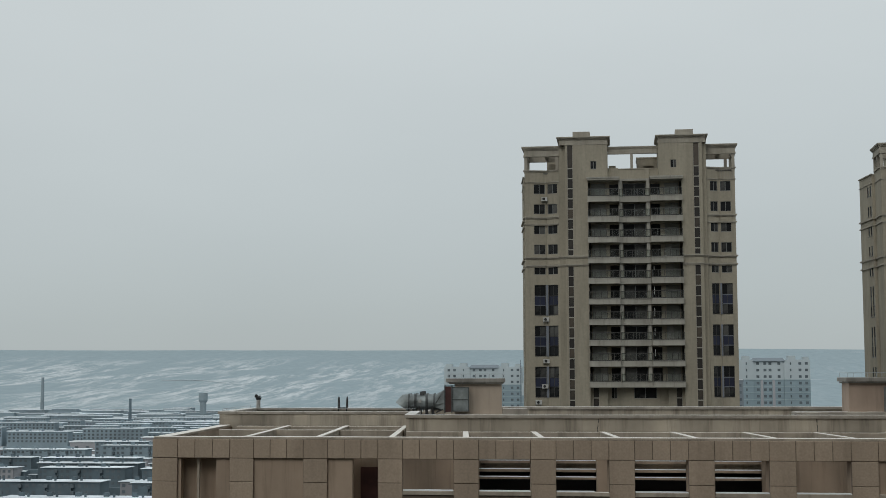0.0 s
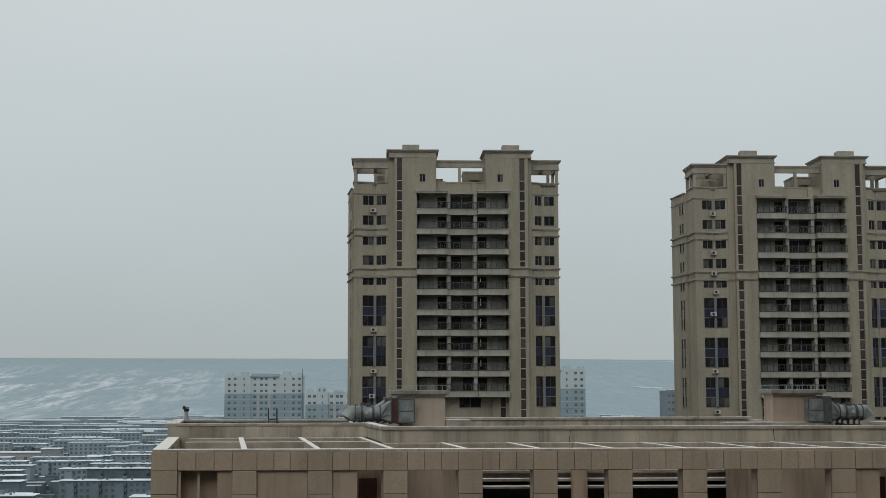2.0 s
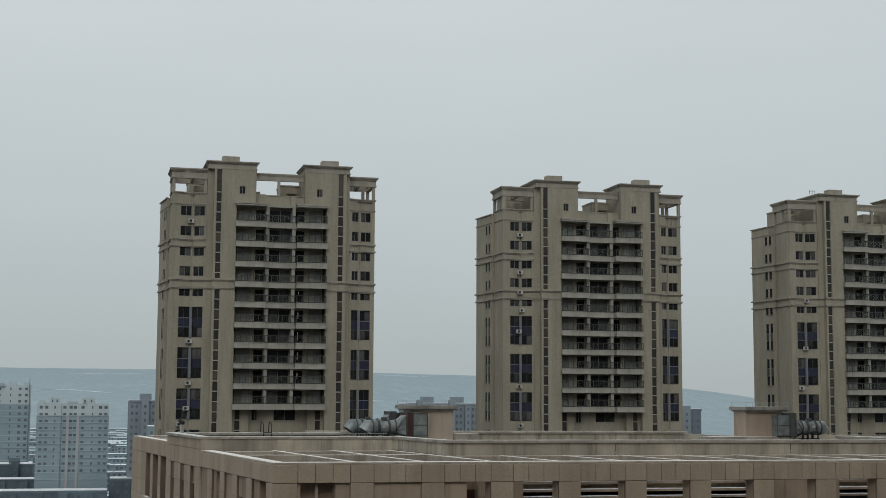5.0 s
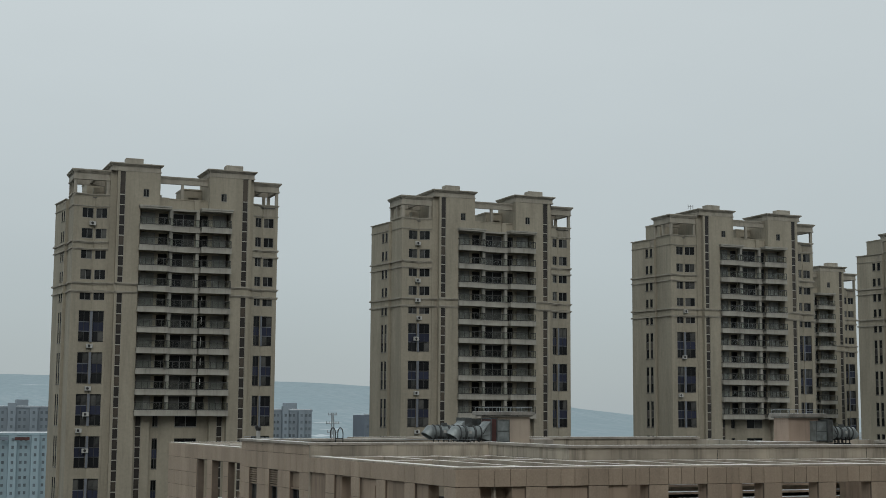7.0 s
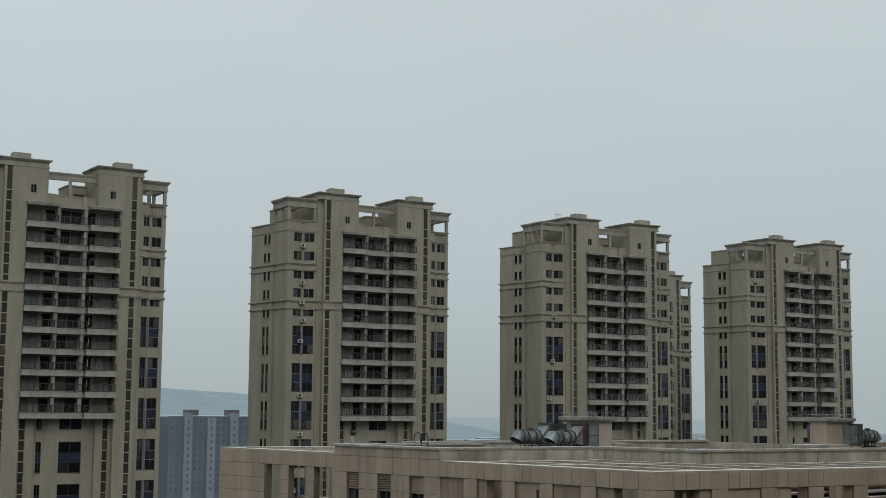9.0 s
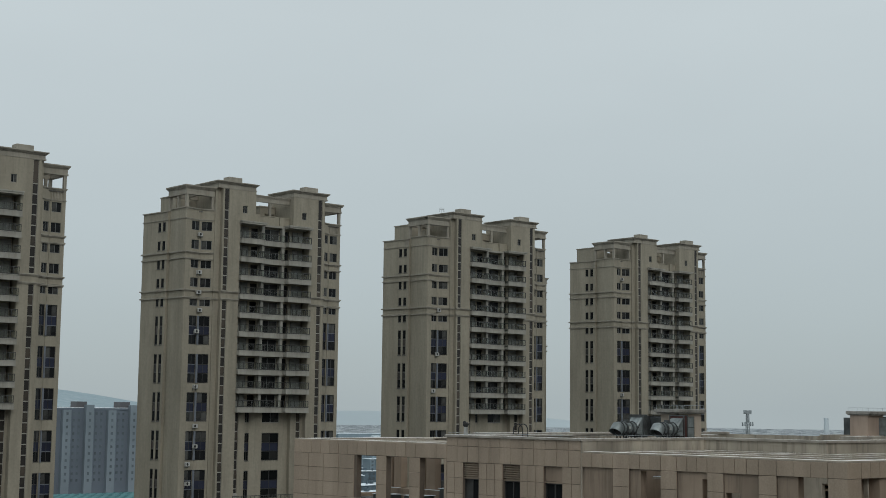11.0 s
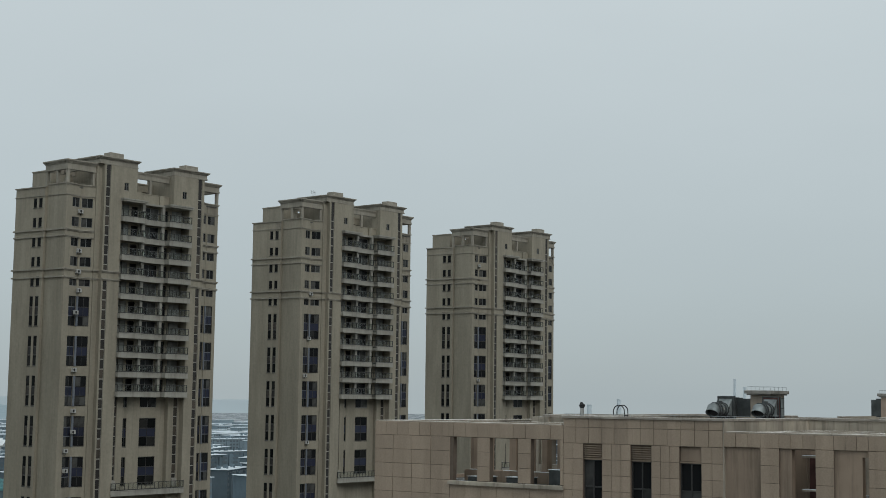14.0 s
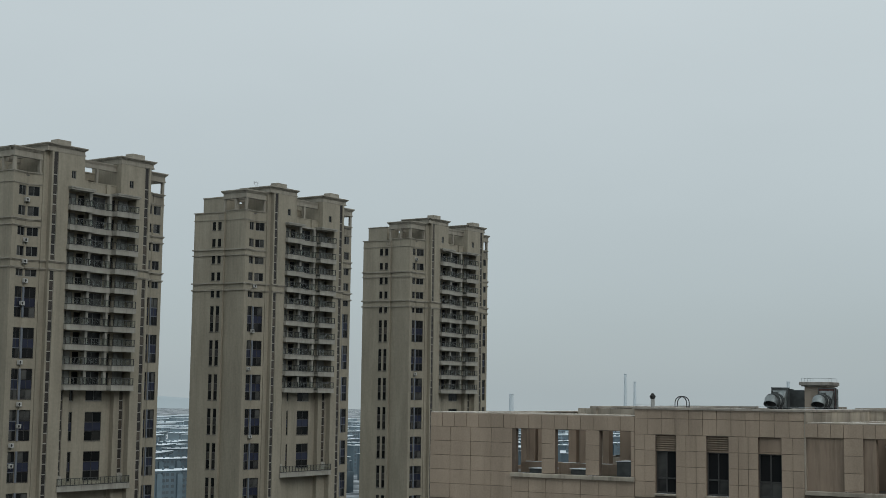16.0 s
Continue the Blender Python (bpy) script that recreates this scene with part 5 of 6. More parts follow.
        b = bmesh.new()
        ring_a = [b.verts.new((fx(10.55), yc + u * 0.4, -0.88 + w * 0.5)) for u, w in ((-1, -1), (-0.33, -1), (0.33, -1), (1, -1), (1, -0.33), (1, 0.33), (1, 1), (0.33, 1), (-0.33, 1), (-1, 1), (-1, 0.33), (-1, -0.33))]
        ring_b = [b.verts.new((fx(10.1), yc + rad * math.cos(a), zc + rad * math.sin(a))) for a in (radians(-135 + 30 * i) for i in range(12))]
        for i in range(12):
            j = (i + 1) % 12
            b.faces.new((ring_a[i], ring_a[j], ring_b[j], ring_b[i]))
        part("transition", b, M_ZINC, f)
        b = bmesh.new()
        tube(b, (fx(10.1), yc, zc), (fx(8.85), yc, zc), rad, sides=28)
        part("fan_drum", b, M_ZINC, f)
        # rolled flanges in pairs, with the strap and the terminal box on top
        for x in (10.06, 9.74, 9.68, 9.2, 9.14, 8.86):
            b = bmesh.new()
            tube(b, (fx(x), yc, zc), (fx(x - 0.045), yc, zc), rad + 0.055, sides=28)
            part("flange", b, M_DUCT, f, "dark rolled flange")
        b = bmesh.new()
        bx(b, 9.36, 9.58, yc - 0.2, yc + 0.06, zc + rad - 0.04, zc + rad + 0.14)
        part("terminal_box", b, M_DUCT, f, "dark terminal box on the drum")
        b = bmesh.new()
        bx(b, 9.3, 9.44, yc - rad - 0.03, yc - rad + 0.05, zc - 0.02, zc + 0.12)
        part("plate", b, M_AC, f, "small white rating plate")
        # hooded mouth: a mitred bend that looks down and away from the shaft
        back, bend, lip = [], [], []
        b = bmesh.new()
        for i in range(28):
            a = 2 * math.pi * i / 28
            u, w = math.cos(a), math.sin(a)
            x1, z1 = 8.52 + 0.16 * (1 - w), zc + rad * w
            run = 0.28 + 0.21 * w
            back.append(b.verts.new((fx(8.86), yc + rad * u, zc + rad * w)))
            bend.append(b.verts.new((fx(x1), yc + rad * u, z1)))
            lip.append(b.verts.new((fx(x1 - 0.67 * run), yc + rad * u, z1 - 0.74 * run)))
        for p, q in ((back, bend), (bend, lip)):
            for i in range(28):
                j = (i + 1) % 28
                b.faces.new((p[i], p[j], q[j], q[i]))
        hood = part("hood", b, M_ZINC, f)
        # a black disc imitates the shade inside the open drum
        b = bmesh.new()
        tube(b, (fx(8.84), yc, zc), (fx(8.8), yc, zc), rad - 0.02, sides=28)
        part("mouth", b, M_DARK, f, "black disc standing in for the mouth's shaded inside")
        b = bmesh.new()
        rim = []
        for k in (1.05, 0.97):
            rim.append([b.verts.new((fx(8.52 + 0.16 * (1 - w) - 0.67 * (0.28 + 0.21 * w)), yc + k * rad * u, zc + rad * w - 0.74 * (0.28 + 0.21 * w) - (k - 1) * 0.1))
                        for u, w in ((math.cos(2 * math.pi * i / 28), math.sin(2 * math.pi * i / 28)) for i in range(28))])
        for i in range(28):
            j = (i + 1) % 28
            b.faces.new((rim[0][i], rim[0][j], rim[1][j], rim[1][i]))
        bmesh.ops.solidify(b, geom=b.faces[:], thickness=0.03)
        part("lip", b, M_ZINC, hood, "rolled rim of the mouth")
        for x in (9.0, 9.3, 9.62, 9.92):
            b = bmesh.new()
            for y in (-0.3, 0.25):
                bx(b, x, x + 0.06, yc + y, yc + y + 0.05, -1.62, zc - 0.16)
            bx(b, x - 0.02, x + 0.08, yc - 0.34, yc + 0.34, -1.63, -1.56)
            part("saddle", b, M_DARK, f, "black saddle under the drum")
        b = bmesh.new()
        bx(b, 8.6, 10.5, yc - 0.45, yc - 0.36, -1.72, -1.63)
        bx(b, 8.6, 10.5, yc + 0.36, yc + 0.45, -1.72, -1.63)
        for x in (8.65, 9.5, 10.3):
            bx(b, x, x + 0.1, yc - 0.45, yc + 0.45, -2.02, -1.72)
        part("stand", b, M_DARK, f)
        b = bmesh.new()
        for y in (-0.36, 0.36):
            tube(b, (fx(10.12), yc + y, zc - 0.05), (fx(10.56), yc + y, -0.4), 0.02, sides=6)
            tube(b, (fx(10.12), yc + y, -1.5), (fx(10.56), yc + y, -1.3), 0.02, sides=6)
        part("brace", b, M_DARK, f)


vent_house(False)
vent_house(True)

# soil vent pipe with a flared cap
vp = thing("vent_pipe", on_roof(0.62, 22.4, -1.385), "weathered stone-coloured vent pipe with a flared cap", "vent pipe")
b = bmesh.new()
tube(b, (0, 0, 0), (0, 0, 0.46), 0.11, 0.1, 20)
part("pipe", b, M_PIPE, vp)
b = bmesh.new()
tube(b, (0, 0, 0.42), (0, 0, 0.56), 0.105, 0.17, 20)
tube(b, (0, 0, 0.56), (-0.02, 0, 0.63), 0.17, 0.12, 20)
tube(b, (-0.05, -0.02, 0.6), (-0.17, -0.05, 0.66), 0.07, 0.09, 14)
part("cap", b, M_DARK, vp, "black flared cap")

# ladder hoops over the parapet
lh = thing("ladder_hoop", on_roof(5.1, 22.3, -2.0), "dark bent steel hoops at the head of a roof ladder", "ladder")
for dx in (-0.22, 0.22):
    b = bmesh.new()
    pts = [(dx, -0.34, 0)] + [(dx, -0.34 * math.cos(math.pi * k / 10), 0.85 + 0.34 * math.sin(math.pi * k / 10)) for k in range(11)] + [(dx, 0.34, 0)]
    for p, q in zip(pts, pts[1:]):
        tube(b, p, q, 0.028, sides=8)
    part("hoop", b, M_DARK, lh)
b = bmesh.new()
for y in (-0.34, 0.34):
    tube(b, (-0.22, y, 0.62), (0.22, y, 0.62), 0.02, sides=8)
    box(b, -0.3, 0.3, y - 0.08, y + 0.08, 0, 0.04)
part("rung", b, M_DARK, lh)

# rain spout in the pergola wall
sp = thing("rain_spout", on_roof(7.0, 14.2, -1.85), "short black rain spout through the parapet wall", "spout")
b = bmesh.new()
tube(b, (0, 0.1, 0), (0, -0.22, -0.03), 0.09, sides=14)
tube(b, (-0.02, -0.2, -0.02), (-0.22, -0.24, -0.2), 0.05, sides=10)
part("pipe", b, M_DARK, sp)

# lightning wire along the copings
lw = thing("lightning_wire", on_roof(0, 0, -1.38), "thin lightning conductor on short stands along the coping", "lightning conductor")
b = bmesh.new()
tube(b, (0.1, 14.2, 0.11), (0.1, 23.2, 0.11), 0.008, sides=6)
tube(b, (0.1, 14.2, 0.11), (9.2, 14.2, 0.11), 0.008, sides=6)
part("wire", b, M_STEEL, lw)
for k in range(8):
    for x, y in ((0.1, 14.3 + 1.25 * k), (0.4 + 1.2 * k, 14.2)):
        b = bmesh.new()
        tube(b, (x, y, 0), (x, y, 0.115), 0.008, sides=6)
        part("stand", b, M_STEEL, lw)

# ---- other tall blocks behind the towers ----
_far = {}


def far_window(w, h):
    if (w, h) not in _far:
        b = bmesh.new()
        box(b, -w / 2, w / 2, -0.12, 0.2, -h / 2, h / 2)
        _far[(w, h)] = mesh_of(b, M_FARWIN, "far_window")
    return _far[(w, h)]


def blue_block(x0, y0, wide, top, white, label, seen=14, mast=True, stepped=False):
    """Slab block: white upper storeys, pale blue below, a middle bay with rose pilasters, small heads on the roof."""
    t = thing("apartment_block", pose(x0, y0, GROUND), label, "apartment block", "pale blue and white blocks")
    H = top - GROUND
    fl = 3.05
    zw = H - white * fl
    m0, m1 = 0.335 * wide, 0.695 * wide
    for u0, u1, y in ((0, m0, 0.0), (m0, m1, 0.7), (m1, wide, 0.0)):
        b = bmesh.new()
        box(b, u0, u1, y, 15, 0, zw)
        part("lower_wall", b, M_CYAN, t)
        for k in range(seen):
            z = zw - fl * k
            b = bmesh.new()
            box(b, u0, u1, y - 0.22, y - 0.002, z - 0.32, z - 0.004)
            part("floor_band", b, M_BAND, t, "paler band at the floor")
        b = bmesh.new()
        box(b, u0, u1, y, 15, zw, H)
        part("upper_wall", b, M_WHITE, t)
    for u in (0.43, 0.57):
        b = bmesh.new()
        box(b, u * wide - 0.6, u * wide + 0.6, 0.3, 0.7, 0, zw - 0.4)
        part("pilaster", b, M_ROSE, t, "rose-grey pilaster")
    heads = ((0.17, 0.31, 2.6), (0.62, 0.8, 2.6), (0.02, 0.1, 1.0), (0.42, 0.56, 1.1)) if stepped else ((0.02, 0.1, 1.4), (0.2, 0.29, 1.9), (0.74, 0.83, 1.9), (0.92, 0.985, 1.4))
    for a, c, rise in heads:
        b = bmesh.new()
        box(b, a * wide, c * wide, 0.4, 6, H, H + rise)
        part("lift_head", b, M_WHITE, t)
    if not stepped:
        b = bmesh.new()
        v = [b.verts.new(p) for p in ((m0 - 0.6, -0.3, H - 0.6), (m1 + 0.6, -0.3, H - 0.6), (m1 + 0.6, 12, H - 0.6), (m0 - 0.6, 12, H - 0.6),
                                      (m0 + 0.6, 1.0, H + 0.9), (m1 - 0.6, 1.0, H + 0.9), (m1 - 0.6, 11, H + 0.9), (m0 + 0.6, 11, H + 0.9))]
        for q in ((0, 3, 2, 1), (4, 5, 6, 7), (0, 1, 5, 4), (1, 2, 6, 5), (2, 3, 7, 6), (3, 0, 4, 7)):
            b.faces.new([v[k] for k in q])
        part("crown", b, M_GREYBAY, t, "grey-blue sloping crown over the middle bay")
    wins = {"wide": far_window(1.3, 1.2), "slim": far_window(0.6, 1.2)}
    for k in range(seen):
        z = H - 1.75 - fl * k
        for u in (0.06, 0.135, 0.25, 0.385, 0.47, 0.53, 0.635, 0.77, 0.88, 0.955):
            y = 0.7 if 0.335 < u < 0.695 else 0.0
            part("window", wins["slim" if u in (0.25, 0.77) else "wide"], M_FARWIN, t, at=pose(u * wide, y, z))
        if stepped and k == 0:
            for u in (0.21, 0.275, 0.66, 0.75):
                part("window", wins["slim"], M_FARWIN, t, at=pose(u * wide, 0.4, z + 2.75))
    if mast:
        b = bmesh.new()
        tube(b, (wide - 0.3, -0.3, 0), (wide - 0.3, -0.3, H + 3.5), 0.22, 0.15, 8)
        part("drain_pipe", b, M_GREY, t, "dark drain pipe at the corner")
    return t


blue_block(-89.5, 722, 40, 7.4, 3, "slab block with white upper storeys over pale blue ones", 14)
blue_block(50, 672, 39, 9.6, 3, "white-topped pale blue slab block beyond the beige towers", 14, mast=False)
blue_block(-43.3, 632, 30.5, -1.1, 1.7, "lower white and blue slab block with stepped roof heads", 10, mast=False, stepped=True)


def grey_block(x0, y0, wide, top, bays, heads, label, turn=0.0, seen=9, mat=None, deep=16):
    """Grey-blue slab block of many bays with projecting bays and lift heads along the roof."""
    mat = mat or M_GREY
    t = thing("apartment_block", pose(x0, y0, GROUND, 0, 0, turn), label, "apartment block", "grey apartment blocks")
    H = top - GROUND
    b = bmesh.new()
    box(b, 0, wide, 0, deep, 0, H)
    bw = wide / bays
    part("wall", b, mat, t)
    for k in range(1, bays, 2):
        b = bmesh.new()
        box(b, k * bw + 0.15 * bw, k * bw + 0.85 * bw, -2.4, 0, 0, H + (1.8 if k % 4 == 1 and heads else -0.6))
        # paler bays against M_GREY, so the recess shade sits in the paint
        part("bay", b, M_GREYBAY if mat is M_GREY else M_WHITE if mat is M_ROSE else mat, t)
    b = bmesh.new()
    box(b, -0.25, wide + 0.25, -0.3, 0.2, H - 0.5, H + 0.35)
    part("parapet", b, mat, t)
    b = bmesh.new()
    box(b, 0.1, wide - 0.1, 0.3, deep - 0.2, H + 0.36, H + 0.6)
    part("snow_roof", b, M_SNOW, t, "flat roof under snow")
    for u in heads:
        b = bmesh.new()
        box(b, u * wide - 2.4, u * wide + 2.4, 0.5, 7, H, H + 3.2)
        part("lift_head", b, M_BROWNHEAD if mat is M_GREY else mat, t)
    win = far_window(0.95, 1.2)
    for k in range(seen):
        z = H - 2.2 - 2.95 * k
        for j in range(bays):
            if j % 2:
                part("window", win, M_FARWIN, t, at=pose((j + 0.5) * bw, -2.4, z))
            else:
                for u in (0.28, 0.72):
                    part("window", win, M_FARWIN, t, at=pose((j + u) * bw, 0, z))
    return t


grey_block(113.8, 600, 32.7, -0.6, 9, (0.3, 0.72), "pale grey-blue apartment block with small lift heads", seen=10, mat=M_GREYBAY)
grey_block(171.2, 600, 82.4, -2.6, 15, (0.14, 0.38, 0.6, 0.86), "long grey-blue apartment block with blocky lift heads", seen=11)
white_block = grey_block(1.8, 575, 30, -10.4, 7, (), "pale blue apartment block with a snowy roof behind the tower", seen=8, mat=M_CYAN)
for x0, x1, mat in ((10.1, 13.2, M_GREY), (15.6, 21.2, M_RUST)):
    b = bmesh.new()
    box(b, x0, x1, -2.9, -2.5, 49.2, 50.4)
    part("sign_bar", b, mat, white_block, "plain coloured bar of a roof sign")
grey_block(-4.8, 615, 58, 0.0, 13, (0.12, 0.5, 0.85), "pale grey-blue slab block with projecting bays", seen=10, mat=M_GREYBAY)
grey_block(-79, 676, 42, -29.5, 9, (0.12, 0.35, 0.6, 0.85), "dark stepped mid-rise at the foot of the slab block", seen=6, mat=M_BLOCK)
grey_block(-83.6, 640, 62, -34.5, 13, (), "long dark mid-rise flats with a snow edge", seen=5, mat=M_BLOCK, deep=13)
grey_block(-79, 606, 66, -37.5, 13, (), "long dark mid-rise flats with a snow edge", seen=5, mat=M_BLOCK, deep=13)
grey_block(-12, 612, 60, -33, 13, (), "long dark mid-rise flats with a snow edge", seen=5, mat=M_BLOCK, deep=13)

# ---- the old town: rows of six-storey flats under snow ----
def town_block(wide, floors, mat, label, chimneys=None):
    t = thing("flats", pose(0, 0, 0), label, "flats", "six-storey flats of the old town")
    H = 2.9 * floors + 1
    b = bmesh.new()
    box(b, 0, wide, 0, 11.5, 0, H)
    for k in range(int(wide / 12)):
        box(b, 4 + 12 * k, 7.5 + 12 * k, -1.2, 0, 0, H - 1.5)
    part("wall", b, mat, t)
    b = bmesh.new()
    chamfered(b, -0.7, wide + 0.7, -0.8, 12.3, H, H + 0.3, 0.1)
    part("snow_roof", b, M_ROOFSNOW, t, "flat roof under snow")
    b = bmesh.new()
    for k in range(int(wide / 12)):
        box(b, 5 + 12 * k, 7 + 12 * k, 6, 8, H + 0.25, H + 1.9)
        box(b, 10 + 12 * k, 10.8 + 12 * k, 3, 3.8, H + 0.25, H + 1.7)
    part("chimney", b, chimneys or mat, t)["kind"] = "stuff"
    b = bmesh.new()
    for f in range(1, floors):
        z = 2.9 * f + 1.4
        for k in range(int(wide / 3)):
            box(b, 1 + 3 * k, 2.6 + 3 * k, -0.12 if not (4 < (1 + 3 * k) % 12 < 8) else -1.32, 0.1, z, z + 1.5)
    part("facade_glazing", b, M_FARWIN, t)["kind"] = "stuff"
    return t


rng = random.Random(5)
KINDS = [town_block(56, 6, M_BLOCK, "grey six-storey flats with a snow-covered flat roof"),
         town_block(44, 6, M_BLOCK, "short grey flats with a snow-covered flat roof"),
         town_block(64, 5, M_BLOCKWARM, "long rosy brick flats with a snow-covered roof", M_BLOCK),
         town_block(36, 7, M_BLOCK, "taller grey flats with a snow-covered roof"),
         # far variants: haze is put into their paler wall or chimney colour
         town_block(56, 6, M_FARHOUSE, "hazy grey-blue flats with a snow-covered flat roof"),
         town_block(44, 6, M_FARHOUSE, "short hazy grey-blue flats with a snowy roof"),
         town_block(64, 5, M_BLOCKWARM, "long farther brick flats with a snow-covered roof", M_FARHOUSE),
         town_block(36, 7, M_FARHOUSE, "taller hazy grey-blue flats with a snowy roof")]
used = [False] * len(KINDS)


def put_town(i, m):
    if used[i]:
        return copy_thing(KINDS[i], m)
    KINDS[i].matrix_basis, used[i] = m, True
    return KINDS[i]


def in_view(x, y):
    a = math.degrees(math.atan2(x + 40, y - 10))
    return -24 < a < 4 or 27.4 < a < 61


def clear(x, y, wide):
    if -137 + 0.11 * (956 - y) - 30 < x + wide and x < -137 + 0.11 * (956 - y) + 30 and y > 600:
        return False
    bearing, reach = math.degrees(math.atan2(x + wide / 2, y)), math.hypot(x + wide / 2, y)
    if bearing < -11 and 950 < y < 1200 or 28 < bearing < 52 and 1400 < reach < 1580:
        return False
    for bx0, bx1, by0, by1 in ((-95, -45, 700, 745), (44, 96, 655, 700), (-50, -8, 615, 655), (150, 258, 590, 622), (170, 275, 500, 585), (-12, 65, 565, 640), (108, 150, 590, 620), (-100, -30, 600, 695)):
        if bx0 - wide - 4 < x < bx1 + 4 and by0 - 16 < y < by1 + 4:
            return False
    return True


y = 545.0
while y < 1180:
    x = -420.0 + rng.uniform(0, 30) - 0.22 * (y - 545)
    while x < 1500:
        east = x > 250
        i = rng.choice((1, 3, 3) if east else (0, 0, 0, 1, 1, 2, 3))
        wide = (56, 44, 64, 36)[i]
        if in_view(x + wide / 2, y) and clear(x, y, wide) and rng.random() < 0.92:
            # rows past 790 m take the haze-paled variants
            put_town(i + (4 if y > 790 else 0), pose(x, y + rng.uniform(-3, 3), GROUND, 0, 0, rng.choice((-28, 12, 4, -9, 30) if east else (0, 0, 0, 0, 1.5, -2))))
        x += wide + (rng.uniform(14, 40) if east else rng.uniform(6, 16))
    y += rng.uniform(38, 50) * (1 + (y - 545) / 1600)

# flats that line the street
for k in range(9):
    y = 690 + 52 * k
    mid = -137 + 0.11 * (956 - y)
    for side, i in ((-1, (1, 3, 0)[k % 3]), (1, (3, 1, 3)[k % 3])):
        wide = (56, 44, 64, 36)[i]
        if side < 0 or y > 745:
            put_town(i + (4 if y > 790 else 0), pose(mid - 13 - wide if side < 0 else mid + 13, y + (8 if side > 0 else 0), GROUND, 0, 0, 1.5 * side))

# shops, walls and stalls along the pavements
b = bmesh.new()
s = bmesh.new()
shop_rng = random.Random(31)
for k in range(420):
    y = 650 + 560 * shop_rng.random()
    out = 12.5 + 20 * shop_rng.random() ** 1.5
    x = -137 + 0.11 * (956 - y) + (out if k % 2 else -out)
    w, d, h = shop_rng.uniform(2, 8), shop_rng.uniform(2, 7), shop_rng.choice((2.5, 3, 3.4, 4, 6.5, 9))
    box(b, x - w / 2, x + w / 2, y, y + d, GROUND, GROUND + h)
    if shop_rng.random() < 0.55:
        box(s, x - w / 2 - 0.2, x + w / 2 + 0.2, y - 0.2, y + d * shop_rng.uniform(0.3, 1.0), GROUND + h + 0.004, GROUND + h + 0.3)
far = new("street_shops", mesh_of(b, M_BLOCK, "street_shops"))
tagged(far, "dark low shops and stalls crowded along the street", "shops", kind="stuff")
far = new("shop_roof_snow", mesh_of(s, M_ROOFSNOW, "shop_roof_snow"))
tagged(far, "broken snow on the shop roofs", "snow", kind="stuff")

# farther roofs, too many to count
b = bmesh.new()
s = bmesh.new()
g = bmesh.new()
y = 1200.0
while y < 1560:
    x = -700.0 + rng.uniform(0, 30)
    while x < 1500:
        wide = rng.choice((12, 18, 26, 34) if x > 250 else (56, 44, 64, 36))
        if in_view(x + wide / 2, y) and clear(x, y, wide) and rng.random() < 0.92:
            h = rng.choice((6, 7, 9, 18) if x > 250 else (15, 18, 18, 21))
            box(b, x, x + wide, y, y + 11.5, GROUND, GROUND + h)
            for k in range(int(wide / 12)):
                box(b, x + 5 + 12 * k, x + 7 + 12 * k, y + 6, y + 8, GROUND + h + 0.4, GROUND + h + 1.9)
            box(s, x - 0.7, x + wide + 0.7, y - 0.7, y + 12.2, GROUND + h + 0.004, GROUND + h + 0.4)
            for f in (3.2, 6.2, 9.2)[:h // 6]:
                for k in range(int(wide / 4)):
                    box(g, x + 1 + 4 * k, x + 2.9 + 4 * k, y - 0.2, y + 0.1, GROUND + h - f, GROUND + h - f + 1.7)
        x += wide + rng.uniform(6, 16)
    y += rng.uniform(52, 66)
for k in range(1500):
    r = 1500 + 950 * rng.random() ** 1.2
    a = radians(rng.choice((rng.uniform(-26, 10), rng.uniform(30, 68))))
    x, y = r * math.sin(a) - 30, r * math.cos(a)
    w, d, h = rng.uniform(25, 75), rng.uniform(10, 16), rng.uniform(6, 19)
    box(b, x, x + w, y, y + d, GROUND, GROUND + h)
    box(s, x - 0.6, x + w + 0.6, y - 0.6, y + d + 0.6, GROUND + h + 0.004, GROUND + h + 0.7)
    if r < 1950:
        for j in range(int(h / 3)):
            for i in range(int(w / 3.6)):
                if (i * 7 + j * 3 + k) % 9:
                    box(g, x + 0.9 + 3.6 * i, x + 2.6 + 3.6 * i, y - 0.2, y + 0.1, GROUND + h - 2.4 - 3 * j, GROUND + h - 0.9 - 3 * j)
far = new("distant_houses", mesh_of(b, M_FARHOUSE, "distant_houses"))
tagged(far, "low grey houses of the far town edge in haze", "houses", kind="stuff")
far = new("distant_snow_roofs", mesh_of(s, M_ROOFSNOW, "distant_snow_roofs"))
tagged(far, "snow lying on the far town roofs", "snow", kind="stuff")

far = new("distant_windows", mesh_of(g, M_FARWIN, "distant_windows"))
tagged(far, "dark windows of the far flats", "windows", kind="stuff")

# yards between the flats: lean-tos, boiler houses, stair heads
b = bmesh.new()
s = bmesh.new()
yard_rng = random.Random(12)
for k in range(2600):
    x, y = (yard_rng.uniform(-430, 60) if k % 3 else yard_rng.uniform(320, 1200)), 545 + 940 * yard_rng.random()
    if not in_view(x, y) or not clear(x, y, 12):
        continue
    w, d, h = yard_rng.uniform(4, 16), yard_rng.uniform(4, 9), yard_rng.uniform(3, 13)
    box(b, x, x + w, y, y + d, GROUND, GROUND + h)
    if yard_rng.random() < 0.6:
        box(s, x - 0.3, x + w + 0.3, y - 0.3, y + d * yard_rng.uniform(0.4, 1.0), GROUND + h + 0.004, GROUND + h + 0.35)
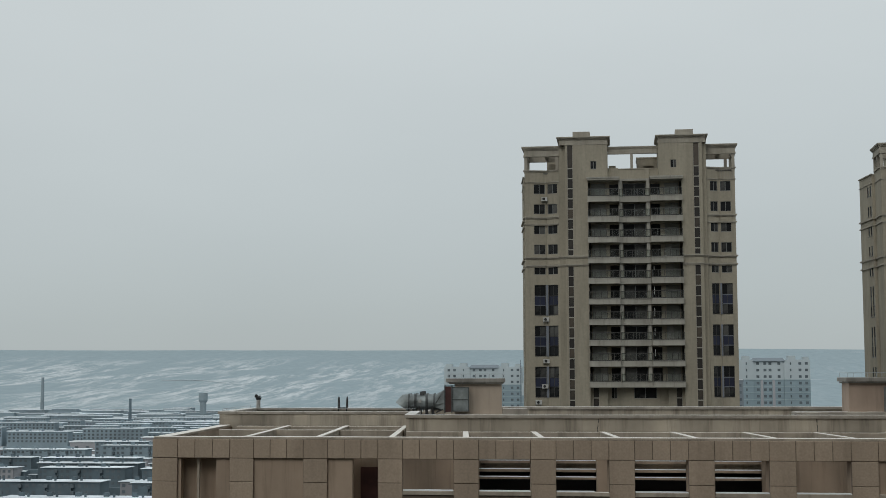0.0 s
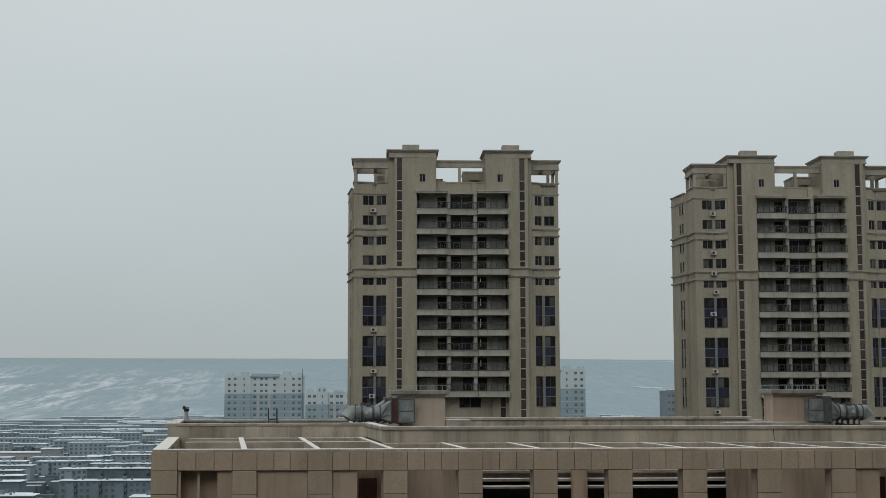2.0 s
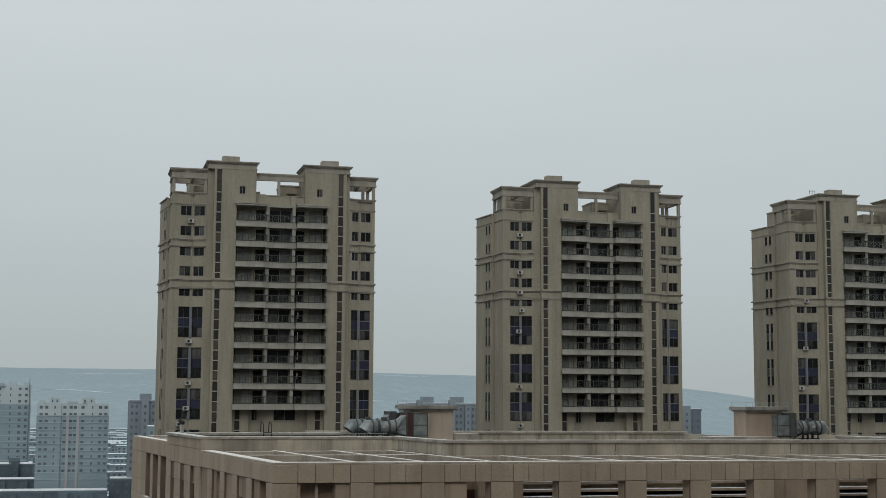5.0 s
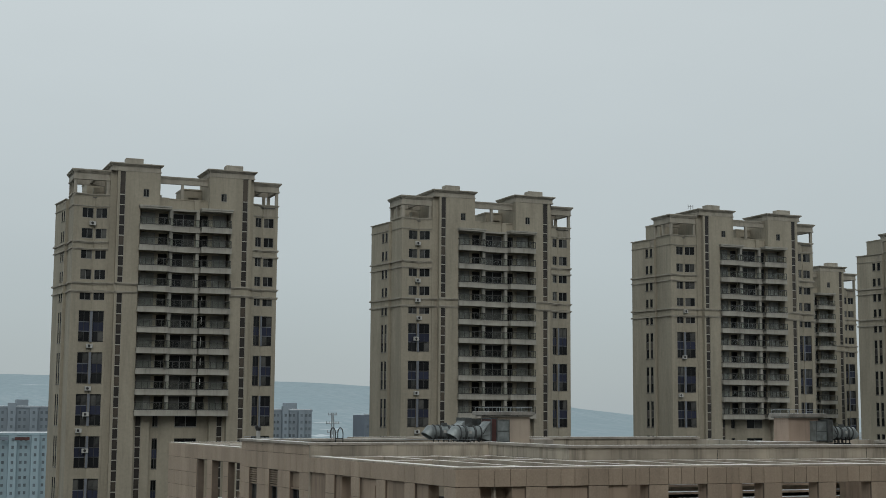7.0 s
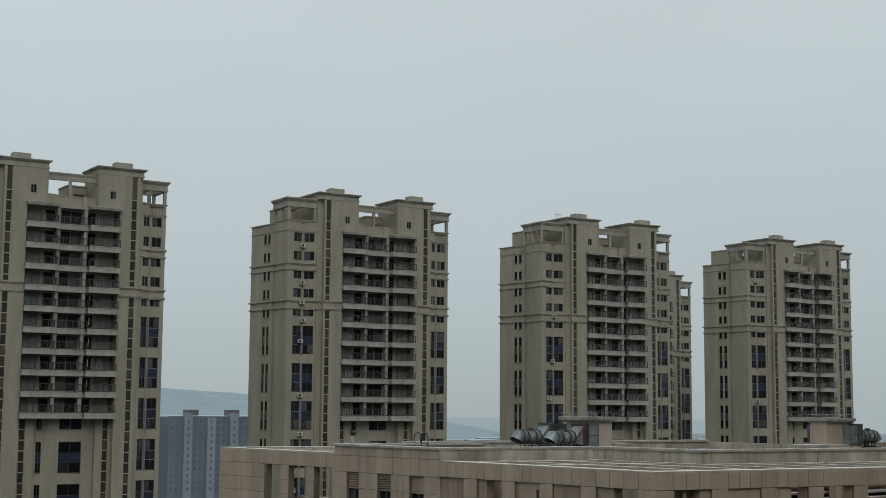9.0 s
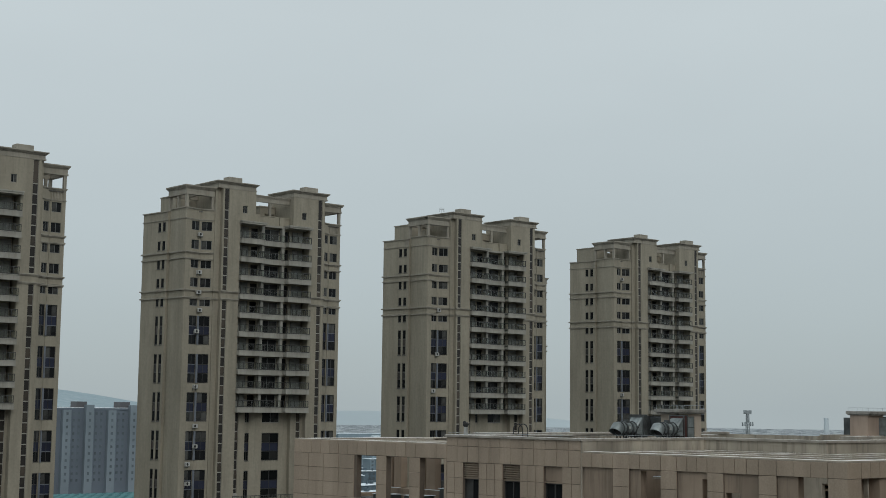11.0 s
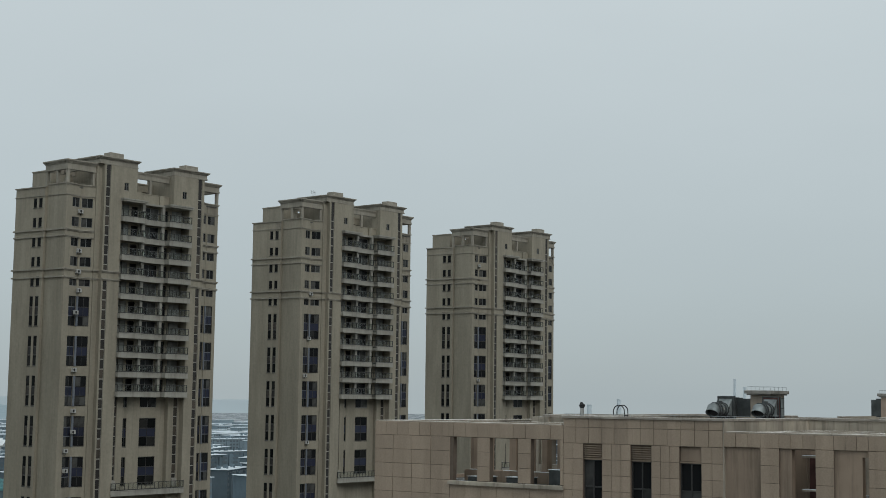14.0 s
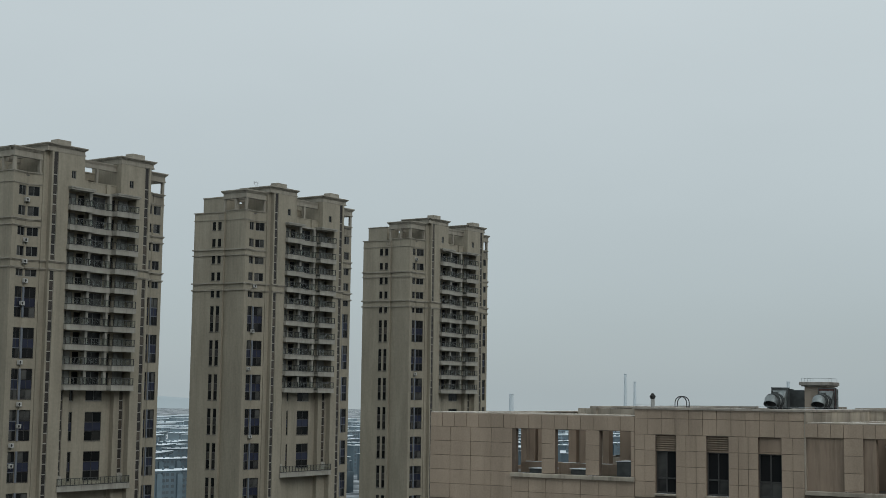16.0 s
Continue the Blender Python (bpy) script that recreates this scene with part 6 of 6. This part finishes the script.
far = new("yard_sheds", mesh_of(b, M_BLOCK, "yard_sheds"))
tagged(far, "grey lean-tos and boiler houses crowded between the flats", "sheds", kind="stuff")
far = new("yard_roof_snow", mesh_of(s, M_ROOFSNOW, "yard_roof_snow"))
tagged(far, "broken snow on the yard roofs", "snow", kind="stuff")

# low sheds before the works hall
b = bmesh.new()
s = bmesh.new()
for k in range(46):
    x, y = rng.uniform(-520, -250), rng.uniform(965, 1135)
    w, d, h = rng.uniform(14, 46), rng.uniform(8, 14), rng.uniform(3, 5.5)
    box(b, x, x + w, y, y + d, GROUND, GROUND + h)
    box(s, x - 0.5, x + w + 0.5, y - 0.5, y + d + 0.5, GROUND + h + 0.004, GROUND + h + 0.5)
far = new("low_sheds", mesh_of(b, M_BLOCKWARM, "low_sheds"))
tagged(far, "low brownish sheds crowded before the works hall", "sheds", kind="stuff")
far = new("shed_roof_snow", mesh_of(s, M_ROOFSNOW, "shed_roof_snow"))
tagged(far, "patchy snow lying on the low shed roofs", "snow", kind="stuff")

# street running out of town
b = bmesh.new()
for k in range(12):
    y0, y1 = 640 + 110 * k, 750 + 110 * k
    xa, xb = -137 + 0.11 * (956 - y0), -137 + 0.11 * (956 - y1)
    b.faces.new([b.verts.new(c) for c in ((xa - 11, y0, 0), (xa + 11, y0, 0), (xb + 11, y1, 0), (xb - 11, y1, 0))])
road = new("road", mesh_of(b, M_ASPHALT, "road"))
road.location = (0, 0, GROUND + 0.06)
tagged(road, "wet grey street running straight out through the flats", "road", kind="structure")



def bare_tree():
    """A leafless street tree: trunk, forking limbs and a haze of fine twigs."""
    t = thing("street_tree", pose(0, 0, 0), "bare dark winter tree beside the wet street", "tree", "bare street trees")
    r = random.Random(8)
    b = bmesh.new()
    tube(b, (0, 0, 0), (0.1, 0, 3.4), 0.24, 0.17, 8)
    part("trunk", b, M_BARK, t)
    b = bmesh.new()
    tips = []
    for k in range(9):
        a, lean = k * 2.4, r.uniform(0.5, 1.1)
        p = Vector((0.1, 0, 2.9 + 0.1 * k))
        q = p + Vector((math.cos(a) * lean * 2.6, math.sin(a) * lean * 2.6, r.uniform(2.2, 4.2)))
        tube(b, p, q, 0.1, 0.04, 5)
        tips += [p.lerp(q, f) for f in (0.45, 0.7, 0.9, 1.0)]
    part("limb", b, M_BARK, t)
    b = bmesh.new()
    for p in tips:
        for k in range(16):
            d = Vector((r.uniform(-1, 1), r.uniform(-1, 1), r.uniform(-0.2, 1))).normalized() * r.uniform(0.8, 1.9)
            w = d.orthogonal().normalized() * 0.06
            b.faces.new([b.verts.new(c) for c in (p - w, p + w, p + d)])
    part("crown", b, M_BARK, t)["kind"] = "stuff"
    return t


tree = bare_tree()
for k in range(26):
    y = 660 + 17 * (k // 2) * 1.6 + rng.uniform(-4, 4)
    m = pose(-137 + 0.11 * (956 - y) + (10.5 if k % 2 else -10.5), y, GROUND, 0, 0, rng.uniform(0, 360)) @ Matrix.Scale(rng.uniform(1.0, 1.5), 4)
    if k:
        copy_thing(tree, m)
    else:
        tree.matrix_basis = m


def car():
    t = thing("car", pose(0, 0, 0), "saloon car on the wet street with its lamps lit", "car", "cars on the street")
    b = bmesh.new()
    chamfered(b, -0.9, 0.9, -2.2, 2.2, 0.35, 0.95, 0.12)
    chamfered(b, -0.75, 0.75, -1.3, 1.2, 0.95, 1.5, 0.2)
    part("body", b, M_CAR, t)
    for x in (-0.8, 0.6):
        for y in (-1.5, 1.4):
            b = bmesh.new()
            tube(b, (x, y, 0.32), (x + 0.2, y, 0.32), 0.32, sides=12)
            part("wheel", b, M_DARK, t)
    for x in (-0.65, 0.65):
        b = bmesh.new()
        box(b, x - 0.2, x + 0.2, -2.24, -2.2, 0.7, 0.95)
        part("lamp", b, M_TAIL, t, "lit red tail lamp")
        b = bmesh.new()
        box(b, x - 0.2, x + 0.2, 2.2, 2.24, 0.6, 0.85)
        part("lamp", b, M_HEAD, t, "lit headlamp")
    return t


first = car()
spots = [(-5, 780, 0), (4, 805, 180), (-3, 840, 0), (-6, 850, 0), (5, 862, 180), (-5, 880, 0), (4, 905, 180), (-4, 960, 0), (5, 985, 180), (-5, 1010, 0), (-2, 1050, 0), (4, 1090, 180), (-5, 1180, 0), (5, 1230, 180), (-4, 1300, 0)]
for k, (dx, y, turn) in enumerate(spots):
    m = pose(-137 + 0.11 * (956 - y) + dx, y, GROUND + 0.06, 0, 0, turn + 6.3)
    if k:
        copy_thing(first, m)
    else:
        first.matrix_basis = m

# works chimneys and a water tower
def stack(x, y, h, r, label, mat):
    t = thing("chimney_stack", pose(x, y, GROUND), label, "chimney stack")
    b = bmesh.new()
    tube(b, (0, 0, 0), (0, 0, h), r, 0.62 * r, 20)
    part("shaft", b, mat, t)
    b = bmesh.new()
    tube(b, (0, 0, h - 1.2), (0, 0, h), 0.72 * r, 0.72 * r, 20)
    part("rim", b, mat, t)


stack(-556, 1557, 43, 2.3, "slim grey works chimney over the town roofs", M_BLOCK)
stack(-977, 2300, 70, 3.6, "far tall works chimney in haze", M_STACK)
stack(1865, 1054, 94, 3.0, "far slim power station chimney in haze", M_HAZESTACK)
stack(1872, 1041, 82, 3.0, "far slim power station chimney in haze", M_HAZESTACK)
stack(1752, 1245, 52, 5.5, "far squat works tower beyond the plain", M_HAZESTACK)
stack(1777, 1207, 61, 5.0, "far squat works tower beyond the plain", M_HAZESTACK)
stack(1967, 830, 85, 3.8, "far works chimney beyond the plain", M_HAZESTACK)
wt = thing("water_tower", pose(-578, 1915, GROUND), "grey concrete water tower with a wide tank over the town", "water tower")
b = bmesh.new()
tube(b, (0, 0, 0), (0, 0, 33), 4.9, 4.4, 20)
part("shaft", b, M_STACK, wt)
b = bmesh.new()
tube(b, (0, 0, 33), (0, 0, 36), 4.5, 6.3, 24)
tube(b, (0, 0, 36), (0, 0, 46.5), 6.3, 6.3, 24)
part("tank", b, M_STACK, wt)


def lattice(x, y, h, w, label):
    """A braced steel mast with cross arms."""
    t = thing("lattice_mast", pose(x, y, GROUND), label, "mast")
    b = bmesh.new()
    n = 9
    for k in range(n):
        z0, z1 = h * k / n, h * (k + 1) / n
        r0, r1 = w * (1 - 0.8 * k / n), w * (1 - 0.8 * (k + 1) / n)
        for i in range(4):
            a, c = math.pi / 4 + i * math.pi / 2, math.pi / 4 + (i + 1) * math.pi / 2
            p0, p1 = (r0 * math.cos(a), r0 * math.sin(a), z0), (r1 * math.cos(a), r1 * math.sin(a), z1)
            q0, q1 = (r0 * math.cos(c), r0 * math.sin(c), z0), (r1 * math.cos(c), r1 * math.sin(c), z1)
            tube(b, p0, p1, 0.22, sides=5)
            tube(b, p0, q1, 0.12, sides=4)
            tube(b, q0, p1, 0.12, sides=4)
            tube(b, p1, q1, 0.12, sides=4)
    part("mast", b, M_STEEL, t)
    for z, l in ((h * 0.98, 2.4), (h * 0.9, 3.6), (h * 0.82, 3.0)):
        b = bmesh.new()
        box(b, -l, l, -0.25, 0.25, z, z + 0.35)
        for x in (-l, l - 0.3, -l / 2, l / 2):
            box(b, x, x + 0.3, -0.3, 0.3, z - 0.2, z + 1.4)
        part("crossarm", b, M_STEEL, t)


lattice(199, 732, 60, 3.0, "galvanised lattice mast with cross arms in the haze")
lattice(416, 382, 62, 2.4, "galvanised pylon with cross arms beyond the towers")

# a market hall under a teal sheet roof
mh = thing("market_hall", pose(182, 522, GROUND, 0, 0, -4), "low grey hall with a wide teal sheet-metal roof", "hall")
b = bmesh.new()
box(b, 0, 84, 0, 46, 0, 22.6)
part("wall", b, M_BLOCK, mh)
b = bmesh.new()
box(b, -1.2, 44, -1.6, -1.02, 21.8, 24.4)
part("fascia", b, M_ROSE, mh)
b = bmesh.new()
chamfered(b, -1, 85, -1, 47, 22.6, 24.0, 0.4)
mh_roof = part("roof", b, M_TEAL, mh)
for k in range(27):
    b = bmesh.new()
    box(b, 0.5 + 3.1 * k, 0.8 + 3.1 * k, -0.9, 46.9, 23.95, 24.2)
    part("seam", b, M_TEAL, mh_roof)

# a white office slab with ranks of windows
of = thing("office_block", pose(424, 560, GROUND), "low white office block with ranks of grey windows", "office block")
b = bmesh.new()
box(b, 0, 60, 0, 16, 0, 16.6)
box(b, -0.4, 60.4, -0.4, 16.4, 16.6, 17.4)
part("wall", b, M_WHITE, of)
b = bmesh.new()
box(b, 0.2, 59.8, 0.2, 15.8, 17.4, 17.7)
part("snow_roof", b, M_SNOW, of)
for f in range(4):
    for k in range(16):
        part("window", far_window(2.2, 2.0), M_FARWIN, of, at=pose(2.2 + 3.7 * k, 0, 14.4 - 3.7 * f))

# long rosy works hall
wh = thing("works_hall", pose(-468, 1162, GROUND, 0, 0, 5.5), "long rosy brick works hall with a snow roof", "hall")
b = bmesh.new()
box(b, 0, 182, 0, 16, 0, 10.6)
part("wall", b, M_BLOCKWARM, wh)
b = bmesh.new()
box(b, 62, 75, -1.5, 12, 0, 14.5)
part("stair_tower", b, M_BLOCKWARM, wh)
b = bmesh.new()
chamfered(b, 61.5, 75.5, -2, 12.5, 14.5, 15.1, 0.2)
part("snow_roof", b, M_SNOW, wh)
b = bmesh.new()
chamfered(b, -0.8, 178, -0.8, 16.8, 10.6, 11.5, 0.2)
part("snow_roof", b, M_SNOW, wh)
b = bmesh.new()
box(b, 178.2, 194, -2.0, 15, 0, 13.6)
part("end_house", b, M_BLOCKWARM, wh)
b = bmesh.new()
chamfered(b, 177.8, 194.4, -2.5, 15.5, 13.6, 14.2, 0.2)
part("snow_roof", b, M_SNOW, wh)
for k in range(18):
    if not 57 < 6 + 9.4 * k < 76:
        part("window", far_window(2.6, 3.4), M_FARWIN, wh, at=pose(6 + 9.4 * k, -0.02, 5.6))


# terraced villas with snowy gables on the plain
def villa():
    t = thing("villa", pose(0, 0, 0), "pale rendered villa with a steep snow-covered gable roof", "villa", "villas on the plain")
    b = bmesh.new()
    box(b, 0, 17, 0, 12, 0, 8)
    part("wall", b, M_VILLA, t)
    b = bmesh.new()
    prof = ((-0.8, 7.8), (-0.8, 8.2), (6, 13), (12.8, 8.2), (12.8, 7.8))
    ends = [[b.verts.new((x, y, z)) for y, z in prof] for x in (-0.5, 17.5)]
    b.faces.new(ends[0])
    b.faces.new(ends[1][::-1])
    for i in range(5):
        j = (i + 1) % 5
        b.faces.new((ends[0][j], ends[0][i], ends[1][i], ends[1][j]))
    part("snow_roof", b, M_SNOW, t, "steep roof under snow")
    for x in (2.0, 10.0):
        b = bmesh.new()
        v = [b.verts.new(c) for c in ((x, -1.2, 0), (x + 5, -1.2, 0), (x + 5, -1.2, 8.6), (x + 2.5, -1.2, 11.6), (x, -1.2, 8.6),
                                      (x, 5, 0), (x + 5, 5, 0), (x + 5, 5, 8.6), (x + 2.5, 5, 11.6), (x, 5, 8.6))]
        for f in ((0, 1, 2, 3, 4), (9, 8, 7, 6, 5), (0, 5, 6, 1), (1, 6, 7, 2), (2, 7, 8, 3), (3, 8, 9, 4), (4, 9, 5, 0)):
            b.faces.new([v[i] for i in f])
        part("gable", b, M_VILLA, t)
    b = bmesh.new()
    for x in (3.6, 11.6):
        for z in (1.5, 5.0):
            box(b, x, x + 1.8, -1.35, -1.1, z, z + 1.8)
    for z in (1.5, 5.0):
        box(b, 7.6, 9.2, -0.1, 0.1, z, z + 1.8)
    part("facade_glazing", b, M_FARWIN, t)["kind"] = "stuff"
    return t


first_villa = villa()
for k in range(44):
    a = radians(29.0 + 0.98 * (k % 22) + (0.4 if k > 21 else 0))
    r = (1470 if k < 22 else 1520) + rng.uniform(-6, 6)
    m = pose(-78 + r * math.sin(a), 25 + r * math.cos(a), GROUND, 0, 0, -math.degrees(a) + rng.uniform(-8, 8))
    if k:
        copy_thing(first_villa, m)
    else:
        first_villa.matrix_basis = m

# every base stands on the ground
for ob in list(scene.objects):
    if ob.name.startswith("apartment_tower"):
        lift = ob.matrix_basis.translation.z - GROUND
        ob.matrix_basis = Matrix.Translation((0, 0, -lift)) @ ob.matrix_basis
        for c in ob.children:
            c.matrix_basis = Matrix.Translation((0, 0, lift)) @ c.matrix_basis

# ---- stone tiles of the near block, piece by piece ----
_tiles = {}


def tile_mesh(w, h):
    key = (round(w, 3), round(h, 3))
    if key not in _tiles:
        b = bmesh.new()
        g, c = 0.009, 0.01
        x0, x1, z0, z1 = g, key[0] - g, g, key[1] - g
        back = [b.verts.new(p) for p in ((x0, 0.034, z0), (x1, 0.034, z0), (x1, 0.034, z1), (x0, 0.034, z1))]
        mid = [b.verts.new(p) for p in ((x0, c, z0), (x1, c, z0), (x1, c, z1), (x0, c, z1))]
        face = [b.verts.new(p) for p in ((x0 + c, 0, z0 + c), (x1 - c, 0, z0 + c), (x1 - c, 0, z1 - c), (x0 + c, 0, z1 - c))]
        b.faces.new(face)
        for p, q in ((back, mid), (mid, face)):
            for i in range(4):
                j = (i + 1) % 4
                b.faces.new((p[i], p[j], q[j], q[i]))
        _tiles[key] = mesh_of(b, M_TILE, "tile")
    return _tiles[key]


tile_rng = random.Random(3)


def lay(m, x, z, w, h):
    part("tile", tile_mesh(w, h), M_TILE, near, at=m @ pose(x, tile_rng.uniform(-0.003, 0.003), z))


def lay_front(x, z, w, h):
    (ax, ay), (bx, by) = skew(x, 0), skew(x + w, 0)
    lay(UP @ pose(ax, ay, 0, 0, 0, math.degrees(math.atan2(by - ay, bx - ax))), 0, z, math.hypot(bx - ax, by - ay), h)


def courses(top, bottom, step):
    out, z = [], top
    while z > bottom + 0.05:
        out.append((max(z - step, bottom), min(step, z - bottom)))
        z -= step
    return out


# front: band over the bays, then the piers
for i in range(N_BAYS):
    x = i * BAY
    lay_front(x, BANDZ, PIER, PERG - 0.03 - BANDZ)
    w = (BAY - PIER) / 3
    for k in range(3):
        lay_front(x + PIER + k * w, BANDZ, w, PERG - 0.03 - BANDZ)
    for z, h in courses(BANDZ, -5.39, 0.85):
        lay_front(x, z, PIER, h)
# flank, front pergola
for (p0, p1), (q0, q1) in zip(FL_PIERS, FL_PIERS[1:]):
    lay(FLANK, DEEP - p1, BANDZ, p1 - p0, PERG - 0.03 - BANDZ)
    w = (q0 - p1) / 3
    for k in range(3):
        lay(FLANK, DEEP - q0 + k * w, BANDZ, w, PERG - 0.03 - BANDZ)
    for z, h in courses(BANDZ, -5.39, 0.85):
        lay(FLANK, DEEP - p1, z, p1 - p0, h)
# flank, middle stretch: two bands and the window piers
for z, h in ((-1.98, 0.5), (-2.82, 0.84)):
    for k in range(12):
        lay(FLANK, DEEP - 23.2 + 0.75 * k, z, 0.75, h)
for y0, y1, n in ((22.03, 23.2, 2), (19.26, 20.91, 3), (16.54, 18.09, 3), (14.2, 15.35, 2)):
    w = (y1 - y0) / n
    for k in range(n):
        for z, h in courses(-2.82, -6.1, 0.82):
            lay(FLANK, DEEP - y1 + k * w, z, w, h)
# flank, rear stretch
for k in range(16):
    lay(FLANK, 12.4 / 16 * k, -2.68, 12.4 / 16, 0.78)
for k in range(4):
    for z, h in courses(-2.68, -6.7, 0.8):
        lay(FLANK, 1.3 * k, z, 1.3, h)
for y0, y1 in ((27.8, 28.6), (25.2, 26.0), (23.2, 23.4)):
    for z, h in courses(-2.68, -5.08, 0.8):
        lay(FLANK, DEEP - y1, z, y1 - y0, h)
for k in range(7):
    for z, h in courses(-5.33, -6.9, 0.8):
        lay(FLANK, 5.2 + 1.028 * k, z, 1.028, h)
